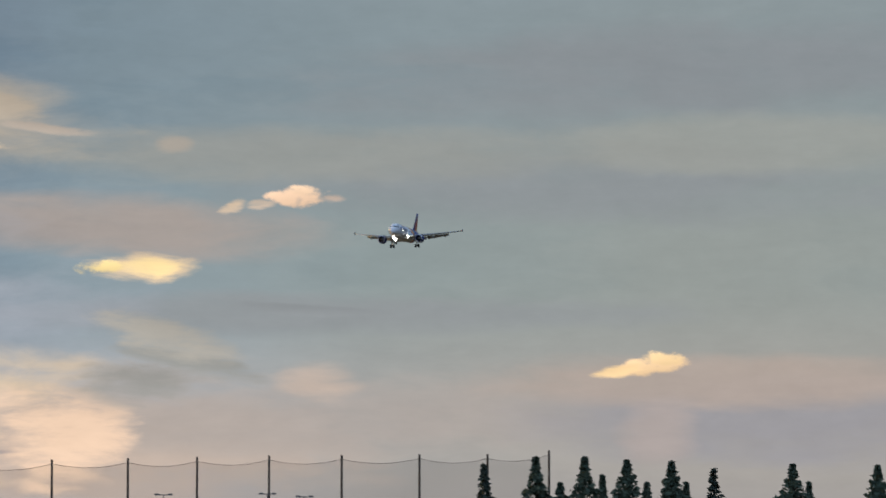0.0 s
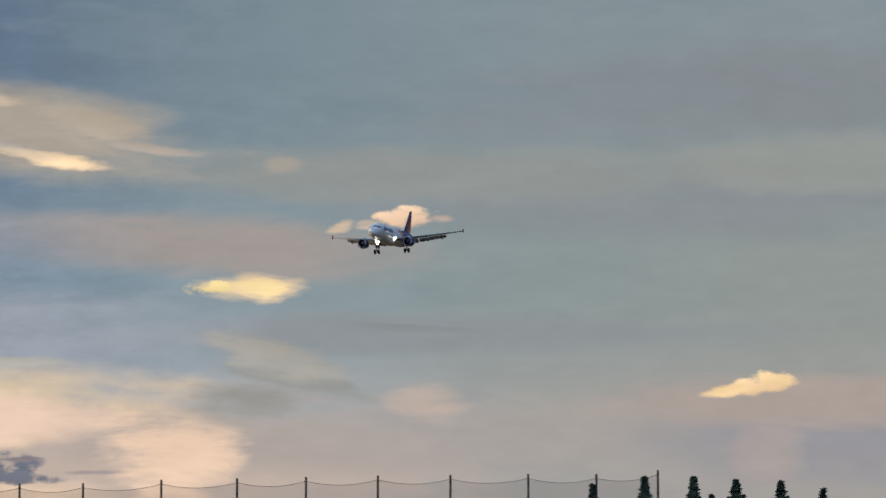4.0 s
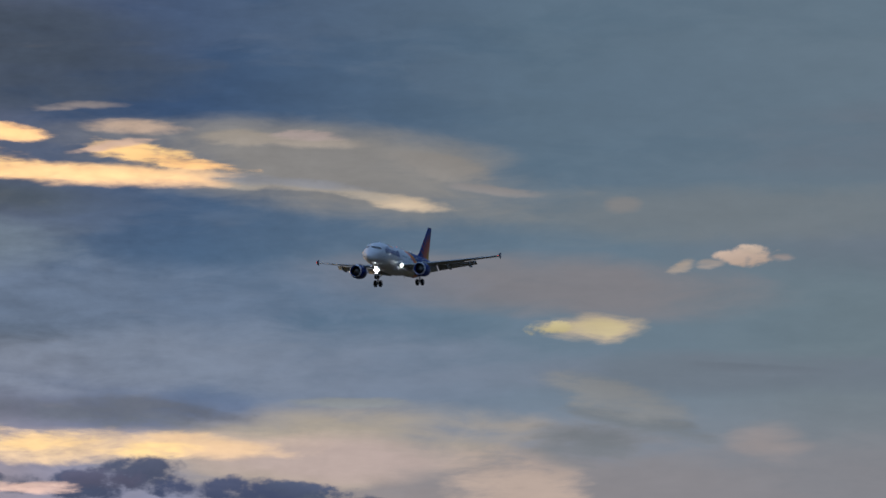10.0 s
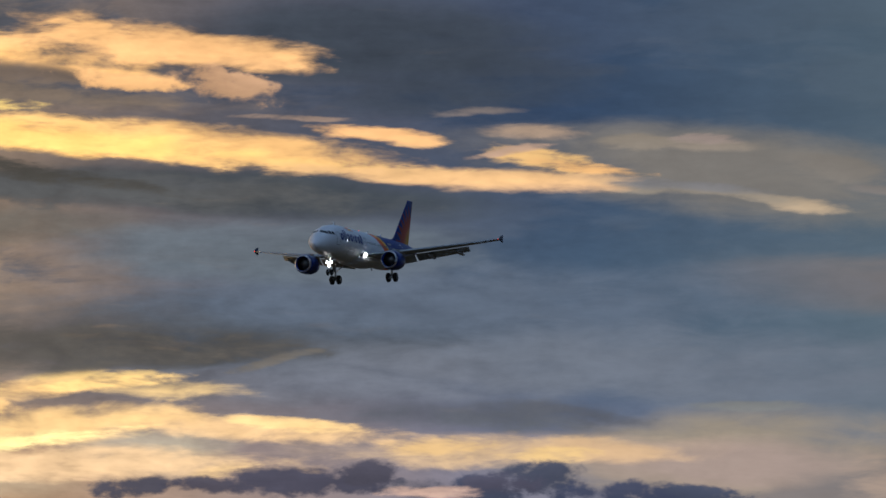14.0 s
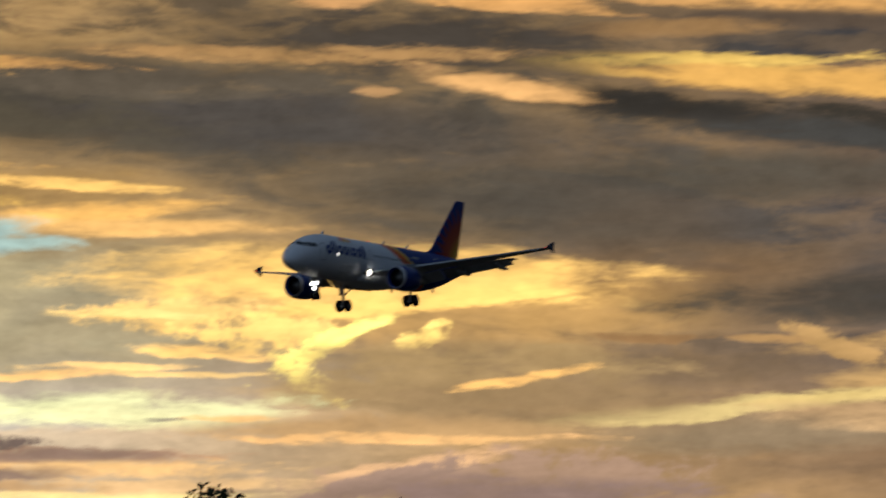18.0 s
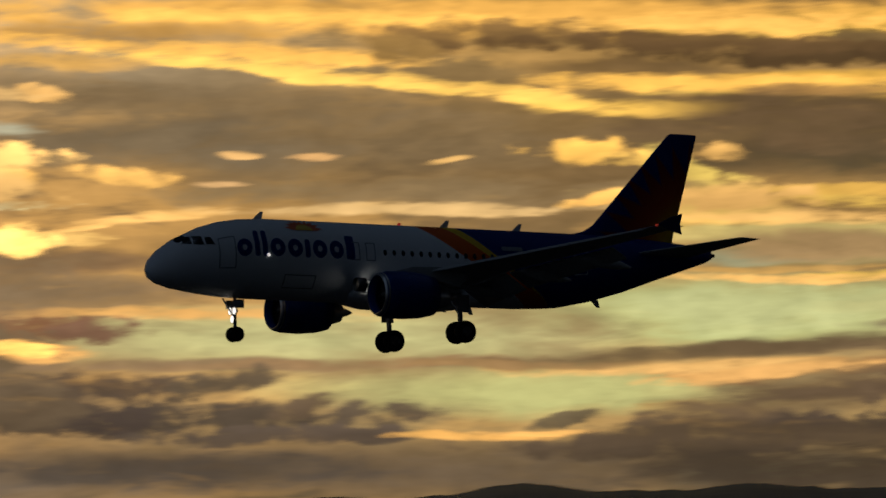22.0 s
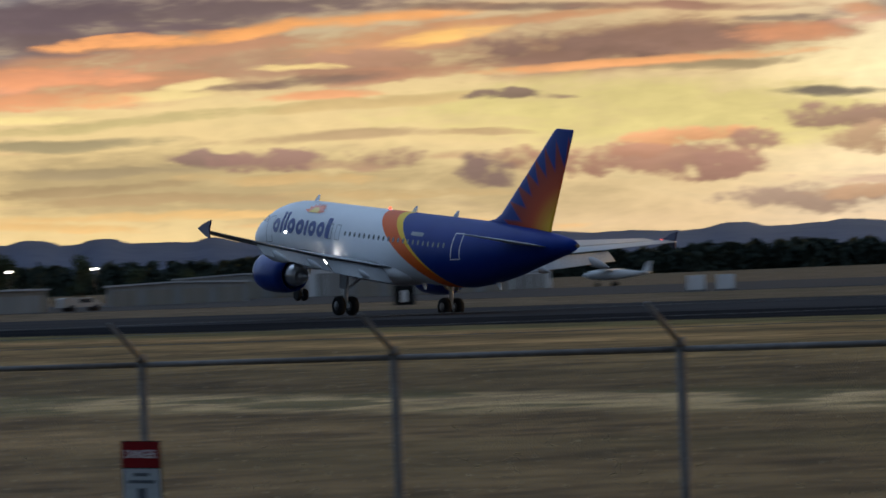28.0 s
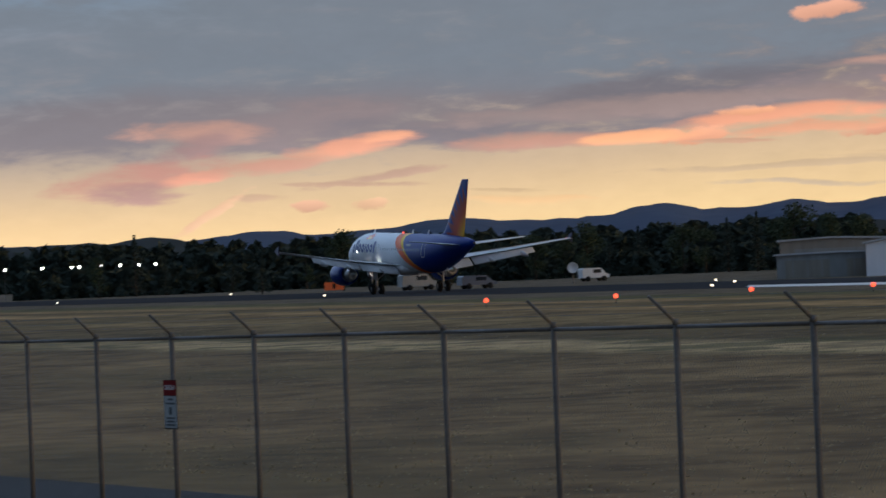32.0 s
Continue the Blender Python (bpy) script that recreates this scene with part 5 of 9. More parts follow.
cloud(-49.92, 1.63, 0.47, 0.099, -2.3, (145, 117, 105), "heap")
cloud(-49.09, 1.60, 0.55, 0.152, -2.3, (160, 125, 111), "heap")
cloud(-47.41, 1.53, 0.55, 0.114, -2.3, (168, 134, 112), "heap")
cloud(-46.42, 1.53, 0.46, 0.068, -2.4, (193, 148, 118), "streak")
cloud(-48.08, 1.87, 1.37, 0.061, 0.7, (192, 162, 122), "streak")
cloud(-46.17, 1.86, 0.46, 0.046, -2.4, (199, 168, 123), "wisp")
cloud(-48.10, 1.44, 0.46, 0.053, -2.3, (182, 147, 117), "wisp")
cloud(-45.58, 1.42, 0.47, 0.152, -2.4, (172, 132, 107), "heap")
cloud(-44.59, 1.42, 0.64, 0.198, -2.4, (183, 137, 113), "heap")
cloud(-43.52, 1.33, 0.94, 0.228, -2.4, (179, 136, 113), "heap")
cloud(-42.99, 1.22, 0.55, 0.152, -2.4, (171, 130, 111), "heap")
cloud(-46.04, 1.31, 0.40, 0.198, -2.4, (137, 112, 102), "heap")
cloud(-43.20, 1.69, 0.85, 0.107, 0.5, (241, 176, 126), "heap")
cloud(-42.44, 1.59, 0.35, 0.137, -2.5, (176, 136, 115), "heap")
cloud(-44.05, 1.53, 0.46, 0.091, -2.4, (195, 145, 117), "heap")
cloud(-41.64, 0.74, 0.99, 0.175, -2.4, (166, 139, 119), "heap")
cloud(-41.34, 0.82, 0.55, 0.099, -2.4, (196, 157, 123), "heap")
cloud(-51.15, 1.51, 1.52, 0.068, -0.2, (165, 145, 111), "streak")
cloud(-51.92, 1.25, 1.67, 0.061, 0.7, (170, 145, 107), "wisp")
cloud(-50.40, 1.08, 1.52, 0.053, -0.3, (185, 156, 114), "wisp")
cloud(-48.87, 1.30, 0.91, 0.061, -2.3, (211, 176, 122), "wisp")
cloud(-50.79, 0.87, 1.90, 0.053, -0.3, (234, 191, 127), "wisp")
cloud(-51.94, 0.76, 0.91, 0.053, -2.3, (233, 190, 126), "wisp")
cloud(-47.35, 1.07, 1.07, 0.053, -2.3, (203, 172, 122), "wisp")
cloud(-47.22, 0.61, 1.52, 0.053, -2.3, (237, 189, 129), "wisp")


def by_bearing(nt, bearing, rows):
    """A colour that runs with the bearing: rows of (bearing, r, g, b)."""
    ramp = nt.nodes.new("ShaderNodeValToRGB")
    node = ramp.color_ramp
    rows = sorted(rows)
    while len(node.elements) < len(rows):
        node.elements.new(0.5)
    for el, (b, *c) in zip(node.elements, rows):
        el.position = (b + 100) / 200
        el.color = (*radiance(c, b), 1)
    nt.links.new(ramp_in(nt, bearing, -100, 100, False), ramp.inputs[0])
    return ramp.outputs[0]


def sockets(name, ins, outs):
    """A node group with those sockets, its inputs and its outputs by name."""
    g = bpy.data.node_groups.new(name, "ShaderNodeTree")
    kinds = {"v": "NodeSocketVector", "c": "NodeSocketColor", "f": "NodeSocketFloat"}
    for way, rows in (("INPUT", ins), ("OUTPUT", outs)):
        for kind, label in rows:
            g.interface.new_socket(label, in_out=way, socket_type=kinds[kind])
    return g, g.nodes.new("NodeGroupInput").outputs, g.nodes.new("NodeGroupOutput").inputs


def dusk_group():
    """The dusk sky by direction, with the noise that frays its clouds."""
    nt, source, sink = sockets("dusk sky", [("v", "spot")], [("v", "base"), ("v", "bent"), ("f", "haze"), ("f", "streak"), ("f", "wisp"), ("f", "heap"), ("f", "lit_by"), ("c", "lit"), ("f", "dark_by"), ("c", "body"), ("f", "gain")])
    spot = source["spot"]
    wf = math_in(nt)
    split = nt.nodes.new("ShaderNodeSeparateXYZ")
    nt.links.new(spot, split.inputs[0])
    dx, dy, dz = split.outputs
    bearing = wf("DEGREES", wf("ARCTAN2", dx, dy))
    rise = wf("DEGREES", wf("ARCTAN2", dz, wf("SQRT", wf("ADD", wf("MULTIPLY", dx, dx), wf("MULTIPLY", dy, dy)))))
    comb = nt.nodes.new("ShaderNodeCombineXYZ")
    nt.links.new(bearing, comb.inputs[0]), nt.links.new(rise, comb.inputs[1])
    comb.inputs[2].default_value = 1.0
    place = comb.outputs[0]

    def noise_at(scale, sx, sy, detail=5, rough=0.55, distort=0.0):
        mp, nz = nt.nodes.new("ShaderNodeMapping"), nt.nodes.new("ShaderNodeTexNoise")
        mp.inputs["Scale"].default_value = (sx, sy, 1)
        nt.links.new(place, mp.inputs[0]), nt.links.new(mp.outputs[0], nz.inputs["Vector"])
        nz.inputs["Scale"].default_value, nz.inputs["Detail"].default_value, nz.inputs["Roughness"].default_value = scale, detail, rough
        nz.inputs["Distortion"].default_value = distort
        return nz.outputs[0]

    LOW = by_bearing(nt, bearing, [(90, 154, 150, 151), (86, 162, 155, 151), (82, 180, 170, 165), (77, 180, 172, 169), (70, 215, 176, 121), (64, 226, 186, 129), (58, 207, 186, 159), (52, 183, 157, 131), (44, 184, 162, 119),
                      (33, 112, 93, 64), (18, 61, 47, 36), (0, 60, 54, 52), (-18, 117, 112, 110), (-27, 131, 124, 120), (-43, 230, 200, 157), (-52, 240, 210, 147), (-60, 242, 206, 147), (-70, 242, 204, 148)])
    MIDDLE = by_bearing(nt, bearing, [(90, 168, 163, 157), (86, 164, 161, 157), (82, 148, 150, 154), (77, 126, 127, 145), (70, 170, 137, 108), (64, 206, 167, 119), (58, 192, 182, 165), (52, 193, 167, 133), (44, 194, 174, 130),
                         (33, 173, 145, 96), (18, 153, 109, 66), (0, 96, 80, 66), (-18, 163, 150, 127), (-27, 185, 180, 151), (-43, 241, 216, 157), (-52, 233, 204, 145), (-60, 194, 167, 140), (-70, 145, 138, 138)])
    UPPER = by_bearing(nt, bearing, [(90, 147, 154, 151), (86, 138, 149, 149), (82, 114, 128, 135), (77, 78, 95, 112), (70, 98, 94, 95), (64, 119, 102, 81), (58, 162, 135, 96), (52, 167, 132, 87), (44, 153, 122, 81),
                        (33, 135, 106, 67), (18, 114, 89, 62), (0, 118, 108, 88), (-18, 120, 108, 98), (-27, 133, 124, 120), (-43, 203, 165, 133), (-52, 158, 150, 148), (-60, 116, 131, 148), (-70, 110, 132, 150)])
    HIGH = by_bearing(nt, bearing, [(90, 136, 148, 152), (86, 128, 142, 148), (82, 99, 114, 123), (77, 58, 74, 97), (70, 80, 80, 84), (64, 93, 84, 72), (58, 101, 83, 61), (52, 91, 76, 56), (44, 122, 96, 60),
                       (33, 153, 122, 75), (18, 153, 146, 127), (0, 138, 138, 120), (-18, 158, 142, 113), (-27, 147, 150, 143), (-43, 168, 140, 127), (-52, 122, 133, 146), (-60, 110, 131, 149), (-70, 104, 129, 148)])
    BODY = by_bearing(nt, bearing, [(90, 136, 138, 134), (82, 95, 112, 128), (77, 63, 80, 102), (70, 70, 69, 75), (58, 85, 73, 56), (44, 82, 65, 45), (33, 86, 69, 48), (18, 78, 58, 42), (0, 70, 58, 50), (-18, 91, 82, 81), (-27, 109, 100, 104), (-43, 178, 145, 132), (-52, 154, 132, 133), (-70, 101, 110, 120)])
    LIT = by_bearing(nt, bearing, [(90, 187, 176, 158), (82, 166, 165, 157), (77, 194, 174, 147), (70, 250, 191, 116), (58, 255, 201, 123), (44, 280, 216, 119), (33, 282, 212, 109), (18, 284, 207, 93), (0, 248, 180, 98), (-18, 232, 184, 124), (-27, 226, 192, 151), (-43, 246, 205, 147), (-52, 237, 190, 139), (-70, 213, 165, 142)])

    base = mix_in(nt, ramp_in(nt, rise, 0.3, 2.2), LOW, MIDDLE)
    base = mix_in(nt, ramp_in(nt, rise, 2.2, 4.5), base, UPPER)
    base = mix_in(nt, ramp_in(nt, rise, 4.5, 7.5), base, HIGH)
    # streaks of cloud: grey bodies with lit edges, stretched along the horizon
    long_noise = noise_at(0.16, 1.0, 4.6, 5, 0.5, 0.5)
    fine_noise = noise_at(0.8, 1.0, 3.6, 7, 0.6, 0.4)
    puff_noise = noise_at(1.7, 1.0, 1.7, 7, 0.6)
    field = wf("ADD", wf("MULTIPLY", long_noise, 0.72), wf("MULTIPLY", fine_noise, 0.28))
    calm = wf("MULTIPLY", ramp_in(nt, bearing, 74, 66), ramp_in(nt, bearing, -60, -34))
    calm = wf("ADD", 0.05, wf("MULTIPLY", calm, 0.28))
    base = mix_in(nt, wf("MULTIPLY", wf("MULTIPLY", ramp_in(nt, field, 0.41, 0.5), calm), 0.7), base, LIT)
    base = mix_in(nt, wf("MULTIPLY", ramp_in(nt, field, 0.49, 0.6), calm), base, BODY)
    # bend the whole pattern, so that no outline stays regular
    bend = nt.nodes.new("ShaderNodeTexNoise")
    bend.inputs["Scale"].default_value, bend.inputs["Detail"].default_value = 0.7, 4
    mpb, off, add = nt.nodes.new("ShaderNodeMapping"), nt.nodes.new("ShaderNodeVectorMath"), nt.nodes.new("ShaderNodeVectorMath")
    mpb.inputs["Scale"].default_value = (0.8, 2.2, 1)
    nt.links.new(place, mpb.inputs[0]), nt.links.new(mpb.outputs[0], bend.inputs["Vector"])
    off.operation, add.operation = "MULTIPLY_ADD", "ADD"
    off.inputs[1].default_value, off.inputs[2].default_value = (0.9, 0.24, 0), (-0.45, -0.12, 0)
    nt.links.new(bend.outputs["Color"], off.inputs[0])
    nt.links.new(place, add.inputs[0]), nt.links.new(off.outputs[0], add.inputs[1])
    bent = add.outputs[0]
    # relief: undersides catch the low light, backs stay grey
    def relief(scale, sx, sy, shift, detail):
        mp, nz, n2, mp2 = (nt.nodes.new("ShaderNode" + k) for k in ("Mapping", "TexNoise", "TexNoise", "Mapping"))
        for m_, n_, dy_ in ((mp, nz, 0.0), (mp2, n2, shift)):
            m_.inputs["Scale"].default_value, m_.inputs["Location"].default_value = (sx, sy, 1), (dy_ * 0.6, dy_ * sy, 0)
            n_.inputs["Scale"].default_value, n_.inputs["Detail"].default_value, n_.inputs["Roughness"].default_value, n_.inputs["Distortion"].default_value = scale, detail, 0.5, 0.25
            nt.links.new(bent, m_.inputs[0]), nt.links.new(m_.outputs[0], n_.inputs["Vector"])
        return wf("SUBTRACT", nz.outputs[0], n2.outputs[0])
    thread = noise_at(2.4, 1.0, 4.5, 5, 0.6, 0.3)
    fluff = noise_at(4.2, 1.0, 1.4, 5, 0.6)

    def stir_of(*terms):
        out = 1.0
        for field_, k in terms:
            out = wf("ADD", out, wf("MULTIPLY", wf("SUBTRACT", field_, 0.5), k))
        return out
    for kind, fray in (("haze", stir_of((long_noise, 1.4), (fine_noise, 0.7))), ("streak", stir_of((long_noise, 0.8), (fine_noise, 1.6), (thread, 0.5))), ("wisp", stir_of((fine_noise, 1.6), (thread, 1.3))), ("heap", stir_of((puff_noise, 2.2), (fluff, 1.1)))):
        nt.links.new(wf("MULTIPLY_ADD", fray, -2.0, 1.0), sink[kind])
    lift = wf("ADD", wf("MULTIPLY", relief(0.3, 0.75, 5.0, 0.2, 5), 2.6), wf("MULTIPLY", relief(1.1, 0.8, 3.2, 0.08, 5), 2.0))
    stir = wf("ADD", 0.05, wf("MULTIPLY", wf("MULTIPLY", ramp_in(nt, bearing, 80, 66), ramp_in(nt, bearing, -62, -30)), 0.2))
    lit_by, dark_by = wf("MULTIPLY", ramp_in(nt, lift, 0.28, 1.5), stir), wf("MULTIPLY", ramp_in(nt, lift, -0.08, -1.0), stir)
    # fine mottling, stronger round the sun
    mottle = wf("ADD", 0.14, wf("MULTIPLY", wf("MULTIPLY", ramp_in(nt, bearing, 84, 70), ramp_in(nt, bearing, -66, -24)), 0.5))
    gain = wf("ADD", 1.0, wf("MULTIPLY", wf("SUBTRACT", stir_of((fine_noise, 1.0), (thread, 0.4), (puff_noise, 0.9), (fluff, 0.3)), 1.0), mottle))
    for label, out in (("base", base), ("bent", bent), ("lit_by", lit_by), ("lit", LIT), ("dark_by", dark_by), ("body", BODY), ("gain", gain)):
        nt.links.new(out, sink[label])
    return nt


def cloud_group(kind, soft, dense, crown):
    """One cloud laid over the sky: rows across and up give its place, turn and size."""
    nt, source, sink = sockets(kind + " cloud", [("v", "base"), ("v", "bent"), ("f", "fray"), ("v", "across"), ("v", "up"), ("v", "colour")], [("v", "base")])
    wf = math_in(nt)
    ends = []
    for label in ("across", "up"):
        dot = nt.nodes.new("ShaderNodeVectorMath")
        dot.operation = "DOT_PRODUCT"
        nt.links.new(source["bent"], dot.inputs[0]), nt.links.new(source[label], dot.inputs[1])
        ends.append(dot.outputs["Value"])
    far = wf("MULTIPLY_ADD", ends[1], ends[1], wf("MULTIPLY_ADD", ends[0], ends[0], source["fray"]))
    cover = ramp_in(nt, far, soft * 0.5, -soft)
    cover.node.inputs[4].default_value = dense
    # undersides or crowns catch more of the low light
    shade = nt.nodes.new("ShaderNodeVectorMath")
    shade.operation = "SCALE"
    nt.links.new(source["colour"], shade.inputs[0]), nt.links.new(wf("MULTIPLY_ADD", ends[1], crown, 1.0), shade.inputs["Scale"])
    lay = nt.nodes.new("ShaderNodeMix")
    lay.data_type = "VECTOR"
    nt.links.new(cover, lay.inputs[0]), nt.links.new(source["base"], lay.inputs[4]), nt.links.new(shade.outputs[0], lay.inputs[5])
    nt.links.new(lay.outputs[1], sink["base"])
    return nt


def finish_group():
    nt, source, sink = sockets("dusk relief", [("v", "base"), ("f", "lit_by"), ("c", "lit"), ("f", "dark_by"), ("c", "body"), ("f", "gain")], [("c", "base")])
    base = mix_in(nt, source["lit_by"], source["base"], source["lit"])
    base = mix_in(nt, source["dark_by"], base, source["body"])
    grain = nt.nodes.new("ShaderNodeVectorMath")
    grain.operation = "SCALE"
    nt.links.new(base, grain.inputs[0]), nt.links.new(source["gain"], grain.inputs["Scale"])
    nt.links.new(grain.outputs[0], sink["base"])
    return nt


DUSK, FINISH = dusk_group(), finish_group()
KINDS = {"haze": (cloud_group("haze", 1.1, 0.85, 0.0), 1.25), "streak": (cloud_group("streak", 1.05, 0.93, -0.1), 1.2), "wisp": (cloud_group("wisp", 1.05, 0.95, -0.08), 1.3), "heap": (cloud_group("heap", 0.8, 0.96, 0.16), 1.15)}


def sky_colours(nt, spot, clouds):
    """The dusk sky as seen from the airfield, for the direction in the vector spot."""
    def group(tree):
        node = nt.nodes.new("ShaderNodeGroup")
        node.node_tree = tree
        return node
    sky_ = group(DUSK)
    nt.links.new(spot, sky_.inputs[0])
    base, bent_ = sky_.outputs["base"], sky_.outputs["bent"]
    for b, e, width, height, tilt, colour, kind in clouds:
        tree_, swell = KINDS[kind]
        one = group(tree_)
        w, h, c, s = width * swell, height * swell, math.cos(radians(tilt)), math.sin(radians(tilt))
        one.inputs["across"].default_value = (c / w, s / w, -(c * b + s * e) / w)
        one.inputs["up"].default_value = (-s / h, c / h, (s * b - c * e) / h)
        one.inputs["colour"].default_value = radiance(colour, b)
        nt.links.new(base, one.inputs["base"]), nt.links.new(bent_, one.inputs["bent"]), nt.links.new(sky_.outputs[kind], one.inputs["fray"])
        base = one.outputs[0]
    last = group(FINISH)
    nt.links.new(base, last.inputs["base"])
    for label in ("lit_by", "lit", "dark_by", "body", "gain"):
        nt.links.new(sky_.outputs[label], last.inputs[label])
    return last.outputs[0]


world = bpy.data.worlds.new("world")
scene.world = world
world.use_nodes = True
wnt = world.node_tree
ray = wnt.nodes.new("ShaderNodeTexCoord").outputs["Generated"]
dusk = sky_colours(wnt, ray, [])
wf, axes, veil = math_in(wnt), wnt.nodes.new("ShaderNodeSeparateXYZ"), wnt.nodes.new("ShaderNodeTexNoise")
wnt.links.new(ray, axes.inputs[0]), wnt.links.new(ray, veil.inputs["Vector"])
veil.inputs["Scale"].default_value, veil.inputs["Detail"].default_value = 3.0, 4
bearing = wf("DEGREES", wf("ARCTAN2", axes.outputs[0], axes.outputs[1]))
rise = wf("DEGREES", wf("ARCSINE", axes.outputs[2]))
sky = wnt.nodes.new("ShaderNodeTexSky")
sky.sky_type, sky.sun_disc = "NISHITA", False
sky.sun_elevation, sky.sun_rotation = radians(1.5), radians(17)
thin = wnt.nodes.new("ShaderNodeVectorMath")
thin.operation = "SCALE"
thin.inputs["Scale"].default_value = 0.1
wnt.links.new(sky.outputs[0], thin.inputs[0])
deck = mix_in(wnt, ramp_in(wnt, veil.outputs[0], 0.35, 0.65), (0.28, 0.42, 0.64), (0.5, 0.66, 0.9))
deck = mix_in(wnt, 0.12, deck, thin.outputs[0])
# unseen deck brightened along the sunset's flanks, dimmed opposite, to set the airliner's light
flank = wf("SINE", wf("RADIANS", bearing))
bright = wnt.nodes.new("ShaderNodeVectorMath")
bright.operation = "SCALE"
wnt.links.new(deck, bright.inputs[0])
wnt.links.new(wf("ADD", wf("ADD", 0.12, wf("MULTIPLY", wf("POWER", wf("ABSOLUTE", flank), 4.0), 1.15)), wf("MULTIPLY", wf("POWER", wf("MAXIMUM", wf("MULTIPLY", flank, -1.0), 0.0), 3.0), 1.3)), bright.inputs["Scale"])
deck = bright.outputs[0]
west = wf("MULTIPLY", ramp_in(wnt, rise, 14, 9.5), wf("MULTIPLY", ramp_in(wnt, bearing, 112, 96), ramp_in(wnt, bearing, -96, -76)))
wnt.links.new(mix_in(wnt, west, deck, dusk), wnt.nodes["Background"].inputs[0])
wnt.nodes["Background"].inputs[1].default_value = 1.0
sun = new("sun", bpy.data.lights.new("sun", "SUN"))
sun.data.energy, sun.data.angle, sun.data.color = 0.6, radians(10), (1.0, 0.62, 0.3)
sun.matrix_world = look((0, 0, 0), (-math.sin(radians(17)), -math.cos(radians(17)), -math.tan(radians(3))))

# the western cloudscape, far behind all else
EDGES = [-78, -74] + [-71 + 4 * k for k in range(41)] + [98]
for lo, hi in zip(EDGES, EDGES[1:]):
    near = [c for c in CLOUDS if c[0] + 1.7 * c[2] + 0.4 > lo and c[0] - 1.7 * c[2] - 0.4 < hi]
    m = bpy.data.materials.new("dusk clouds")
    m.use_nodes = True
    nt = m.node_tree
    nt.nodes.clear()
    out, glow, geo, eye = (nt.nodes.new("ShaderNode" + k) for k in ("OutputMaterial", "Emission", "NewGeometry", "VectorMath"))
    eye.operation = "SUBTRACT"
    eye.inputs[1].default_value = EYE
    nt.links.new(geo.outputs["Position"], eye.inputs[0])
    nt.links.new(sky_colours(nt, eye.outputs[0], near), glow.inputs[0])
    nt.links.new(glow.outputs[0], out.inputs[0])
    n = 3
    ring = [radians(lo + (hi - lo) * k / n) for k in range(n + 1)]
    verts = [(4800 * math.sin(a), 4800 * math.cos(a), z) for z in (-60, 950) for a in ring]
    tagged(new("backdrop", mesh_of("backdrop", verts, [(k, k + 1, n + 2 + k, n + 1 + k) for k in range(n)], m)), "broken dusk clouds lit orange from below", "sky", "", "structure")

# ---- materials ----


def nodes_of(name, rough=0.5, metal=0.0):
    m = bpy.data.materials.new(name)
    m.use_nodes = True
    b = m.node_tree.nodes["Principled BSDF"]
    b.inputs["Roughness"].default_value, b.inputs["Metallic"].default_value = rough, metal
    if rough >= 0.75:
        b.inputs["Specular IOR Level"].default_value = 0.04
    return m, m.node_tree, b


def grained(name, dark, light, scale=3.0, rough=0.6, metal=0.0, bump=0.0, stretch=(1, 1, 1), fine=8.0, per_piece=0.0):
    """Two scales of noise between two colours, with a little relief."""
    m, nt, b = nodes_of(name, rough, metal)
    n, l = nt.nodes, nt.links
    co, mp = n.new("ShaderNodeTexCoord"), n.new("ShaderNodeMapping")
    l.new(co.outputs["Object"], mp.inputs[0])
    mp.inputs["Scale"].default_value = stretch
    a, c = n.new("ShaderNodeTexNoise"), n.new("ShaderNodeTexNoise")
    a.inputs["Scale"].default_value, c.inputs["Scale"].default_value = scale, scale * fine
    a.inputs["Detail"].default_value, c.inputs["Detail"].default_value = 4, 3
    l.new(mp.outputs[0], a.inputs["Vector"]), l.new(mp.outputs[0], c.inputs["Vector"])
    add = n.new("ShaderNodeMath")
    add.operation = "ADD"
    l.new(a.outputs[0], add.inputs[0]), l.new(c.outputs[0], add.inputs[1])
    r = n.new("ShaderNodeMapRange")
    r.inputs[1].default_value, r.inputs[2].default_value = 0.65, 1.35
    l.new(add.outputs[0], r.inputs[0])
    mix = n.new("ShaderNodeMix")
    mix.data_type = "RGBA"
    mix.inputs[6].default_value, mix.inputs[7].default_value = (*dark, 1), (*light, 1)
    l.new(r.outputs[0], mix.inputs[0])
    col = mix.outputs[2]
    if per_piece:
        info, h = n.new("ShaderNodeObjectInfo"), n.new("ShaderNodeHueSaturation")
        pr = n.new("ShaderNodeMapRange")
        pr.inputs[3].default_value, pr.inputs[4].default_value = 1 - per_piece, 1 + per_piece
        l.new(info.outputs["Random"], pr.inputs[0]), l.new(pr.outputs[0], h.inputs["Value"]), l.new(col, h.inputs["Color"])
        col = h.outputs[0]
    l.new(col, b.inputs["Base Color"])
    if bump:
        bp = n.new("ShaderNodeBump")
        bp.inputs["Strength"].default_value, bp.inputs["Distance"].default_value = bump, 0.05
        l.new(add.outputs[0], bp.inputs["Height"]), l.new(bp.outputs[0], b.inputs["Normal"])
    return m


def glowing(name, colour, power):
    m, nt, b = nodes_of(name)
    b.inputs["Base Color"].default_value = (*colour, 1)
    b.inputs["Emission Color"].default_value, b.inputs["Emission Strength"].default_value = (*colour, 1), power
    return m

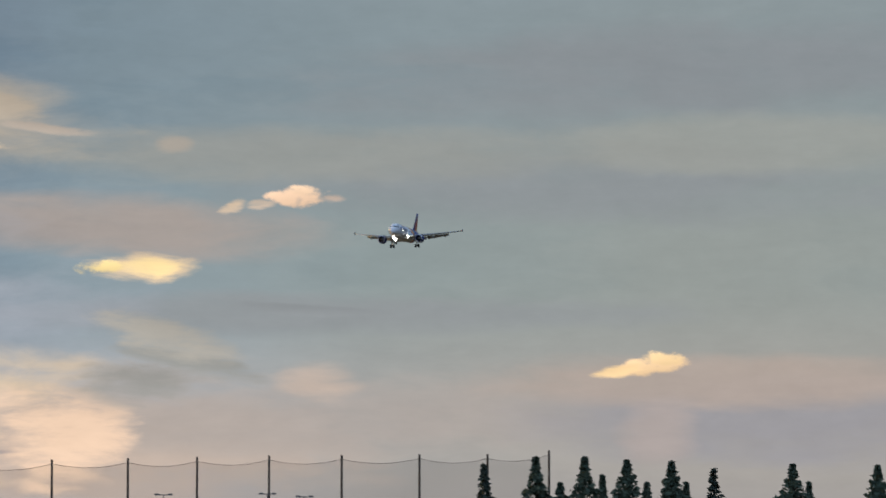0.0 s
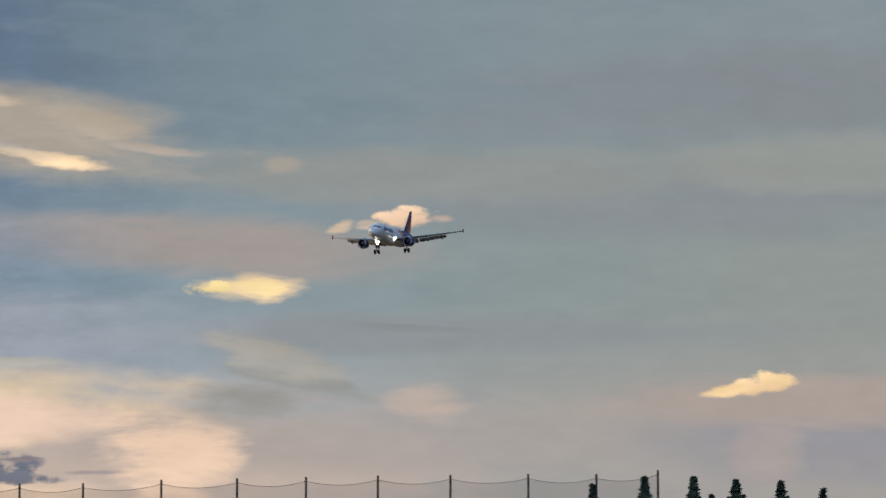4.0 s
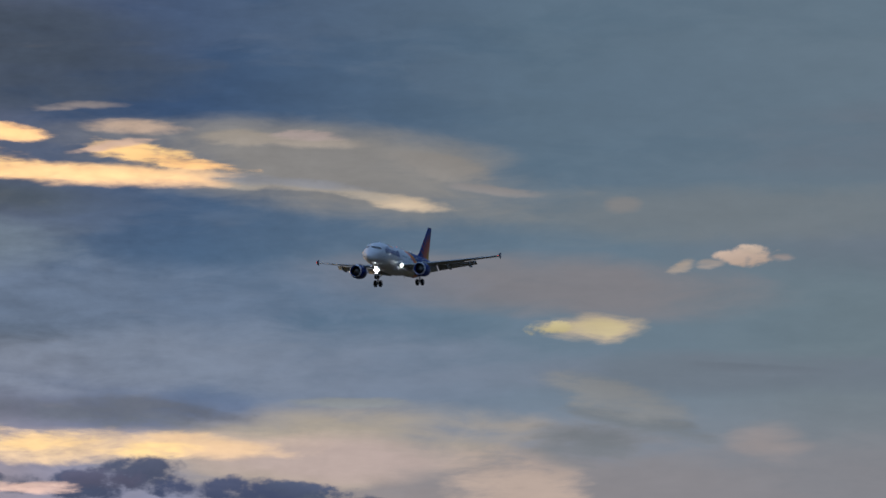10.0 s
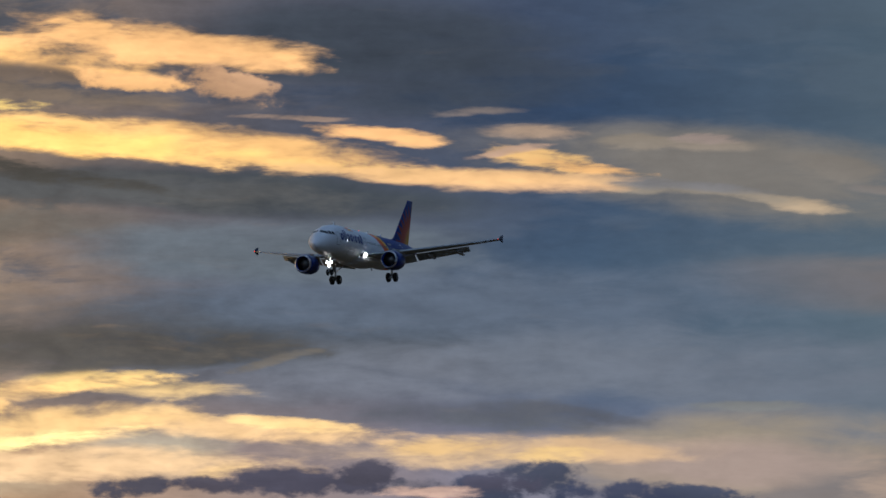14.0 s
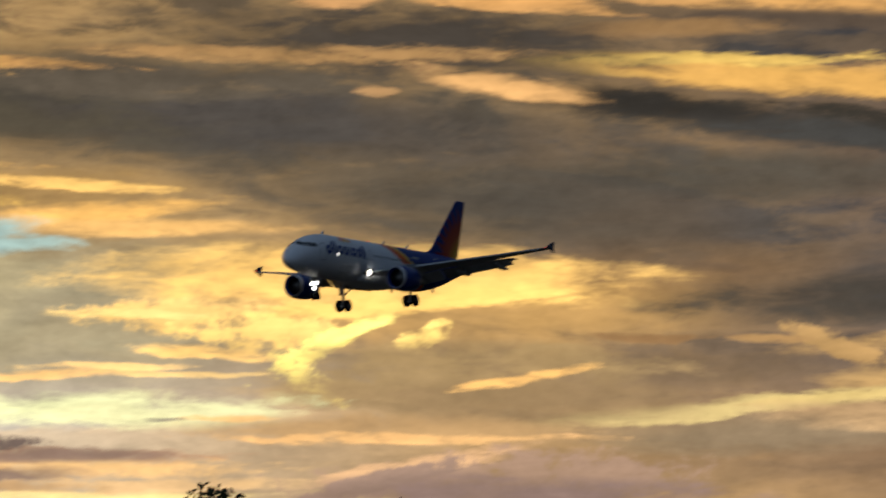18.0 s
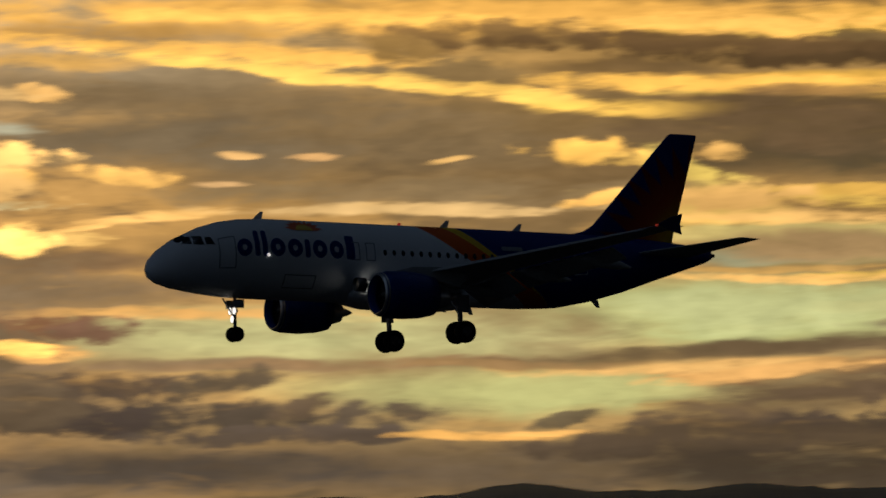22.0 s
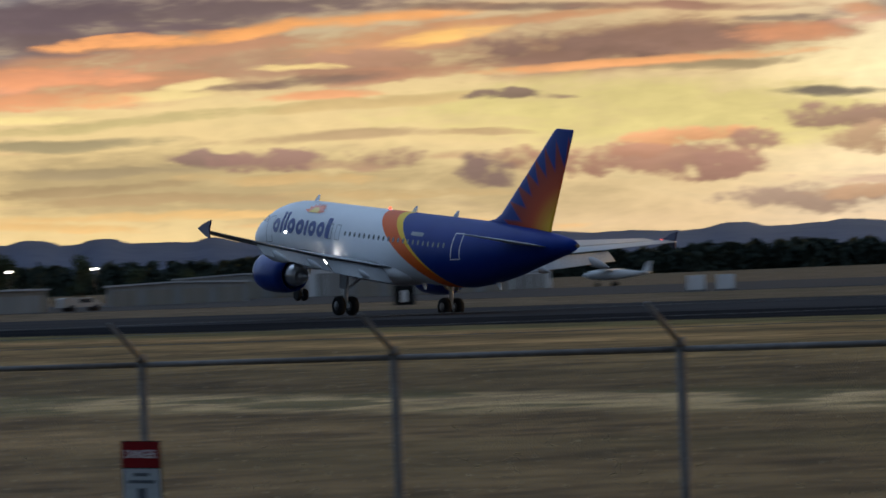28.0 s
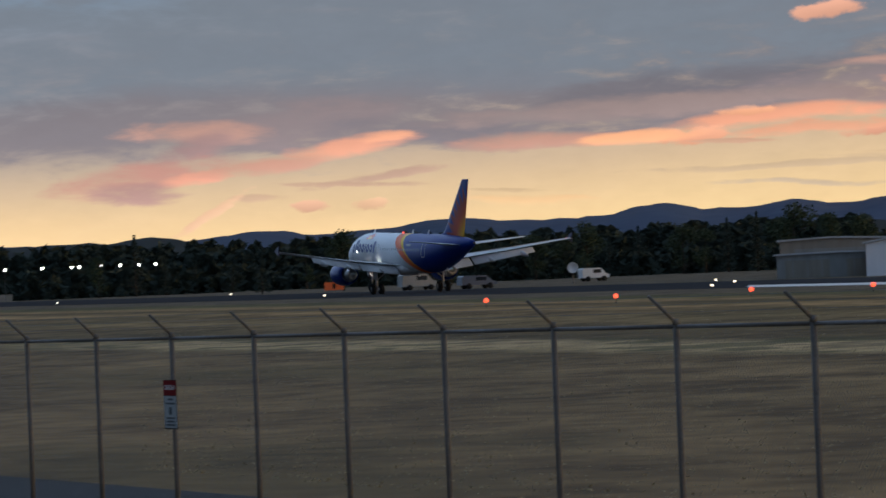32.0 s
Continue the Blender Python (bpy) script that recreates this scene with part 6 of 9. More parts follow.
# ---- the airliner: x forward, y to its left, origin between the main wheels on the ground ----
NOSE, MID = 16.1, 4.28
white_paint = grained("aircraft white", (0.72, 0.74, 0.77), (0.8, 0.81, 0.83), 0.6, 0.32)
wing_grey = grained("wing grey paint", (0.3, 0.315, 0.33), (0.38, 0.395, 0.41), 0.8, 0.55)
blue_paint = grained("deep blue paint", (0.006, 0.024, 0.17), (0.01, 0.038, 0.22), 0.7, 0.35)
blue_paint.node_tree.nodes["Principled BSDF"].inputs["Specular IOR Level"].default_value = 0.2
dark_metal = grained("dark exhaust metal", (0.05, 0.048, 0.045), (0.12, 0.11, 0.1), 2.0, 0.42, 0.85)
bare_metal = grained("bare aluminium", (0.5, 0.5, 0.52), (0.66, 0.66, 0.68), 2.0, 0.3, 0.9)
tyre_rubber = grained("tyre rubber", (0.012, 0.012, 0.013), (0.03, 0.03, 0.03), 4.0, 0.8)
gear_white = grained("gear grey enamel", (0.4, 0.4, 0.41), (0.55, 0.55, 0.56), 3.0, 0.45)
rim_grey = grained("dusty wheel rim", (0.06, 0.06, 0.06), (0.14, 0.14, 0.14), 3.0, 0.6)
dark_glass = grained("dark cabin glass", (0.01, 0.012, 0.016), (0.02, 0.022, 0.03), 1.0, 0.08)
orange_paint = grained("orange paint", (0.75, 0.12, 0.015), (0.85, 0.16, 0.02), 0.9, 0.3)
yellow_paint = grained("yellow paint", (0.85, 0.5, 0.03), (0.9, 0.58, 0.05), 0.9, 0.3)
seam_grey = grained("seam grey", (0.18, 0.2, 0.24), (0.26, 0.28, 0.32), 2.0, 0.5)
lamp_white = glowing("landing light", (1.0, 0.93, 0.82), 22)
lamp_small = glowing("small white light", (1.0, 0.95, 0.88), 12)
lamp_red = glowing("red beacon", (1.0, 0.08, 0.04), 3)


def livery(name, fin=False):
    m, nt, b = nodes_of(name, 0.3)
    f = math_in(nt)
    co, sp = nt.nodes.new("ShaderNodeTexCoord"), nt.nodes.new("ShaderNodeSeparateXYZ")
    nt.links.new(co.outputs["Object"], sp.inputs[0])
    x, z = sp.outputs[0], sp.outputs[2]
    wear = nt.nodes.new("ShaderNodeTexNoise")
    wear.inputs["Scale"].default_value, wear.inputs["Detail"].default_value = 0.7, 5
    nt.links.new(co.outputs["Object"], wear.inputs["Vector"])
    blue = mix_in(nt, wear.outputs[0], (0.005, 0.022, 0.17), (0.009, 0.036, 0.23))
    if fin:
        # a fan of rays from the foot of the rudder: yellow heart, orange tongues, blue ground
        dx, dz = f("SUBTRACT", x, -17.2), f("SUBTRACT", z, 4.9)
        r = f("SQRT", f("ADD", f("MULTIPLY", dx, dx), f("MULTIPLY", dz, dz)))
        ang = f("ARCTAN2", dx, dz)
        saw = f("PINGPONG", f("MULTIPLY", f("ADD", ang, 0.5), 11.5), 1.0)
        reach = f("ADD", 5.1, f("MULTIPLY", f("POWER", saw, 1.3), 1.6))
        flame = mix_in(nt, ramp_in(nt, r, 2.0, 4.4), (0.85, 0.5, 0.03), (0.55, 0.075, 0.014))
        flame = mix_in(nt, ramp_in(nt, r, 3.6, 6.0), flame, (0.24, 0.022, 0.016))
        col = mix_in(nt, ramp_in(nt, f("SUBTRACT", reach, r), -0.3, 0.3), blue, flame)
    else:
        zz = f("SUBTRACT", z, MID)
        edge = f("ADD", f("MULTIPLY", zz, -1.65), f("ADD", 18.1, f("MULTIPLY", f("MULTIPLY", zz, zz), 0.1)))
        e = f("SUBTRACT", f("SUBTRACT", NOSE, x), edge)
        white = mix_in(nt, wear.outputs[0], (0.7, 0.73, 0.77), (0.8, 0.82, 0.85))
        col = mix_in(nt, ramp_in(nt, e, -0.02, 0.02), white, mix_in(nt, wear.outputs[0], (0.72, 0.11, 0.014), (0.82, 0.15, 0.02)))
        col = mix_in(nt, ramp_in(nt, e, 1.58, 1.62), col, (0.88, 0.55, 0.04))
        last = f("ADD", 1.98, f("MULTIPLY", zz, 0.2))
        col = mix_in(nt, ramp_in(nt, e, last, f("ADD", last, 0.04)), col, blue)
    nt.links.new(col, b.inputs["Base Color"])
    b.inputs["Roughness"].default_value, b.inputs["Specular IOR Level"].default_value = 0.42, 0.08
    return m


def hull(s):
    """Half height, half width and drop of the fuselage, s metres behind its nose."""
    table = ((0, 0.04, 0.04, -0.78), (0.25, 0.5, 0.5, -0.72), (0.7, 0.86, 0.88, -0.62), (1.4, 1.2, 1.22, -0.47), (2.2, 1.46, 1.46, -0.33), (3.0, 1.7, 1.65, -0.2), (4.0, 1.9, 1.82, -0.1),
             (5.2, 2.03, 1.93, -0.03), (6.5, 2.07, 1.975, 0), (22, 2.07, 1.975, 0), (24, 2.0, 1.93, 0.07), (26, 1.8, 1.78, 0.25), (28, 1.5, 1.5, 0.5), (30, 1.12, 1.12, 0.8), (32, 0.72, 0.72, 1.06), (33.4, 0.4, 0.36, 1.2), (33.84, 0.22, 0.18, 1.24))
    for (s0, *a), (s1, *b) in zip(table, table[1:]):
        if s <= s1:
            k = (s - s0) / (s1 - s0)
            return [p + (q - p) * k for p, q in zip(a, b)]
    return list(table[-1][1:])


def skin(s, ang, out=0.0):
    """A point on the fuselage: s behind the nose, ang degrees up from the side, on the left."""
    h, w, d = hull(s)
    return Vector((NOSE - s, (w + out) * math.cos(radians(ang)), MID + d + (h + out) * math.sin(radians(ang))))


def decal(name, outline, mat, parent, out=0.012, label="", mirrored=False):
    """A painted shape on the fuselage side: an outline of (s, ang), filled in rings so that it follows the skin."""
    mid = (sum(p[0] for p in outline) / len(outline), sum(p[1] for p in outline) / len(outline))
    n, pts = len(outline), [skin(*mid, out)]
    for k in (0.34, 0.67, 1.0):
        pts += [skin(mid[0] + (a - mid[0]) * k, mid[1] + (b - mid[1]) * k, out) for a, b in outline]
    if mirrored:
        pts = [Vector((p.x, -p.y, p.z)) for p in pts]
    faces = [(0, 1 + i, 1 + (i + 1) % n) for i in range(n)]
    faces += [(1 + r * n + i, 1 + (r + 1) * n + i, 1 + (r + 1) * n + (i + 1) % n, 1 + r * n + (i + 1) % n) for r in range(2) for i in range(n)]
    return part(name, mesh_of(name, pts, faces, mat), parent, label)


def slab(s0, s1, a0, a1):
    """Outline of an upright block with rounded corners, close enough in points to bend with the skin."""
    out, r, ra = [], 0.09, 3.0
    for cs, ca, st in ((s1 - r, a1 - ra, 0), (s0 + r, a1 - ra, 90), (s0 + r, a0 + ra, 180), (s1 - r, a0 + ra, 270)):
        out += [(cs + r * math.cos(radians(st + d)), ca + ra * math.sin(radians(st + d))) for d in (0, 45, 90)]
    dense = []
    for (a, b), (c, d) in zip(out, out[1:] + out[:1]):
        dense += [(a, b), ((a + c) / 2, (b + d) / 2)]
    return dense


def strip_ring(s0, s1, a0, a1, w, n=7):
    """A frame painted on the skin, in short quads that bend with it."""
    def path(ds, da):
        corners = [(s1 - ds, a1 - da), (s0 + ds, a1 - da), (s0 + ds, a0 + da), (s1 - ds, a0 + da)]
        return [(p[0] + (q[0] - p[0]) * k / n, p[1] + (q[1] - p[1]) * k / n) for p, q in zip(corners, corners[1:] + corners[:1]) for k in range(n)]
    pts = [skin(*p, 0.018) for p in path(0, 0) + path(w, w * 27)]
    m = 4 * n
    return pts, [(k, (k + 1) % m, m + (k + 1) % m, m + k) for k in range(m)]


def ring_mark(s, ang, rs, ra, n=22):
    """A thick painted ring on the skin."""
    pts = [skin(s + k * rs * math.cos(2 * math.pi * i / n), ang + k * ra * math.sin(2 * math.pi * i / n), 0.02) for k in (1.0, 0.7, 0.34) for i in range(n)]
    return pts, [(r * n + i, r * n + (i + 1) % n, (r + 1) * n + (i + 1) % n, (r + 1) * n + i) for r in (0, 1) for i in range(n)]


def pane(s0, s1, lo, hi, slant0=0.0, slant1=0.0):
    """Outline of a cockpit pane between two heights over the fuselage's middle."""
    out = []
    for k in range(5):
        out.append((s0 + (s1 - s0) * k / 4, lo))
    for k in range(5):
        out.append((s1 + slant1 + (s0 + slant0 - s1 - slant1) * k / 4, hi))
    rim = []
    for a, z in out:
        h, w, d = hull(a)
        rim.append((a, math.degrees(math.asin(min(0.985, (z - d) / h)))))
    return rim


def wing_section(le, chord, thick, n=14, twist=0.0):
    """A closed aerofoil in the x-z plane, leading edge at x = le, going aft."""
    pts = []
    for k in range(n):
        a = 2 * math.pi * k / n
        c = 0.5 - 0.5 * math.cos(a)
        t = thick * chord * 2.97 * (0.2969 * math.sqrt(c) - 0.126 * c - 0.3516 * c * c + 0.2843 * c ** 3 - 0.1015 * c ** 4) / 0.6 * 0.6
        z = (t if a < math.pi else -t * 0.75)
        pts.append((le - c * chord, z - c * chord * math.tan(radians(twist))))
    return pts


livery_fence = grained("dark blue enamel", (0.003, 0.008, 0.05), (0.005, 0.012, 0.07), 2.0, 0.5)


def build_airliner():
    plane = thing("airliner", "white and blue twin-jet airliner with orange tail flames, gear down", "airplane")
    body_paint, fin_paint = livery("fuselage livery"), livery("tail livery", True)
    # fuselage
    stations = [0, 0.1, 0.25, 0.45, 0.7, 1.0, 1.4, 1.8, 2.2, 2.6, 3.0, 3.5, 4.0, 4.6, 5.2, 5.8, 6.5] + [7.5 + k for k in range(15)] + [22.7, 23.4, 24, 24.7, 25.4, 26, 27, 28, 29, 30, 31, 32, 32.7, 33.4, 33.84]
    rings = []
    for s in stations:
        h, w, d = hull(s)
        rings.append([(NOSE - s, w * math.cos(2 * math.pi * j / 40), MID + d + h * math.sin(2 * math.pi * j / 40)) for j in range(40)])
    part("fuselage", mesh_of("fuselage", *loft(rings), body_paint, True), plane, "white front, blue rear, orange and yellow sash")
    # belly fairing
    fair = []
    for s, w, h in ((10.6, 0.5, 0.15), (11.4, 1.7, 0.5), (12.6, 2.15, 0.75), (16.5, 2.2, 0.8), (18.0, 1.8, 0.6), (19.6, 0.5, 0.12)):
        fair.append([(NOSE - s, w * math.cos(2 * math.pi * j / 20), MID - 1.62 + h * math.sin(2 * math.pi * j / 20)) for j in range(20)])
    part("belly_fairing", mesh_of("belly_fairing", *loft(fair), white_paint, True), plane)
    for side in (1, -1):
        mir = (lambda p: Vector((p[0], p[1] * side, p[2])))
        # wing
        stns = ((1.2, 11.0, 6.6, 0.13, 0), (1.95, 11.2, 6.3, 0.13, 0), (6.4, 13.8, 3.85, 0.115, 0), (11.5, 16.95, 2.6, 0.105, 0), (16.6, 20.05, 1.5, 0.1, 0))
        rings = []
        for y, le, ch, th, tw in stns:
            up = MID - 1.22 + (y - 1.95) * math.tan(radians(6.3)) + 0.0018 * y * y
            rings.append([mir((NOSE - le + p[0], y, up + p[1])) for p in wing_section(0, ch, th, 16)])
        v, f = loft(rings)
        wing = part("wing", mesh_of("wing", v, f if side > 0 else [g[::-1] for g in f], wing_grey, True), plane, "light grey wing")
        # flaps drooped behind the trailing edge
        for y0, y1, l0, l1, c0, c1 in ((2.1, 6.3, 17.25, 17.3, 1.35, 1.25), (6.5, 12.6, 17.4, 19.85, 1.2, 0.85)):
            rings = []
            for y, le, ch in ((y0, l0, c0), (y1, l1, c1)):
                up = MID - 1.34 + (y - 1.95) * math.tan(radians(6.3)) + 0.0018 * y * y
                rings.append([mir((NOSE - le + p[0], y, up + p[1])) for p in wing_section(0, ch, 0.14, 12, 33)])
            v, f = loft(rings)
            part("flap", mesh_of("flap", v, f if side > 0 else [g[::-1] for g in f], wing_grey, True), wing)
        # slat along the leading edge
        rings = []
        for y, le, ch in ((2.6, 11.25, 0.8), (6.4, 13.5, 0.75), (16.0, 19.45, 0.5)):
            up = MID - 1.36 + (y - 1.95) * math.tan(radians(6.3)) + 0.0018 * y * y
            rings.append([mir((NOSE - le + p[0], y, up + p[1])) for p in wing_section(0, ch, 0.2, 10, -22)])
        v, f = loft(rings)
        part("slat", mesh_of("slat", v, f if side > 0 else [g[::-1] for g in f], wing_grey, True), wing)
        # flap track fairings
        for y, le in ((4.1, 16.0), (8.2, 17.0), (11.4, 18.6)):
            up = MID - 1.65 + (y - 1.95) * math.tan(radians(6.3)) + 0.0018 * y * y
            v, f = tube(((0, 0.02), (-0.5, 0.16), (-1.4, 0.24), (-2.4, 0.17), (-3.1, 0.03)), "x", 10)
            part("flap_track_fairing", mesh_of("flap_track_fairing", [mir((NOSE - le + p[0], y + p[1], up + p[2] * 1.3 + 0.12 * p[0])) for p in v], f, wing_grey, True), wing)
        # wingtip fence
        tip = MID - 1.22 + 14.65 * math.tan(radians(6.3)) + 0.0018 * 16.6 ** 2
        out = [(20.0, 0.05), (20.75, 0.42), (21.4, 0.62), (21.25, 0.05), (21.35, -0.42), (20.85, -0.3)]
        v = [mir((NOSE - s, y, tip + z)) for y in (16.58, 16.68) for s, z in out]
        f = [tuple(range(6)), tuple(range(6, 12))[::-1]] + [(i, 6 + i, 6 + (i + 1) % 6, (i + 1) % 6) for i in range(6)]
        part("wingtip_fence", mesh_of("wingtip_fence", v, f, livery_fence), wing, "dark blue wingtip fence")
        v, f = tube(((0.08, 0.02), (0.04, 0.05), (-0.06, 0.055), (-0.12, 0.02)), "x", 8)
        part("wingtip_light", mesh_of("wingtip_light", [mir((NOSE - 20.0 + p[0], 16.5 + p[1], tip + p[2])) for p in v], f, lamp_red), wing, "red wingtip light")
        # landing light in the wing root
        def at_root(p):
            return mir((NOSE - 11.1 + p[0], 2.32 + p[1], MID - 1.3 + p[2]))
        v, f = tube(((-0.2, 0.36), (0.3, 0.36), (0.3, 0.32), (-0.1, 0.32)), "x", 16, False)
        cup = part("landing_light_housing", mesh_of("landing_light_housing", [at_root(p) for p in v], f, dark_metal, True), wing)
        v, f = tube(((-0.16, 0.315), (-0.13, 0.24), (-0.11, 0.02)), "x", 14)
        cup_lamp = part("landing_light", mesh_of("landing_light", [at_root(p) for p in v], f, lamp_white), wing, "bright landing light")
        # engine
        ez, ey, ex = 2.2, 5.75, NOSE - 10.2
        eng = part("engine", mesh_of("engine", [mir((ex + p[0], ey + p[1], ez + p[2])) for p in tube(((-0.35, 0.86), (-0.05, 0.9), (0.04, 0.98), (-0.05, 1.08), (-0.5, 1.19), (-1.4, 1.22), (-2.4, 1.14), (-3.1, 0.98), (-3.12, 0.9), (-2.6, 0.86)), "x", 28, False)[0]],
                                      tube(((-0.35, 0.86), (-0.05, 0.9), (0.04, 0.98), (-0.05, 1.08), (-0.5, 1.19), (-1.4, 1.22), (-2.4, 1.14), (-3.1, 0.98), (-3.12, 0.9), (-2.6, 0.86)), "x", 28, False)[1], blue_paint, True), plane, "blue engine nacelle")
        v, f = tube(((0.045, 0.95), (0.055, 0.985), (0.02, 1.03), (-0.16, 1.125), (-0.17, 1.115)), "x", 28, False)
        part("inlet_lip", mesh_of("inlet_lip", [mir((ex + p[0] + 0.012, ey + p[1], ez + p[2])) for p in v], f, bare_metal, True), eng, "bare metal inlet lip")
        v, f = tube(((-0.5, 0.88), (-0.48, 0.3), (-0.2, 0.02)), "x", 20)
        part("fan", mesh_of("fan", [mir((ex + p[0], ey + p[1], ez + p[2])) for p in v], f, dark_metal, True), eng)
        v, f = tube(((-2.7, 0.8), (-3.2, 0.72), (-3.9, 0.52), (-3.95, 0.45), (-3.7, 0.4), (-4.5, 0.12), (-4.7, 0.02)), "x", 20)
        part("exhaust", mesh_of("exhaust", [mir((ex + p[0], ey + p[1], ez + p[2])) for p in v], f, bare_metal, True), eng, "bare metal exhaust cone")
        pyl = [(-0.6, 1.1), (-2.0, 1.45), (-4.2, 1.5), (-5.2, 1.05), (-4.6, 0.5), (-3.0, 0.9)]
        v = [mir((ex + a, ey + y, ez + z)) for y in (-0.17, 0.17) for a, z in pyl]
        f = [tuple(range(6)), tuple(range(6, 12))[::-1]] + [(i, 6 + i, 6 + (i + 1) % 6, (i + 1) % 6) for i in range(6)]
        part("pylon", mesh_of("pylon", v, f, wing_grey), eng)
        # tailplane
        rings = []
        for y, le, ch in ((0.3, 27.9, 4.1), (1.1, 28.3, 3.75), (6.22, 31.5, 1.45)):
            rings.append([mir((NOSE - le + p[0], y, MID + 0.95 + y * math.tan(radians(6)) + p[1])) for p in wing_section(0, ch, 0.1, 14)])
        v, f = loft(rings)
        part("tailplane", mesh_of("tailplane", v, f if side > 0 else [g[::-1] for g in f], wing_grey, True), plane, "light grey tailplane")
        # main gear
        gear = part("main_gear", mesh_of("main_gear", *joined(rod((0.1, 3.8 * side, 2.6), (0, 3.8 * side, 0.58), 0.14), rod((0, 3.8 * side - 0.62, 0.58), (0, 3.8 * side + 0.62, 0.58), 0.11), rod((0.05, 3.8 * side, 1.5), (0.0, 2.4 * side, 2.6), 0.08)), gear_white, True), plane, "grey main landing gear leg")
        for dy in (-0.46, 0.46):
            w = tube(((-0.2, 0.28), (-0.21, 0.48), (-0.14, 0.57), (0, 0.585), (0.14, 0.57), (0.21, 0.48), (0.2, 0.28)), "y", 24)
            part("tyre", mesh_of("tyre", [(p[0], p[1] + 3.8 * side + dy, p[2] + 0.585) for p in w[0]], w[1], tyre_rubber, True), gear, "black rubber tyre")
            w = tube(((-0.215, 0.05), (-0.205, 0.27), (0.205, 0.27), (0.215, 0.05)), "y", 16)
            part("wheel_rim", mesh_of("wheel_rim", [(p[0], p[1] + 3.8 * side + dy, p[2] + 0.585) for p in w[0]], w[1], rim_grey, True), gear)
        v, f = block(-0.35, 0.35, 4.02, 4.08, 1.6, 2.5)
        part("gear_door", mesh_of("gear_door", [mir(p) for p in v], f, wing_grey), gear)
        # cockpit glass, doors, exits, windows
        for s0, s1, lo, hi, l0, l1 in ((1.62, 2.08, 0.5, 0.9, 0.3, 0.06), (2.16, 2.66, 0.48, 0.92, 0.04, -0.02), (2.74, 3.2, 0.5, 0.88, 0.0, -0.16)):
            decal("cockpit_window", pane(s0, s1, lo, hi, l0, l1), dark_glass, plane, 0.02, "dark cockpit pane", side < 0)
        decal("cockpit_window", [(1.4, 66), (1.52, 54), (1.85, 57), (2.0, 74), (1.95, 86), (1.5, 86)], dark_glass, plane, 0.02, "dark windscreen pane", side < 0)
        for nm, s0, s1, a0, a1 in (("front_door", 3.35, 4.25, -18, 33), ("rear_door", 24.1, 24.95, -12, 36), ("overwing_exit", 10.7, 11.25, -1, 26), ("overwing_exit", 11.6, 12.15, -1, 26), ("cargo_door", 7.0, 8.8, -48, -25)):
            v, f = strip_ring(s0, s1, a0, a1, 0.055)
            part(nm, mesh_of(nm, [mir(p) for p in v], f, seam_grey if s0 < 20 and nm != "rear_door" else white_paint), plane, "outlined door seam")
        for k in range(36):
            s = 5.3 + 0.53 * k
            if 12.4 < s < 23.8:
                decal("cabin_window", [(s + 0.115 * math.cos(a), 12 + 4.6 * math.sin(a)) for a in (0, 0.8, 1.57, 2.35, 3.14, 3.93, 4.71, 5.5)], dark_glass, plane, 0.008, "", side < 0)
        # emblem: plain shapes in the colours of the mark, a row of dark blue blocks and a rayed half sun
        s = 4.3 if side > 0 else 10.7
        for wd, h0, h1 in ((0.82, 0, 27), (0.28, 0, 40), (0.28, 0, 40), (0.84, 0, 27), (0.84, -11, 27), (0.28, 0, 27), (0.82, 0, 27), (0.8, 0, 27), (0.5, 0, 36)):
            a, c = (s, s + wd) if side > 0 else (s - wd, s)
            if wd > 0.6:
                v, f = ring_mark((a + c) / 2, (max(h0, 0) + h1) / 2, wd / 2, (h1 - max(h0, 0)) / 2)
                part("emblem_ring", mesh_of("emblem_ring", [mir(p) for p in v], f, blue_paint), plane, "plain dark blue ring of the painted mark")
            else:
                decal("emblem_bar", slab(a, c, h0, h1), blue_paint, plane, 0.022, "plain dark blue bar of the painted mark", side < 0)
            s += (wd + 0.15) * side
        base = 8.3
        rays = []
        for k in range(19):
            a = math.pi * k / 18
            r = 1.1 if k % 2 else 0.68
            rays.append((base - r * math.cos(a), 43 + 26 * r * math.sin(a)))
        decal("emblem_rays", rays, orange_paint, plane, 0.026, "orange rays of the painted mark", side < 0)
        decal("emblem_sun", [(base - 0.48 * math.cos(math.pi * k / 10), 43 + 13 * math.sin(math.pi * k / 10)) for k in range(11)], yellow_paint, plane, 0.04, "yellow half disc of the painted mark", side < 0)
        decal("registration_bar", slab(19.7, 21.0, 23, 30), seam_grey, plane, 0.022, "plain white bar of lettering", side < 0)
        v, f = tube(((0, 0.02), (0.05, 0.09), (0.1, 0.02)), "y", 8)
        part("wing_inspection_light", mesh_of("wing_inspection_light", [mir(Vector(p) + skin(6.0, 2, -0.02)) for p in v], f, lamp_small), plane, "small white light in the side")
    # fin with dorsal fillet
    def fin_ring(z, le, te, th):
        ch = te - le
        return [(NOSE + 0.45 - le + p[0], p[1], z) for p in wing_section(0, ch, th, 16)]
    rings = [fin_ring(5.5, 24.8, 31.9, 0.04), fin_ring(6.25, 25.1, 31.85, 0.05), fin_ring(6.5, 26.2, 31.9, 0.07), fin_ring(6.85, 26.8, 32.0, 0.08), fin_ring(11.95, 31.6, 33.45, 0.09), fin_ring(12.05, 31.85, 33.4, 0.06)]
    rings = [[(p[0], p[1] * (1 if i else 1), p[2]) for p in r] for i, r in enumerate(rings)]
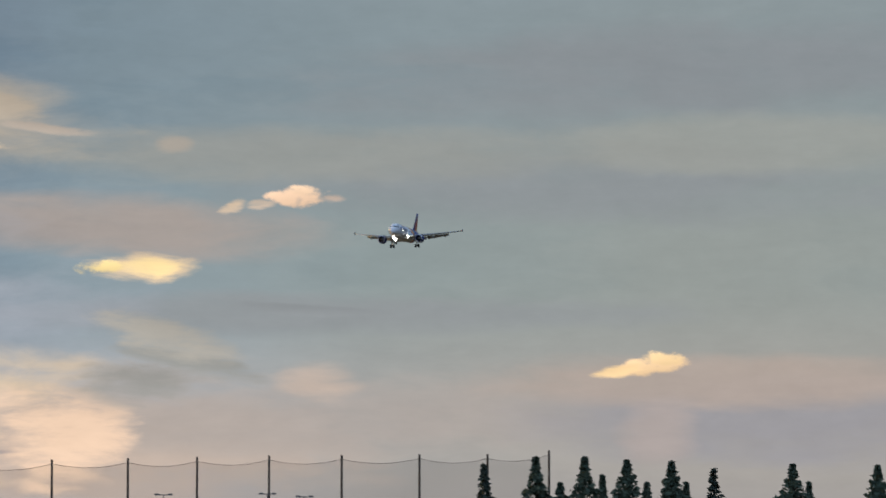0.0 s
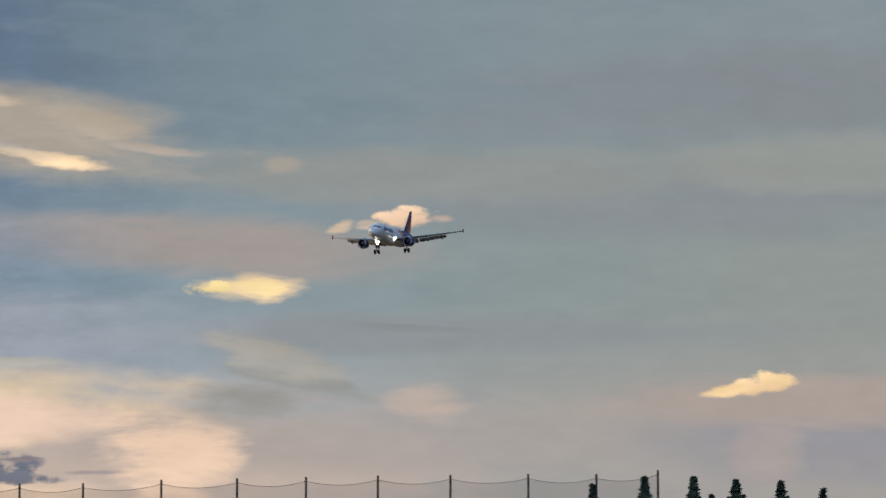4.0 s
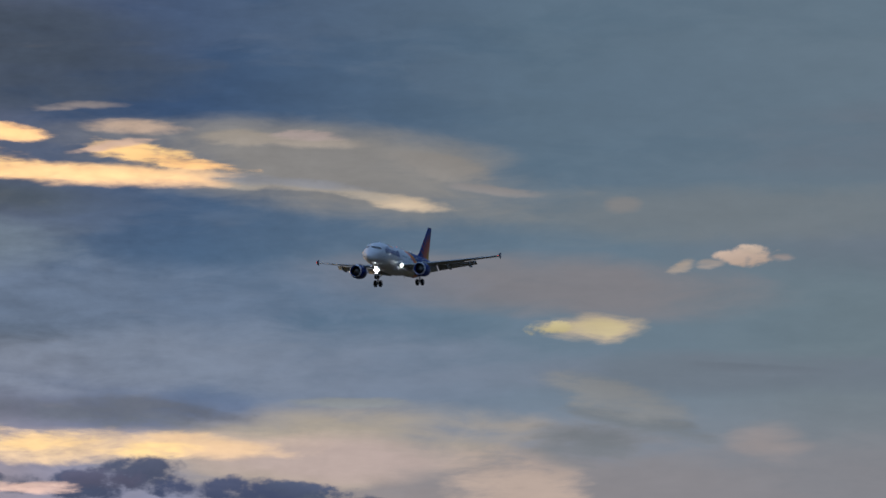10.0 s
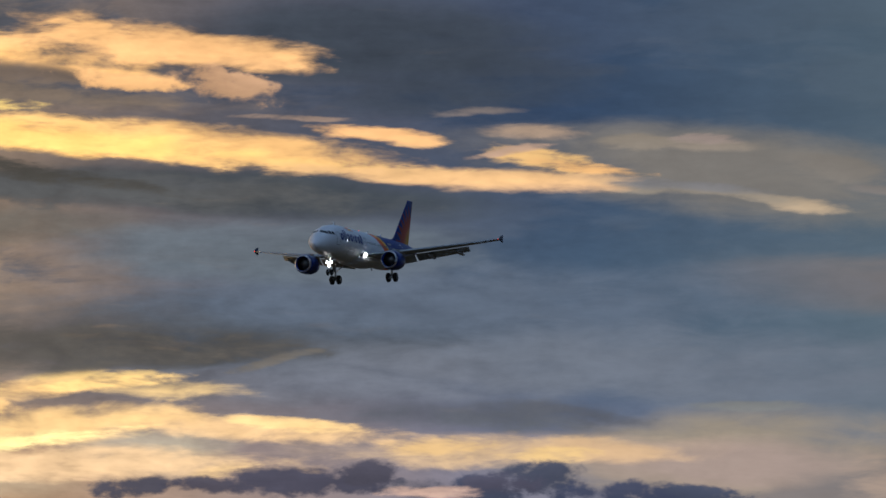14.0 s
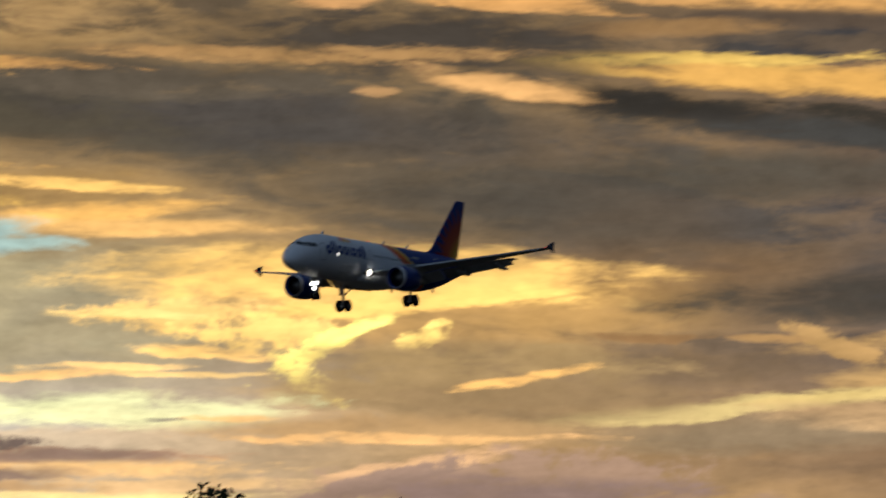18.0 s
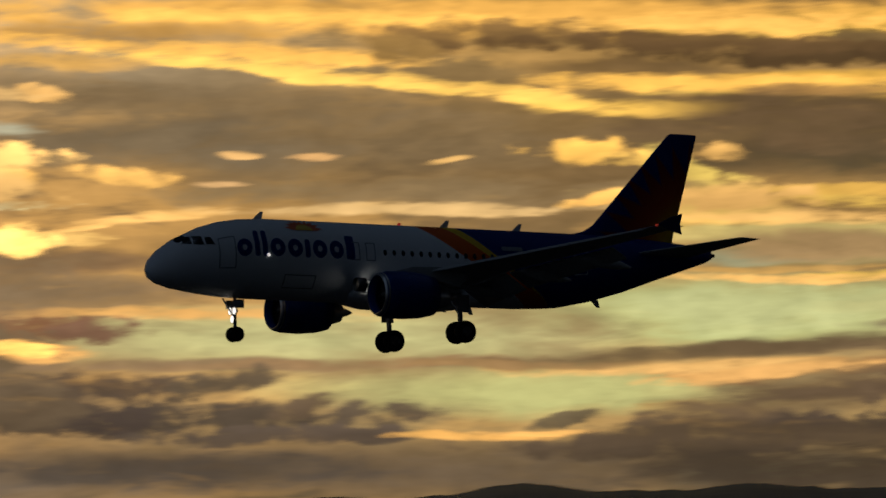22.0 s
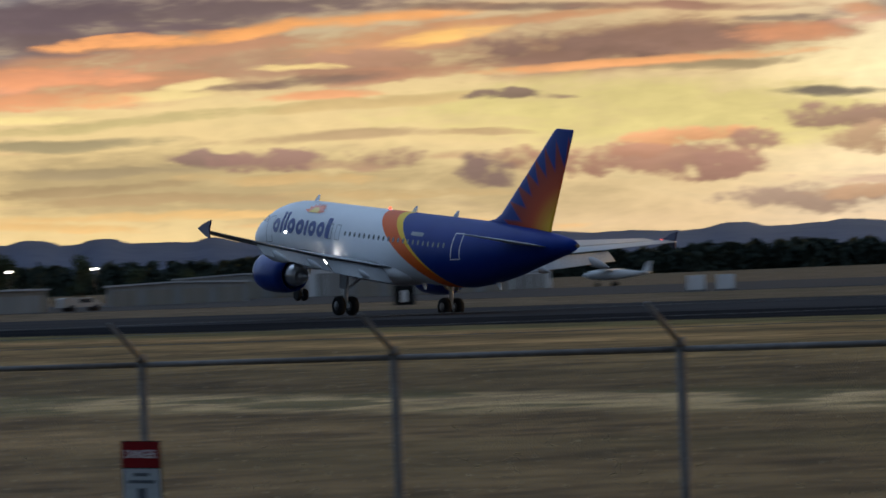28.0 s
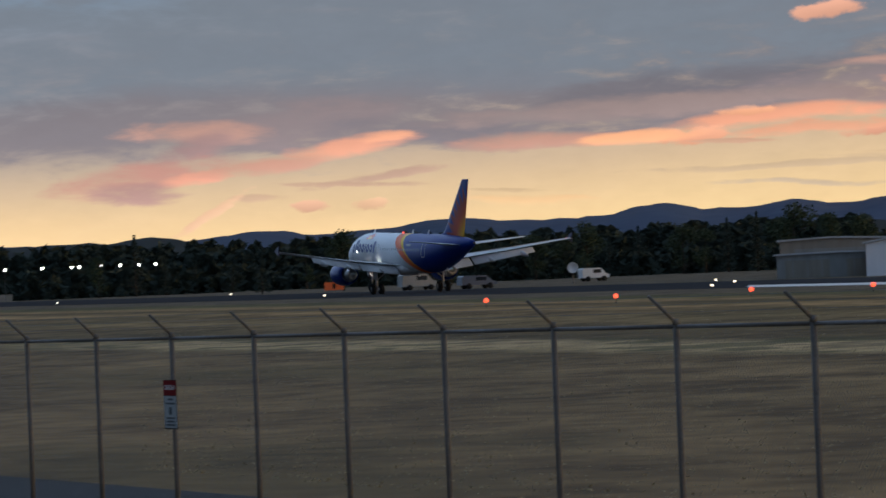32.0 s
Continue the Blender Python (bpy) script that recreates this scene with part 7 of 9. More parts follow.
    fin = part("fin", mesh_of("fin", *loft(rings), fin_paint, True), plane, "blue tail fin with orange and yellow flames")
    # nose gear
    gx = NOSE - 5.07
    gear = part("nose_gear", mesh_of("nose_gear", *joined(rod((gx, 0, 2.3), (gx, 0, 0.4), 0.09), rod((gx, -0.3, 0.39), (gx, 0.3, 0.39), 0.06), rod((gx, 0, 1.2), (gx + 0.7, 0, 2.2), 0.05), rod((gx, -0.32, 1.55), (gx, 0.32, 1.55), 0.04)), gear_white, True), plane, "grey nose gear leg")
    for dy in (-0.25, 0.25):
        w = tube(((-0.11, 0.18), (-0.12, 0.32), (-0.07, 0.38), (0, 0.39), (0.07, 0.38), (0.12, 0.32), (0.11, 0.18)), "y", 20)
        part("tyre", mesh_of("tyre", [(p[0] + gx, p[1] + dy, p[2] + 0.39) for p in w[0]], w[1], tyre_rubber, True), gear, "black rubber tyre")
        part("nose_gear_door", mesh_of("nose_gear_door", *block(gx - 0.3, gx + 0.3, dy * 1.7 - 0.02, dy * 1.7 + 0.02, 1.72, 2.15), wing_grey), gear)
        v, f = tube(((-0.06, 0.08), (-0.02, 0.18), (0.085, 0.215)), "x", 14)
        part("taxi_light_cup", mesh_of("taxi_light_cup", [(p[0] + gx + 0.08, p[1] + dy * 0.95, p[2] + 1.58) for p in v], f, dark_metal, True), gear)
        v, f = tube(((0.08, 0.2), (0.1, 0.16), (0.11, 0.02)), "x", 14)
        part("taxi_light", mesh_of("taxi_light", [(p[0] + gx + 0.08, p[1] + dy * 0.95, p[2] + 1.58) for p in v], f, lamp_white), gear, "bright taxi light")
    v, f = tube(((-0.06, 0.08), (-0.02, 0.18), (0.085, 0.215)), "x", 14)
    part("taxi_light_cup", mesh_of("taxi_light_cup", [(p[0] + gx + 0.08, p[1], p[2] + 1.15) for p in v], f, dark_metal, True), gear)
    v, f = tube(((0.08, 0.2), (0.1, 0.16), (0.11, 0.02)), "x", 14)
    part("taxi_light", mesh_of("taxi_light", [(p[0] + gx + 0.08, p[1], p[2] + 1.15) for p in v], f, lamp_white), gear, "bright taxi light")
    # aerials and beacon
    for s, up in ((6.3, 1), (17.2, 1), (21.6, 1), (18.6, -1), (26.4, -1)):
        z = MID + hull(s)[2] + up * (hull(s)[0] - 0.04)
        v = [(NOSE - s + a, y, z + up * c) for y in (-0.025, 0.025) for a, c in ((0.25, 0), (-0.25, 0), (-0.38, 0.42), (-0.2, 0.42))]
        part("aerial", mesh_of("aerial", v, [(0, 1, 2, 3), (7, 6, 5, 4)] + [(i, 4 + i, 4 + (i + 1) % 4, (i + 1) % 4) for i in range(4)], white_paint), plane, "small blade aerial")
    v, f = tube(((0, 0.1), (0.1, 0.09), (0.16, 0.03)), "z", 10)
    part("beacon", mesh_of("beacon", [(p[0] + NOSE - 14.6, p[1], p[2] + MID + 2.06) for p in v], f, lamp_red), plane, "red anti-collision light")
    v, f = tube(((0.0, 0.09), (-0.25, 0.11), (-0.26, 0.02)), "x", 10)
    part("tail_outlet", mesh_of("tail_outlet", [(p[0] + NOSE - 33.8, p[1], p[2] + MID + 1.24) for p in v], f, dark_metal), plane)
    return plane


airliner = build_airliner()

# ---- ground and pavement ----


def at(bearing, dist, z=0.0):
    return Vector((dist * math.sin(radians(bearing)), dist * math.cos(radians(bearing)), z))


def facing(bearing, dist, z=0.0):
    """A pose whose x runs to the right and y away, seen from the eye."""
    p = at(bearing, dist, z)
    return pose(p.x, p.y, p.z, 0, 0, -bearing)


def land(x, y):
    """Height of the ground: flat by the runway, a little lower along the fence."""
    k = min(max((125 - y) / 95, 0), 1)
    return -1.1 * k * k * (3 - 2 * k)


def grass_material():
    m, nt, b = nodes_of("dry mown grass", 0.95)
    f = math_in(nt)
    co = nt.nodes.new("ShaderNodeTexCoord").outputs["Object"]

    def nz(scale, stretch, detail=5):
        mp, n = nt.nodes.new("ShaderNodeMapping"), nt.nodes.new("ShaderNodeTexNoise")
        mp.inputs["Scale"].default_value = stretch
        n.inputs["Scale"].default_value, n.inputs["Detail"].default_value = scale, detail
        nt.links.new(co, mp.inputs[0]), nt.links.new(mp.outputs[0], n.inputs["Vector"])
        return n.outputs[0]
    rows, patch, tuft, clump = nz(0.3, (0.3, 0.6, 1.0), 7), nz(0.06, (0.5, 1, 1)), nz(0.9, (0.7, 0.7, 1), 4), nz(0.25, (0.6, 0.8, 1), 4)
    split = nt.nodes.new("ShaderNodeSeparateXYZ")
    nt.links.new(co, split.inputs[0])
    # mown swathes run along the runway
    along = f("ADD", split.outputs[1], f("MULTIPLY", f("SUBTRACT", f("ADD", rows, clump), 1.0), 2.6))
    ramp = nt.nodes.new("ShaderNodeValToRGB")
    ramp_rows = ((40, 0.078, 0.062, 0.037), (55, 0.07, 0.056, 0.033), (61, 0.094, 0.075, 0.044), (68, 0.058, 0.047, 0.027), (70.5, 0.19, 0.165, 0.105), (75, 0.2, 0.175, 0.115), (77.5, 0.048, 0.04, 0.023), (87, 0.058, 0.048, 0.027),
                 (95, 0.094, 0.076, 0.041), (104, 0.06, 0.047, 0.025), (109, 0.14, 0.105, 0.054), (117, 0.04, 0.034, 0.018), (122, 0.13, 0.096, 0.05), (130, 0.046, 0.047, 0.022), (136, 0.038, 0.042, 0.02), (142, 0.046, 0.042, 0.034))
    while len(ramp.color_ramp.elements) < len(ramp_rows):
        ramp.color_ramp.elements.new(0.5)
    for el, (y, *c) in zip(ramp.color_ramp.elements, ramp_rows):
        el.position, el.color = (y - 35) / 110, (*c, 1)
    nt.links.new(ramp_in(nt, along, 35, 145, False), ramp.inputs[0])
    grain = nt.nodes.new("ShaderNodeVectorMath")
    grain.operation = "SCALE"
    nt.links.new(ramp.outputs[0], grain.inputs[0])
    nt.links.new(f("ADD", 0.52, f("ADD", f("MULTIPLY", ramp_in(nt, tuft, 0.34, 0.66), 0.6), f("MULTIPLY", ramp_in(nt, clump, 0.34, 0.66), 0.66))), grain.inputs["Scale"])
    c = mix_in(nt, f("MULTIPLY", ramp_in(nt, patch, 0.5, 0.66), 0.45), grain.outputs[0], (0.04, 0.04, 0.02))
    strip = f("MULTIPLY", ramp_in(nt, split.outputs[1], 67, 70), ramp_in(nt, split.outputs[1], 80, 76))
    c = mix_in(nt, f("MULTIPLY", f("MULTIPLY", strip, ramp_in(nt, clump, 0.5, 0.58)), 0.75), c, (0.022, 0.03, 0.014))
    warm = nt.nodes.new("ShaderNodeVectorMath")
    warm.operation = "MULTIPLY"
    warm.inputs[1].default_value = (1.8, 1.46, 1.12)
    nt.links.new(c, warm.inputs[0])
    nt.links.new(warm.outputs[0], b.inputs["Base Color"])
    bp = nt.nodes.new("ShaderNodeBump")
    bp.inputs["Strength"].default_value, bp.inputs["Distance"].default_value = 0.6, 0.08
    nt.links.new(tuft, bp.inputs["Height"]), nt.links.new(bp.outputs[0], b.inputs["Normal"])
    return m


grass_dry = grass_material()
asphalt = grained("runway asphalt", (0.034, 0.034, 0.036), (0.055, 0.055, 0.058), 0.12, 1.0, 0, 0.2, (0.15, 1, 1), 14)
asphalt.node_tree.nodes["Principled BSDF"].inputs["Specular IOR Level"].default_value = 0.0
shoulder_asphalt = grained("black asphalt", (0.014, 0.014, 0.016), (0.026, 0.026, 0.028), 0.2, 1.0, 0, 0.2, (0.2, 1, 1), 10)
shoulder_asphalt.node_tree.nodes["Principled BSDF"].inputs["Specular IOR Level"].default_value = 0.0
road_asphalt = grained("perimeter road asphalt", (0.02, 0.021, 0.023), (0.036, 0.037, 0.04), 0.4, 0.85, 0, 0.2)
concrete = grained("pale concrete", (0.11, 0.112, 0.115), (0.18, 0.183, 0.188), 0.15, 0.6, 0, 0.1, (0.2, 1, 1), 10)
white_line = grained("worn white road paint", (0.42, 0.42, 0.41), (0.62, 0.62, 0.6), 1.5, 0.7)


def build_ground():
    xs = [-4790, -3000, -2000, -1200, -900] + list(range(-700, 701, 20)) + [900, 1200, 2000, 3000, 4790]
    ys = [-3000, -1000, -300, -100, -40] + list(range(-20, 30, 10)) + list(range(30, 140, 4)) + [150, 200, 300, 400, 600, 1000, 2000, 3500, 4790]
    verts = [(x, y, land(x, y)) for y in ys for x in xs]
    n = len(xs)
    faces = [(j * n + i, j * n + i + 1, (j + 1) * n + i + 1, (j + 1) * n + i) for j in range(len(ys) - 1) for i in range(n - 1)]
    tagged(new("ground", mesh_of("ground", verts, faces, grass_dry, True)), "dry yellow-brown mown airfield grass", "ground", "", "structure")


def pavement(name, corners, z, mat, label, thick=0.3):
    n = len(corners)
    v = [(x, y, z - thick) for x, y in corners] + [(x, y, z) for x, y in corners]
    f = [tuple(range(n))[::-1], tuple(range(n, 2 * n))] + [(i, (i + 1) % n, n + (i + 1) % n, n + i) for i in range(n)]
    return tagged(new(name, mesh_of(name, v, f, mat)), label, name.split("_")[0], "", "structure")


build_ground()
pavement("runway", [(-1600, 160), (1400, 160), (1400, 200), (-1600, 200)], 0.02, asphalt, "dark asphalt runway")
pavement("runway_shoulder", [(-236, 141), (90, 133), (90, 160), (-236, 160)], 0.018, shoulder_asphalt, "black asphalt shoulder along the runway")
pavement("concrete_band", [(-239, 154.5), (-299, 160.5), (-318, 171), (-258, 164.5)], 0.03, white_line, "broad pale concrete band across the runway", 0.01)
pavement("taxiway", [(-52, 147), (90, 143), (90, 160), (-45, 160)], 0.016, concrete, "pale concrete taxiway stub")
pavement("road", [(-400, 16.5), (60, 25.6), (60, 29.0), (-400, 19.5)], -1.07, road_asphalt, "dark asphalt perimeter road inside the fence")
pavement("apron", [(-420, 250), (-120, 262), (-120, 345), (-420, 345)], 0.014, road_asphalt, "grey asphalt apron before the hangars")

# grass tufts between the road and the runway, where the lens passes nearest
tuft_mat = grained("dry grass blades", (0.3, 0.24, 0.15), (0.44, 0.36, 0.22), 0.5, 0.9)
rng = random.Random(7)
v, f = [], []
for _ in range(7000):
    y = 29 + 75 * rng.random() ** 1.6
    x = -(0.45 + 2.3 * rng.random()) * y
    z, h = land(x, y), 0.02 + 0.03 * rng.random() ** 2
    for _ in range(3):
        a, lean = rng.random() * 6.28, 0.03 + 0.05 * rng.random()
        c, s = 0.03 * math.cos(a), 0.03 * math.sin(a)
        k = len(v)
        v += [(x - c, y - s, z - 0.02), (x + c, y + s, z - 0.02), (x + lean * s * 30, y - lean * c * 30, z + h)]
        f.append((k, k + 1, k + 2))
tagged(new("grass", mesh_of("grass", v, f, tuft_mat)), "short dry tufts of mown grass", "grass", "", "stuff")

# ---- hills ----
HILLS = [(40, 0.6, 2), (36.9, 0.62, 1.4), (33.7, 0.7, 1.1), (31, 0.56, 2), (27.2, 0.36, 1.5), (25, 0.43, 1.0), (23.6, 0.33, 1.0), (12.5, 0.44, 1.4), (10.7, 0.62, 0.6), (9.5, 0.7, 0.8), (8.2, 0.5, 0.7), (5.5, 0.32, 2), (-1, 0.58, 1.2), (-2.4, 0.5, 0.6), (-4, 0.42, 0.7), (-5.8, 0.44, 0.5), (-8, 0.2, 1.5), (-13, 0.2, 1.5), (-15.6, 0.31, 0.7), (-16.5, 0.4, 0.4)]
HILLS_WEST = [(-20.1, 0.57, 0.8), (-21.2, 0.49, 0.6), (-23.1, 0.54, 0.6), (-25.7, 0.4, 0.5), (-27.3, 0.75, 0.7), (-30.5, 0.55, 1.1), (-32.3, 0.44, 0.6), (-36, 0.46, 2.5), (-41.3, 0.45, 1.3), (-42.8, 0.48, 0.6), (-46, 0.48, 2), (-48.4, 0.54, 1), (-49.8, 0.57, 0.5), (-51.3, 0.62, 0.5), (-52.3, 0.62, 0.6),
              (-54.7, 0.78, 0.9), (-57, 0.65, 1), (-59.6, 0.73, 0.9), (-61.1, 0.73, 0.7), (-62.9, 0.72, 0.9), (-65.7, 0.65, 1), (-68.4, 0.57, 1.2), (-71.5, 0.5, 2), (-76, 0.42, 3)]
# far slopes: woodland colour lightened to blue-grey, distance haze put into the base
hill_wood = grained("wooded hillside with haze in its colour", (0.068, 0.094, 0.15), (0.095, 0.124, 0.187), 0.004, 1.0, 0, 0, (1, 1, 1), 9)
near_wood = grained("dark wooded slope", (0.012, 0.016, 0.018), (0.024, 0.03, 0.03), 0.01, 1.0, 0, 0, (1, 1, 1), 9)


def ridge(name, hills, b0, b1, dist, floor, mat, label, rough=0.035, hold=0.86):
    line = sorted(hills)
    verts, n = [], int((b1 - b0) / 0.12) + 1
    for j, (dd, k) in enumerate(((-700, 0.0), (-420, 0.42), (-180, 0.82), (0, 1.0), (150, 0.7))):
        for i in range(n):
            b = b0 + 0.12 * i
            env = float(np.interp(b, [h[0] for h in line], [h[1] for h in line]))
            e = max([floor, (hold if b < -29 else 0.3 * hold if b < 28 else hold) * env] + [h * math.exp(-((b - c) / w) ** 2 * 0.33) for c, h, w in hills])
            e += rough * (noise.noise((b * 1.3, j * 1.7, 3)) + 0.6 * noise.noise((b * 4.1, j, 8)) + 0.35 * noise.noise((b * 11, j, 5)))
            top = 2.7 + dist * math.tan(radians(e))
            verts.append(at(b, dist + dd, -3 if k == 0 else top * k))
    faces = [(j * n + i, j * n + i + 1, (j + 1) * n + i + 1, (j + 1) * n + i) for j in range(4) for i in range(n - 1)]
    return tagged(new(name, mesh_of(name, verts, faces, mat, True)), label, "hills", "", "structure")


ridge("backdrop_hills", HILLS + HILLS_WEST, -79, 46, 4450, 0.12, hill_wood, "far wooded hills, grey-blue haze in their colour")
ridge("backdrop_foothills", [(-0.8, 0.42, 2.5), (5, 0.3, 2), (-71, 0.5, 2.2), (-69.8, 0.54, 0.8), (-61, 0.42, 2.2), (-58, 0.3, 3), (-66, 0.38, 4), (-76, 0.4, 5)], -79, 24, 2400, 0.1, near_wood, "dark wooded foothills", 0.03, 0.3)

# ---- trees ----
leaf_dark = grained("dark evergreen needles", (0.028, 0.038, 0.032), (0.052, 0.066, 0.054), 0.6, 0.8)
leaf_green = grained("summer leaves", (0.034, 0.047, 0.03), (0.066, 0.084, 0.048), 0.5, 0.75)
leaf_mid = grained("soft grey-green needles", (0.045, 0.07, 0.052), (0.08, 0.105, 0.078), 0.5, 0.8)
bark = grained("rough bark", (0.03, 0.025, 0.02), (0.08, 0.065, 0.05), 3.0, 0.9, 0, 0.5)


def leaf_cloud(points, size, rng):
    v, f = [], []
    for p in points:
        a, t = rng.random() * 6.28, rng.random() * 2.6 - 1.3
        u = Vector((math.cos(a), math.sin(a), 0.5 * math.sin(t))) * size * (0.6 + 0.8 * rng.random())
        w = Vector((-math.sin(a) * 0.5, math.cos(a) * 0.5, math.cos(t))) * size * (0.4 + 0.6 * rng.random())
        k = len(v)
        v += [p - u, p - w * 0.7, p + u, p + w]
        f.append((k, k + 1, k + 2, k + 3))
    return v, f


def conifer_points(rng, n, width, start=0.12):
    pts = []
    tiers = [start + (1 - start) * (k / 10.4) ** 0.9 for k in range(11)]
    for _ in range(n):
        z = tiers[int(rng.random() ** 1.3 * 11)] + rng.gauss(0, 0.022)
        r = width * max(0.02, 1 - z) ** 1.0 * (0.75 + 0.5 * rng.random() ** 2) * rng.random() ** 0.45
        a = rng.random() * 6.28
        lop = 1 + 0.3 * math.sin(a * 2 + z * 9)
        pts.append(Vector((r * lop * math.cos(a), r * lop * math.sin(a), min(z - 0.06 * r / width, 1.0))))
    return pts


def broad_points(rng, n, width, low=0.22, lobes=11):
    balls = []
    for k in range(lobes):
        z = low + (0.93 - low) * rng.random()
        spread = width * math.sin(math.pi * min(1, 0.18 + 0.8 * (z - low) / (1 - low)))
        a = rng.random() * 6.28
        rr = spread * rng.random() ** 0.6 * 0.75
        balls.append((rr * math.cos(a), rr * math.sin(a), z, width * (0.28 + 0.25 * rng.random())))
    balls.append((0, 0, 0.88, width * 0.34))
    pts = []
    for _ in range(n):
        x, y, z, r = balls[int(rng.random() * len(balls))]
        d = Vector((rng.gauss(0, 1), rng.gauss(0, 1), rng.gauss(0, 0.85))).normalized() * r * rng.random() ** 0.35
        pts.append(Vector((x, y, z)) + d)
    return pts


def poplar_points(rng, n, width):
    pts = []
    for _ in range(n):
        z = 0.08 + 0.92 * rng.random()
        r = width * (math.sin(math.pi * min(1, z * 0.86 + 0.1)) ** 0.7) * (0.7 + 0.4 * math.sin(z * 23)) * rng.random() ** 0.5
        a = rng.random() * 6.28
        pts.append(Vector((r * math.cos(a), r * math.sin(a), z)))
    return pts


def tree_kind(name, kind, seed, width, count, size):
    """A tree one metre high: trunk with limbs, and a crown of many leaf clumps."""
    rng = random.Random(seed)
    pts = {"conifer": conifer_points, "spruce": conifer_points, "broad": broad_points, "poplar": poplar_points}[kind](rng, count, width)
    pieces = [rod((0, 0, -0.02), (0.004, 0, 0.5), 0.022, 7, 0.013), rod((0.004, 0, 0.5), (0, 0, 0.93), 0.013, 6, 0.003)]
    for k in range(9 if kind == "broad" else 14):
        p = pts[int(rng.random() * len(pts))]
        pieces.append(rod((0, 0, max(0.1, p.z - 0.18 * (1 if kind == "broad" else 0.15))), p, 0.008, 5, 0.002))
    return mesh_of("trunk", *joined(*pieces), bark), mesh_of("crown", *leaf_cloud(pts, size, rng), {"conifer": leaf_dark, "spruce": leaf_mid}.get(kind, leaf_green))


TREES = {("conifer", k): tree_kind("conifer", "conifer", 20 + k, w, 900, 0.022) for k, w in enumerate((0.2, 0.27, 0.34))}
TREES.update({("spruce", k): tree_kind("spruce", "spruce", 80 + k, w, 2600, 0.02) for k, w in enumerate((0.28, 0.4))})
TREES.update({("broad", k): tree_kind("broad", "broad", 40 + k, w, 1500, 0.026) for k, w in enumerate((0.3, 0.4, 0.5))})
TREES.update({("poplar", k): tree_kind("poplar", "poplar", 60 + k, w, 900, 0.02) for k, w in enumerate((0.09, 0.17))})
WORDS = {"spruce": ("grey-green pointed spruce beyond the tall nets", "spruce"), "conifer": ("dark pointed conifer with drooping boughs", "conifer"), "broad": ("rounded broadleaf tree in full leaf", "tree"), "poplar": ("slim upright poplar in full leaf", "poplar")}


def tree(kind, pick, bearing, dist, rise, turn=0, group="", base=0.0, words=""):
    """One tree whose top stands at that elevation from the eye."""
    height = 2.7 + dist * math.tan(radians(rise)) - base
    p = at(bearing, dist, base)
    ob = thing("tree", words or WORDS[kind][0], WORDS[kind][1], pose(p.x, p.y, p.z, 0, 0, turn), group)
    ob.scale = (height, height, height)
    trunk, crown = TREES[kind, pick]
    part("trunk", trunk, ob), part("crown", crown, ob)
    return ob


G = "trees beyond the driving range"
for kind, pick, b, e, turn in (("conifer", 2, 87.42, 1.84, 10), ("spruce", 1, 88.12, 1.94, 200), ("spruce", 1, 88.78, 1.94, 30), ("spruce", 0, 89.02, 1.7, 0), ("spruce", 1, 89.35, 1.9, 90), ("spruce", 1, 89.95, 1.88, 140), ("spruce", 0, 90.15, 1.6, 40), ("conifer", 1, 90.52, 1.78, 60), ("spruce", 1, 91.58, 1.84, 250), ("spruce", 0, 91.8, 1.6, 20), ("spruce", 1, 92.72, 1.82, 310), ("spruce", 1, 88.45, 1.6, 70), ("spruce", 1, 89.62, 1.6, 20), ("conifer", 2, 93.6, 1.7, 0)):
    tree(kind, pick, b, 470, e, turn, G)
G = "tree row under the sunset"
for kind, pick, b, e, turn in (("conifer", 2, 54.4, 1.34, 0), ("conifer", 1, 51.4, 1.3, 90), ("conifer", 1, 59.8, 1.36, 40), ("broad", 2, 60.42, 1.7, 10), ("conifer", 0, 61.0, 1.22, 80), ("broad", 2, 61.75, 1.4, 190), ("broad", 2, 62.4, 1.44, 60), ("conifer", 1, 63.0, 1.58, 20), ("poplar", 0, 63.42, 1.57, 0), ("poplar", 0, 63.6, 1.42, 120), ("poplar", 0, 63.72, 1.33, 50), ("poplar", 0, 63.98, 1.39, 200), ("poplar", 0, 64.25, 1.29, 80), ("conifer", 2, 64.75, 1.39, 150), ("broad", 2, 66.1, 1.2, 0), ("broad", 1, 60.0, 1.2, 33)):
    tree(kind, pick, b, 420, e, turn, G)
tree("broad", 2, 15.0, 420, 0.43, 15, "", 0, "small leafy bush against the low sun")
G = "trees behind the hangars"
for kind, pick, b, e, turn in (("broad", 1, -52.75, 0.46, 0), ("conifer", 2, -52.2, 0.32, 50), ("broad", 2, -51.65, 0.38, 110), ("broad", 1, -50.9, 0.2, 30), ("conifer", 1, -49.85, 0.22, 0), ("broad", 2, -50.2, 0.14, 70), ("conifer", 1, -56.25, 0.35, 10), ("conifer", 2, -55.8, 0.33, 160), ("conifer", 1, -56.65, 0.3, 20), ("broad", 2, -54.0, 0.41, 220), ("broad", 2, -53.1, 0.42, 10), ("broad", 1, -52.6, 0.38, 60), ("broad", 2, -54.5, 0.3, 140),
                                ("broad", 1, -67.2, 0.56, 40), ("broad", 2, -66.35, 0.46, 0), ("broad", 1, -65.75, 0.38, 100), ("conifer", 1, -68.3, 0.32, 0)):
    tree(kind, pick, b, 560, e, turn, G)
G = "tree belt by the apron"
rng = random.Random(11)
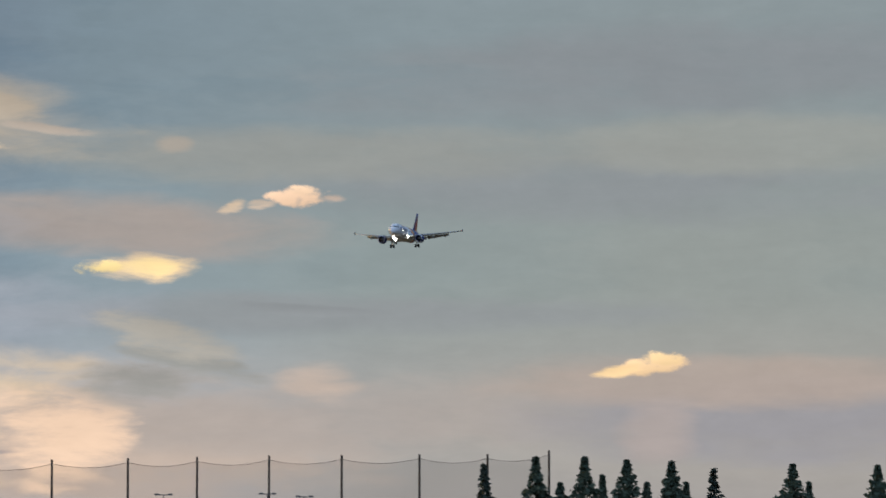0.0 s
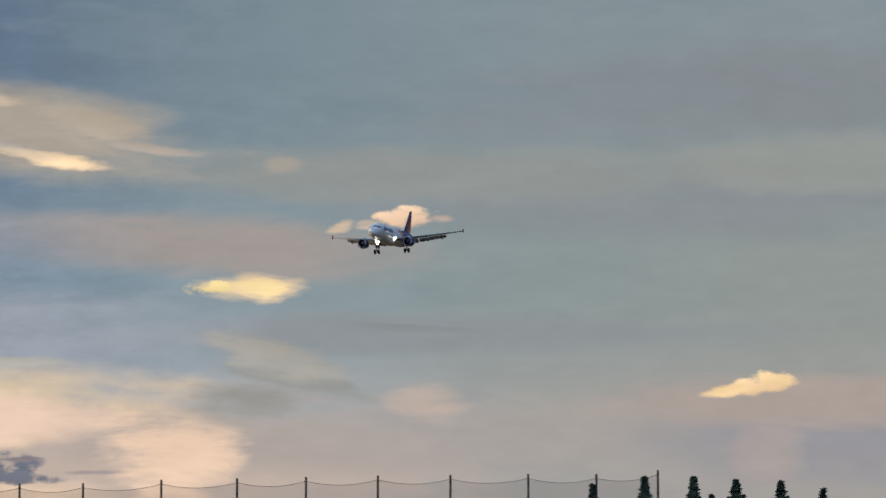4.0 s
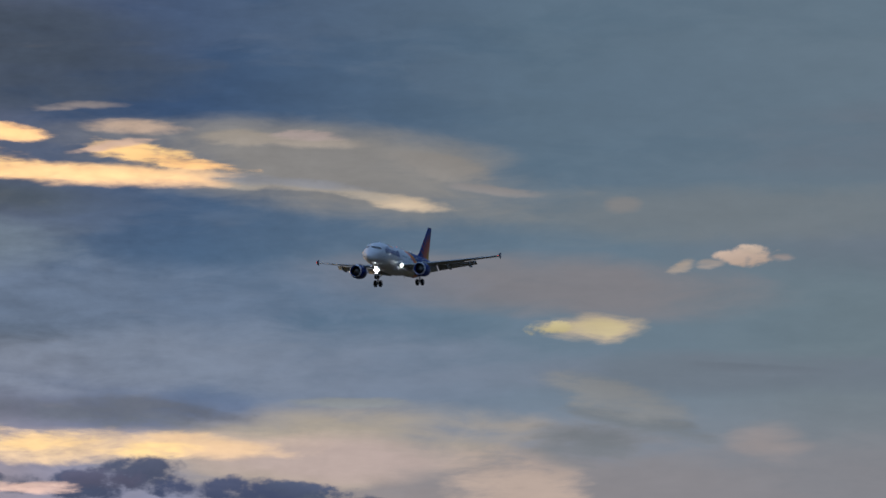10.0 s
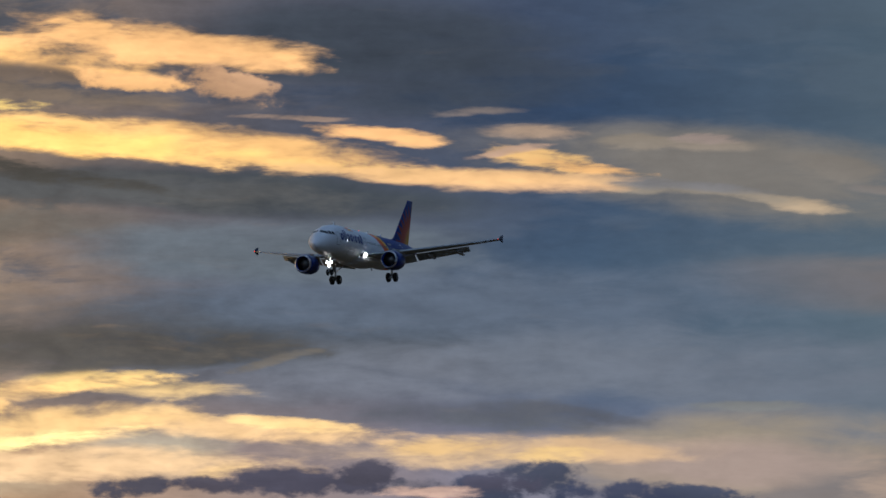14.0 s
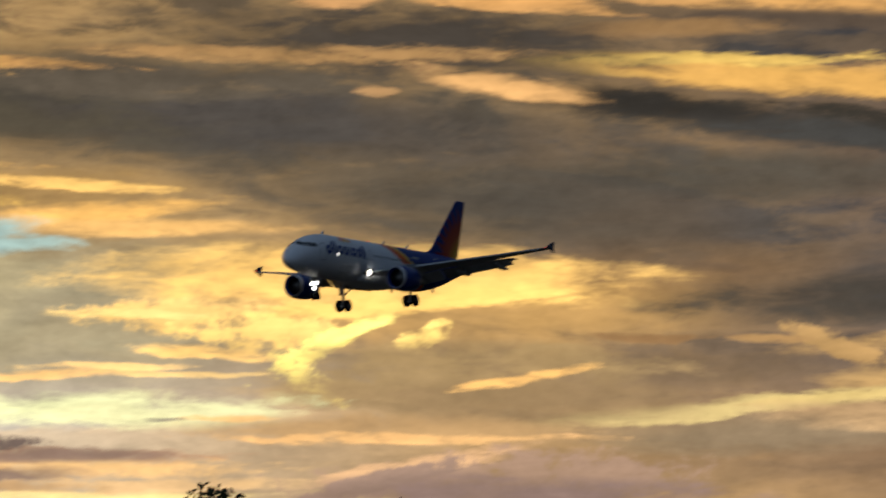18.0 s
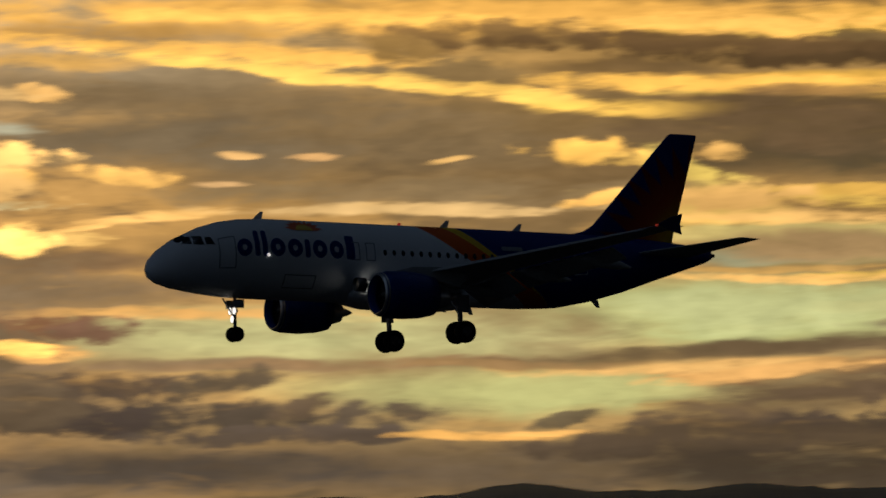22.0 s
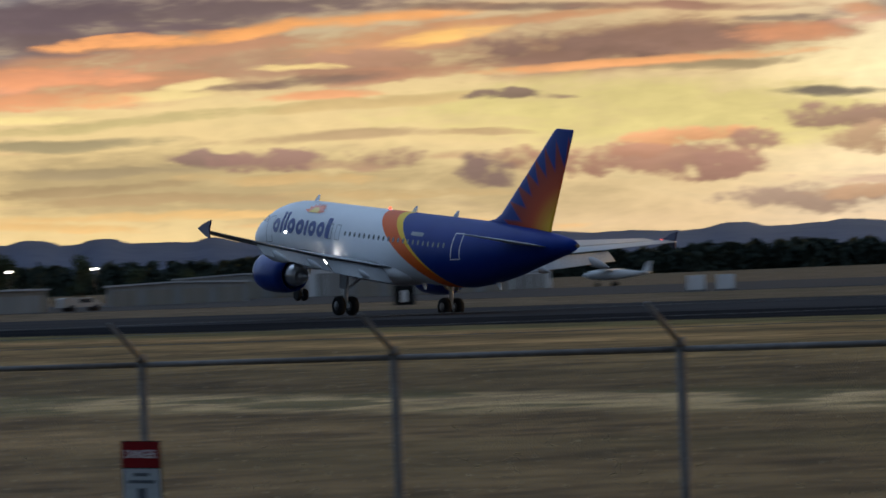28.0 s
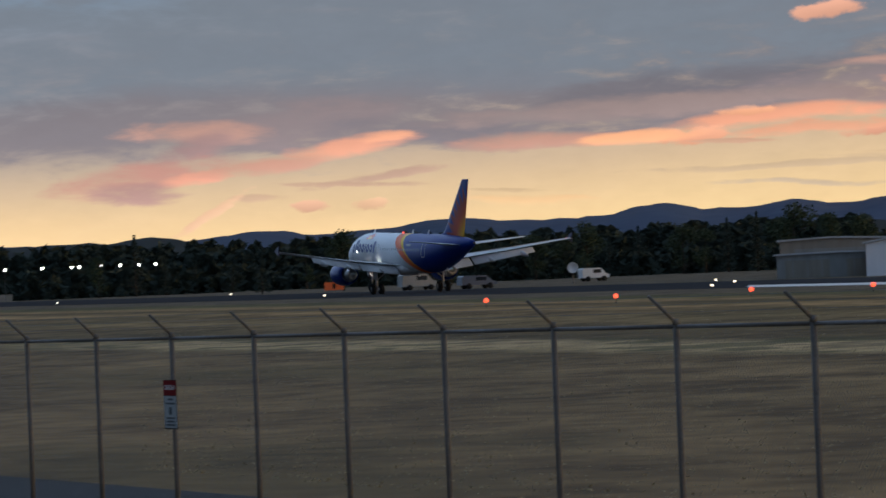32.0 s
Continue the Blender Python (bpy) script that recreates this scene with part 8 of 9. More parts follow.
for b, e in ((-65.3, 0.32), (-64.6, 0.4), (-63.9, 0.5), (-63.2, 0.43), (-62.6, 0.42), (-62.0, 0.5), (-61.6, 0.57), (-61.1, 0.63), (-60.6, 0.52), (-64.2, 0.34), (-62.3, 0.35), (-61.3, 0.46), (-60.2, 0.46), (-59.6, 0.4), (-63.6, 0.36), (-69.2, 0.28), (-68.7, 0.22), (-67.7, 0.3), (-70.0, 0.58), (-69.6, 0.3), (-70.5, 0.3)):
    tree("conifer" if rng.random() < 0.25 else "broad", int(rng.random() * 3), b, 640 + 30 * rng.random(), e, rng.random() * 360, G)


def woods(b0, b1, dist, low, high, label, count, seed):
    """A far belt of trees as one mass of clumps with pointed tops."""
    rng = random.Random(seed)
    pts = []
    for _ in range(count):
        b, d = b0 + (b1 - b0) * rng.random(), dist + 60 * rng.random()
        h = 2.7 + d * math.tan(radians(low + (high - low) * rng.random() ** 1.5))
        p = at(b, d)
        wide = h * (0.28 + 0.25 * rng.random())
        for _ in range(70):
            z = rng.random() ** 0.8
            r = wide * (1 - z) ** 0.6 * rng.random() ** 0.5
            a = rng.random() * 6.28
            pts.append(p + Vector((r * math.cos(a), r * math.sin(a), z * h)))
    tagged(new("woods", mesh_of("woods", *leaf_cloud(pts, 1.7, rng), leaf_dark)), label, "woods", "", "stuff")


woods(-46, -34, 900, 0.04, 0.18, "dark belt of trees along the field's edge", 420, 1)
woods(-25, -11, 900, -0.02, 0.12, "dark low belt of trees along the field", 420, 2)
woods(-34, -25, 900, -0.03, 0.08, "dark low belt of trees along the field", 260, 3)
woods(-60, -46, 1000, 0.05, 0.24, "dark belt of trees behind the hangars", 480, 4)
woods(-74, -60, 1100, 0.2, 0.46, "dark conifer woods below the hills", 560, 5)
woods(-71.5, -59, 660, -0.14, 0.1, "dark undergrowth along the foot of the tree belt", 340, 7)
woods(-11, 12, 1200, -0.06, 0.05, "dark low belt of trees along the field", 300, 6)

# ---- fence along the perimeter ----
galvanised = grained("weathered galvanised steel", (0.1, 0.096, 0.094), (0.17, 0.164, 0.16), 6.0, 0.76, 0.15)
wire_grey = grained("dull fence wire", (0.1, 0.1, 0.1), (0.17, 0.17, 0.17), 6.0, 0.6, 0.5)
sign_red = grained("red sign enamel", (0.13, 0.006, 0.009), (0.18, 0.01, 0.013), 3.0, 0.8)
sign_white = grained("white sign enamel", (0.62, 0.64, 0.66), (0.74, 0.75, 0.76), 3.0, 0.8)
sign_grey = grained("dull pale sign panel", (0.26, 0.3, 0.33), (0.36, 0.4, 0.43), 3.0, 0.8)
sign_ink = grained("faded sign ink", (0.06, 0.075, 0.09), (0.1, 0.115, 0.13), 3.0, 0.8)
sign_black = grained("black sign paint", (0.01, 0.01, 0.011), (0.02, 0.02, 0.02), 3.0, 0.8)
BAY = 3.05


def post_at(j):
    x, y = -18.68 - 3.0487 * j, 22.918 - 0.0904 * j
    return Vector((x, y, land(x, y)))


rail_z = (lambda j: 2.055 - 0.019 * max(j, -2))
fence = thing("fence", "galvanised chain-link perimeter fence with barbed wire arms", "fence")
fence["kind"] = "structure"
FIRST, LAST = -13, 24
for j in range(FIRST, LAST):
    p, q, top, nxt = post_at(j), post_at(j + 1), rail_z(j), rail_z(j + 1)
    part("fence_post", mesh_of("fence_post", *joined(rod(p, (p.x, p.y, top + 0.03), 0.038, 10), rod((p.x, p.y, top + 0.02), (p.x, p.y, top + 0.09), 0.046, 10, 0.034)), galvanised, True), fence)
    part("barb_arm", mesh_of("barb_arm", *joined(rod((p.x, p.y, top + 0.05), (p.x - 0.02, p.y - 0.33, top + 0.36), 0.024, 8, 0.018)), galvanised, True), fence)
    part("top_rail", mesh_of("top_rail", *rod((p.x, p.y, top), (q.x, q.y, nxt), 0.024, 8), galvanised, True), fence)
    wires = [rod((p.x, p.y - 0.31 * k, top + 0.05 + 0.29 * k), (q.x, q.y - 0.31 * k, nxt + 0.05 + 0.29 * k), 0.003, 4) for k in (0.4, 0.7, 1.0)]
    part("barbed_wire", mesh_of("barbed_wire", *joined(*wires), wire_grey), fence)
    # woven fabric: crossing diagonal wires
    lo, hi, v, f = p.z + 0.06, top - 0.02, [], []
    d, tall = (q - p).normalized(), (top - 0.02) - (p.z + 0.06)
    d.z = 0
    k = -tall
    while k < BAY:
        for up in (1, -1):
            s0, s1 = max(k, 0), min(k + tall, BAY)
            z0, z1 = (lo + (s0 - k), lo + (s1 - k)) if up > 0 else (hi - (s0 - k), hi - (s1 - k))
            i = len(v)
            a, b = p + d * s0, p + d * s1
            v += [(a.x, a.y, z0 - 0.0022), (b.x, b.y, z1 - 0.0022), (b.x, b.y, z1 + 0.0022), (a.x, a.y, z0 + 0.0022)]
            f.append((i, i + 1, i + 2, i + 3))
        k += 0.075
    part("chain_link", mesh_of("chain_link", v, f, wire_grey), fence)


def letters(text, size, mat, parent, m):
    c = bpy.data.curves.new("lettering", "FONT")
    c.body, c.size, c.align_x, c.align_y, c.extrude = text, size, "CENTER", "CENTER", 0.0015
    tmp = bpy.data.objects.new("lettering", c)
    me = bpy.data.meshes.new_from_object(tmp)
    bpy.data.objects.remove(tmp)
    bpy.data.curves.remove(c)
    me.materials.clear()
    me.materials.append(mat)
    return part("lettering", me, parent, "", None, m)


def warning_sign(j, ztop, width=0.5, height=0.72):
    p = post_at(j)
    ob = thing("warning_sign", "red-headed white warning sign wired to a fence post", "sign", pose(p.x, p.y - 0.055, ztop, 0, 0, 1.7), "warning signs on the fence")
    w, h = width / 2, height
    part("sign_plate", mesh_of("sign_plate", *block(-w, w, -0.004, 0.0, -h, 0), sign_black), ob)
    part("sign_panel", mesh_of("sign_panel", *block(-w + 0.016, w - 0.016, -0.0062, -0.004, -h + 0.016, -0.235), sign_grey), ob, "grey-blue lower panel")
    part("sign_header", mesh_of("sign_header", *block(-w + 0.008, w - 0.008, -0.0075, -0.004, -0.225, -0.008), sign_red), ob, "red header panel")
    letters("DANGER", 0.098, sign_white, ob, pose(0, -0.009, -0.115, 90, 0, 0))
    for z, a in ((-0.285, 0.1), (-0.345, 0.175), (-0.56, 0.16), (-0.61, 0.15), (-0.66, 0.175)):
        part("text_bar", mesh_of("text_bar", *block(-a, a, -0.0085, -0.0062, z - 0.014, z + 0.014), sign_ink), ob)
    part("pictogram", mesh_of("pictogram", *block(-0.055, 0.055, -0.0085, -0.0062, -0.51, -0.4), sign_ink), ob, "plain dark square")
    return ob


warning_sign(3, 1.36)
warning_sign(13, 1.2)

# ---- runway furniture ----
lamp_case = grained("lamp housing", (0.05, 0.05, 0.05), (0.1, 0.1, 0.1), 5.0, 0.5)
glow_white = glowing("runway lamp white", (1.0, 0.8, 0.55), 3)
glow_red = glowing("runway lamp red", (1.0, 0.1, 0.04), 2.2)
glow_flood = glowing("field flood white", (1.0, 0.95, 0.85), 8)


def edge_light(x, y, glow, label, group, size=1.0):
    ob = thing("runway_light", label, "runway light", pose(x, y, 0.015), group)
    part("stem", mesh_of("stem", *rod((0, 0, 0), (0, 0, 0.28 * size), 0.03, 8), lamp_case, True), ob)
    v, f = tube(((0.28 * size, 0.08 * size), (0.33 * size, 0.13 * size), (0.45 * size, 0.12 * size), (0.52 * size, 0.03)), "z", 12)
    part("lens", mesh_of("lens", v, f, glow, True), ob, "glowing lens")


for x in (-62, -132, -301, -462, -222, -382):
    edge_light(x, 158.5, glow_white, "small white runway edge light, lit", "near runway edge lights", 0.75)
for x, y in ((-54, 190), (-112, 191), (-156, 186), (-211, 190), (-281, 197), (-360, 190), (-488, 190), (-330, 176)):
    edge_light(x, y, glow_white, "small white runway edge light, lit", "far runway edge lights", 0.8)
for x, y in ((-239, 110), (-231, 115), (-235, 126.5), (-231, 133), (-236, 141.5)):
    edge_light(x, y, glow_red, "small red runway end light, lit", "red runway end lights", 1.15)
for b in (-71.75, -71.25, -70.85, -70.75, -70.45, -70.2, -69.95, -69.72):
    p = at(b, 700)
    ob = thing("approach_light", "white approach light on a thin pole, lit", "runway light", pose(p.x, p.y, 0), "approach light row")
    part("pole", mesh_of("pole", *rod((0, 0, 0), (0, 0, 4.8), 0.05, 6), lamp_case), ob)
    v, f = tube(((4.8, 0.1), (4.95, 0.2), (5.15, 0.2), (5.25, 0.05)), "z", 10)
    part("lens", mesh_of("lens", v, f, glow_flood, True), ob, "glowing lens")


def marker_board(x, y, turn, label, face, w=1.3, h=1.1):
    ob = thing("marker_board", label, "sign", pose(x, y, 0.0, 0, 0, turn))
    for dx in (-0.35, 0.35):
        part("leg", mesh_of("leg", *rod((dx, 0, 0), (dx, 0, 0.3), 0.035, 6), lamp_case), ob)
    part("case", mesh_of("case", *block(-w / 2, w / 2, -0.1, 0.1, 0.28, 0.28 + h), sign_black if face != "orange" else orange_paint), ob)
    part("face_bar", mesh_of("face_bar", *block(-0.2, 0.2, -0.11, -0.1, 0.5, 0.5 + h * 0.6), sign_white if face != "orange" else sign_black), ob, "plain pale bar of writing")


marker_board(-221, 204, 45, "black runway distance board with a pale figure", "white", 1.5, 1.4)
marker_board(-52, 206, 15, "orange taxiway board beside the runway", "orange", 0.6, 0.6)
marker_board(-486, 203, 65, "orange taxiway board beside the runway", "orange", 2.4, 1.0)

# ---- buildings and vehicles across the field ----
wall_grey = grained("grey metal cladding", (0.2, 0.2, 0.195), (0.29, 0.285, 0.275), 0.25, 0.6, 0, 0.1, (1, 1, 0.2), 6)
wall_tan = grained("tan metal cladding", (0.2, 0.175, 0.145), (0.28, 0.25, 0.21), 0.25, 0.6, 0, 0.1, (1, 1, 0.2), 6)
wall_white = grained("white metal cladding", (0.5, 0.52, 0.54), (0.62, 0.64, 0.66), 0.25, 0.5, 0, 0.1, (1, 1, 0.2), 6)
wall_bright = grained("bright white cladding", (0.62, 0.66, 0.72), (0.74, 0.77, 0.82), 0.25, 0.5, 0, 0.1, (1, 1, 0.2), 6)
wall_blue = grained("slate blue cladding", (0.07, 0.085, 0.12), (0.11, 0.125, 0.16), 0.25, 0.55, 0, 0.1, (1, 1, 0.2), 6)
roof_pale = grained("pale sheet roof", (0.34, 0.35, 0.36), (0.46, 0.47, 0.48), 0.3, 0.45, 0.1, 0.1, (1, 0.2, 1), 6)
roof_dark = grained("dark sheet roof", (0.09, 0.09, 0.095), (0.15, 0.15, 0.155), 0.3, 0.5, 0.1, 0.1, (1, 0.2, 1), 6)
window_glass = grained("dim window glass", (0.015, 0.018, 0.022), (0.03, 0.034, 0.04), 1.0, 0.08)


def building(b0, b1, dist, rise, label, wall, roof, depth=16, pitch=0.06, doors=0, windows=0, skew=0.0, arched=False, sections=(), category="hangar"):
    """A shed seen from the field: its eaves stand at that elevation from the eye."""
    mid = (b0 + b1) / 2
    w = dist * (math.tan(radians(b1 - mid)) - math.tan(radians(b0 - mid))) / 2
    h = max(2.2, 2.7 + dist * math.tan(radians(rise)))
    p = at(mid, dist)
    ob = thing("hangar" if category == "hangar" else "building", label, category, pose(p.x, p.y, 0, 0, 0, -mid + skew))
    if arched:
        n = 14
        prof = [(-w, 0)] + [(-w * math.cos(math.pi * k / n), h * 0.45 + h * 0.55 * math.sin(math.pi * k / n)) for k in range(n + 1)] + [(w, 0)]
        rings = [[(x, y, z) for x, z in prof] for y in (0, depth)]
        part("shell", mesh_of("shell", *loft(rings), wall), ob)
    else:
        ridge_h = pitch * w
        v = [(x, y, z) for y in (0, depth) for x, z in ((-w, -0.2), (w, -0.2), (w, h), (0, h + ridge_h), (-w, h))]
        f = [(4, 3, 2, 1, 0), (5, 6, 7, 8, 9), (0, 5, 9, 4), (1, 2, 7, 6), (0, 1, 6, 5)]
        part("wall", mesh_of("wall", v, f, wall), ob)
        t = 0.18
        v = [(x, y, z) for y in (-0.35, depth + 0.35) for x, z in ((-w - 0.3, h), (0, h + ridge_h + 0.02), (w + 0.3, h), (w + 0.3, h + t), (0, h + ridge_h + t), (-w - 0.3, h + t))]
        f = [(0, 1, 4, 5), (1, 2, 3, 4), (11, 10, 7, 6), (10, 9, 8, 7)] + [(i, 6 + i, 6 + (i + 1) % 6, (i + 1) % 6) for i in range(6)]
        part("roof", mesh_of("roof", v, f, roof), ob)
    for k, (x0, x1, mat) in enumerate(sections):
        part("wall_panel", mesh_of("wall_panel", *block(-w + 2 * w * x0, -w + 2 * w * x1, -0.06, 0.0, 0, h - 0.05), mat), ob)
    for k in range(doors):
        cx, dw = -w + 2 * w * (k + 0.5) / doors, 2 * w / doors * 0.36
        d = part("hangar_door", mesh_of("hangar_door", *block(cx - dw, cx + dw, -0.12, -0.06, 0, h * 0.78), wall_grey if wall != wall_grey else wall_tan), ob)
        for s in (-0.33, 0, 0.33):
            part("door_rib", mesh_of("door_rib", *block(cx + 2 * dw * s - 0.05, cx + 2 * dw * s + 0.05, -0.16, -0.12, 0.1, h * 0.75), wall), d)
    for k in range(windows):
        cx = -w + 2 * w * (0.06 + 0.34 * (k + 0.5) / max(windows, 1))
        win = part("window", mesh_of("window", *block(cx - 0.62, cx + 0.62, -0.1, -0.02, h * 0.48, h * 0.75), wall_white), ob)
        part("pane", mesh_of("pane", *block(cx - 0.54, cx + 0.54, -0.125, -0.1, h * 0.5, h * 0.73), window_glass), win)
    return ob


building(-28.65, -24.85, 440, 0.1, "long pale office building with small dark windows", wall_grey, roof_pale, 12, 0.015, 0, 4, 0, False, ((0.0, 0.36, wall_white), (0.55, 0.74, wall_blue), (0.75, 0.98, wall_tan)), "building")
building(-31.9, -29.85, 470, -0.12, "low shed with a broad pale roof", wall_white, roof_pale, 14, 0.22, 2)
building(-33.4, -32.0, 500, -0.05, "low shed with a pale roof", wall_grey, roof_pale, 14, 0.12, 1)
building(-40.1, -34.0, 352, 0.24, "large dark hangar with pale roof edge", wall_tan, roof_pale, 26, 0.03, 0, 0, 0, False, ((0.0, 0.34, wall_grey), (0.34, 1.0, roof_dark)))
building(-48.2, -46.85, 520, 0.03, "white hangar with a ribbed roof", wall_white, roof_pale, 18, 0.16, 1)
building(-48.0, -45.85, 470, -0.14, "long low grey shed row", wall_grey, roof_pale, 10, 0.03, 5)
building(-45.9, -45.3, 500, -0.08, "small pale shed by the hangars", wall_white, roof_pale, 8, 0.05, 1)
building(-52.9, -52.1, 430, -0.12, "small tan shed with a flat roof", wall_tan, roof_pale, 10, 0.02, 1)
building(-51.3, -49.4, 480, -0.08, "long low shed with a pale roof", wall_grey, roof_pale, 12, 0.03, 4)
building(-50.4, -48.5, 540, 0.0, "low shed with a pale roof", wall_grey, roof_pale, 12, 0.04, 3)
building(-48.6, -47.6, 520, 0.1, "tall white hangar with a pale roof", wall_white, roof_pale, 18, 0.1, 1)
building(-60.15, -58.5, 420, 0.07, "white gabled hangar with a pale roof", wall_bright, roof_pale, 20, 0.15)
building(-58.9, -55.75, 445, -0.02, "long grey hangar row", wall_grey, roof_pale, 14, 0.02, 7)
building(-57.6, -52.9, 405, -0.045, "long grey hangar row with pale eaves", wall_grey, roof_pale, 14, 0.012, 9)
building(-61.35, -59.7, 430, -0.05, "grey hangar with a flat roof", wall_grey, roof_pale, 14, 0.02, 2)
building(-57.0, -56.0, 520, 0.13, "grey hangar with a shallow pale roof", wall_grey, roof_pale, 14, 0.04, 1)
building(-55.6, -53.0, 540, 0.11, "broad hangar with a shallow pale roof", wall_tan, roof_pale, 20, 0.04, 2)
building(-61.3, -59.9, 460, 0.14, "tan hangar with a tall door", wall_tan, roof_pale, 20, 0.04, 1)

# control tower
p = at(-55.05, 620)
tower = thing("control_tower", "pale control tower with a dark glazed cab", "control tower", pose(p.x, p.y, 0, 0, 0, 55))
top = 2.7 + 620 * math.tan(radians(0.9))
v, f = tube(((-0.3, 1.35), (top - 2.4, 1.3), (top - 2.2, 1.8), (top - 2.0, 1.9)), "z", 8)
part("shaft", mesh_of("shaft", v, f, grained("pale concrete shaft", (0.4, 0.38, 0.34), (0.52, 0.49, 0.44), 0.4, 0.7)), tower)
v, f = tube(((top - 2.0, 1.75), (top - 0.55, 2.15)), "z", 8)
part("cab_glass", mesh_of("cab_glass", v, f, window_glass), tower, "dark glazed cab")
for k in range(8):
    a = 2 * math.pi * k / 8
    part("mullion", mesh_of("mullion", *rod((1.78 * math.cos(a), 1.78 * math.sin(a), top - 2.0), (2.18 * math.cos(a), 2.18 * math.sin(a), top - 0.55), 0.05, 5), sign_black), tower)
v, f = tube(((top - 0.55, 2.3), (top - 0.2, 2.35), (top, 1.9), (top + 0.1, 0.3)), "z", 8)
part("cab_roof", mesh_of("cab_roof", v, f, roof_dark), tower)
v, f = tube(((top - 2.35, 2.1), (top - 2.25, 2.15)), "z", 8)
part("gallery", mesh_of("gallery", v, f, roof_dark), tower)
part("mast", mesh_of("mast", *rod((0.6, 0, top), (0.6, 0, top + 1.8), 0.03, 5), sign_black), tower)


def van(b, dist, label, mat, long=4.6, high=2.0, turn=20):
    m = facing(b, dist)
    ob = thing("van", label, "van", m @ pose(0, 0, 0, 0, 0, turn), "vehicles across the field")
    prof = [(-long / 2, 0.45), (-long / 2, high * 0.92), (-long / 2 + 0.3, high), (long * 0.2, high), (long * 0.36, high * 0.62), (long / 2, high * 0.5), (long / 2, 0.45)]
    rings = [[(x, y, z) for x, z in prof] for y in (-0.9, 0.9)]
    body = part("body", mesh_of("body", *loft(rings), mat), ob)
    part("side_window", mesh_of("side_window", *block(-long * 0.1, long * 0.2, -0.92, -0.9, high * 0.62, high * 0.9), window_glass), body)
    for x in (-long * 0.3, long * 0.3):
        for y in (-0.85, 0.85):
            v, f = tube(((y - 0.12, 0.34), (y + 0.12, 0.34)), "y", 14)
            part("wheel", mesh_of("wheel", [(q[0] + x, q[1], q[2] + 0.34) for q in v], f, tyre_rubber, True), ob)


van(-63.82, 540, "white panel van parked by the apron", wall_white, 3.6, 1.7)
van(-66.2, 500, "pale van parked far off", wall_grey, 4.4, 1.9)
van(-65.4, 480, "dark blue car parked far off", wall_blue, 4.2, 1.5)
van(-38.9, 345, "dark truck with a red tail light by the hangar", wall_blue, 5.0, 2.2)
van(-14.8, 250, "dark service truck beside the runway", wall_blue, 2.9, 1.5)
van(-16.9, 420, "pale van parked far off", wall_white, 5.0, 2.0)
van(-21.5, 420, "pale car parked far off", wall_grey, 4.4, 1.6)
van(-51.65, 420, "pale car parked before the trees", wall_grey, 4.4, 1.4)
p = at(-38.9, 342)
ob = thing("warning_lamp", "red warning lamp on a short post, lit", "lamp", pose(p.x, p.y, 0))
part("post", mesh_of("post", *rod((0, 0, 0), (0, 0, 1.2), 0.05, 6), lamp_case), ob)
v, f = tube(((1.2, 0.12), (1.3, 0.2), (1.5, 0.2), (1.6, 0.05)), "z", 10)
part("lens", mesh_of("lens", v, f, glow_red, True), ob, "glowing red lens")
for b, d, z in ((-32.3, 430, 1.8), (-28.7, 400, 1.0), (-28.2, 400, 1.0), (-26.5, 420, 2.0), (-52.6, 520, 4.4), (-51.45, 520, 4.4), (-58.9, 540, 4.0), (-53.6, 520, 5.2), (0.9, 500, 0.4)):
    p = at(b, d)
    ob = thing("flood_lamp", "small white flood lamp on a pole, lit", "lamp", pose(p.x, p.y, 0), "flood lamps across the field")
    part("pole", mesh_of("pole", *rod((0, 0, 0), (0, 0, z), 0.05, 6), lamp_case), ob)
    part("head", mesh_of("head", *block(-0.3, 0.3, -0.12, 0.12, z, z + 0.22), glow_flood), ob, "glowing lamp head")
# parked light aircraft
m = facing(-44.45, 480)
ob = thing("parked_plane", "white light aircraft parked on the grass", "airplane", m @ pose(0, 0, 0, 0, 0, 170))
v, f = tube(((-4.2, 0.1), (-3.0, 0.28), (-0.5, 0.62), (1.2, 0.66), (2.6, 0.5), (3.4, 0.12)), "x", 14)
part("fuselage", mesh_of("fuselage", [(q[0], q[1], q[2] + 1.35) for q in v], f, wall_white, True), ob)
part("wing", mesh_of("wing", *block(-0.2, 1.1, -4.8, 4.8, 1.85, 1.98), wall_white), ob)
part("tailplane", mesh_of("tailplane", *block(-4.1, -3.4, -1.5, 1.5, 1.45, 1.52), wall_white), ob)
v = [(x, y, z) for y in (-0.05, 0.05) for x, z in ((-4.2, 1.4), (-3.2, 1.5), (-3.9, 2.7), (-4.4, 2.7))]
part("fin", mesh_of("fin", v, [(0, 1, 2, 3), (7, 6, 5, 4)] + [(i, 4 + i, 4 + (i + 1) % 4, (i + 1) % 4) for i in range(4)], wall_white), ob)
for x, y in ((1.9, 0), (-0.1, 1.1), (-0.1, -1.1)):
    part("gear_leg", mesh_of("gear_leg", *joined(rod((x, y, 0.3), (x, y * 0.5, 1.0), 0.05, 6), [[(q[0] + x, q[1] + y, q[2] + 0.25) for q in tube(((-0.08, 0.25), (0.08, 0.25)), "y", 12)[0]], tube(((-0.08, 0.25), (0.08, 0.25)), "y", 12)[1]]), tyre_rubber, True), ob)
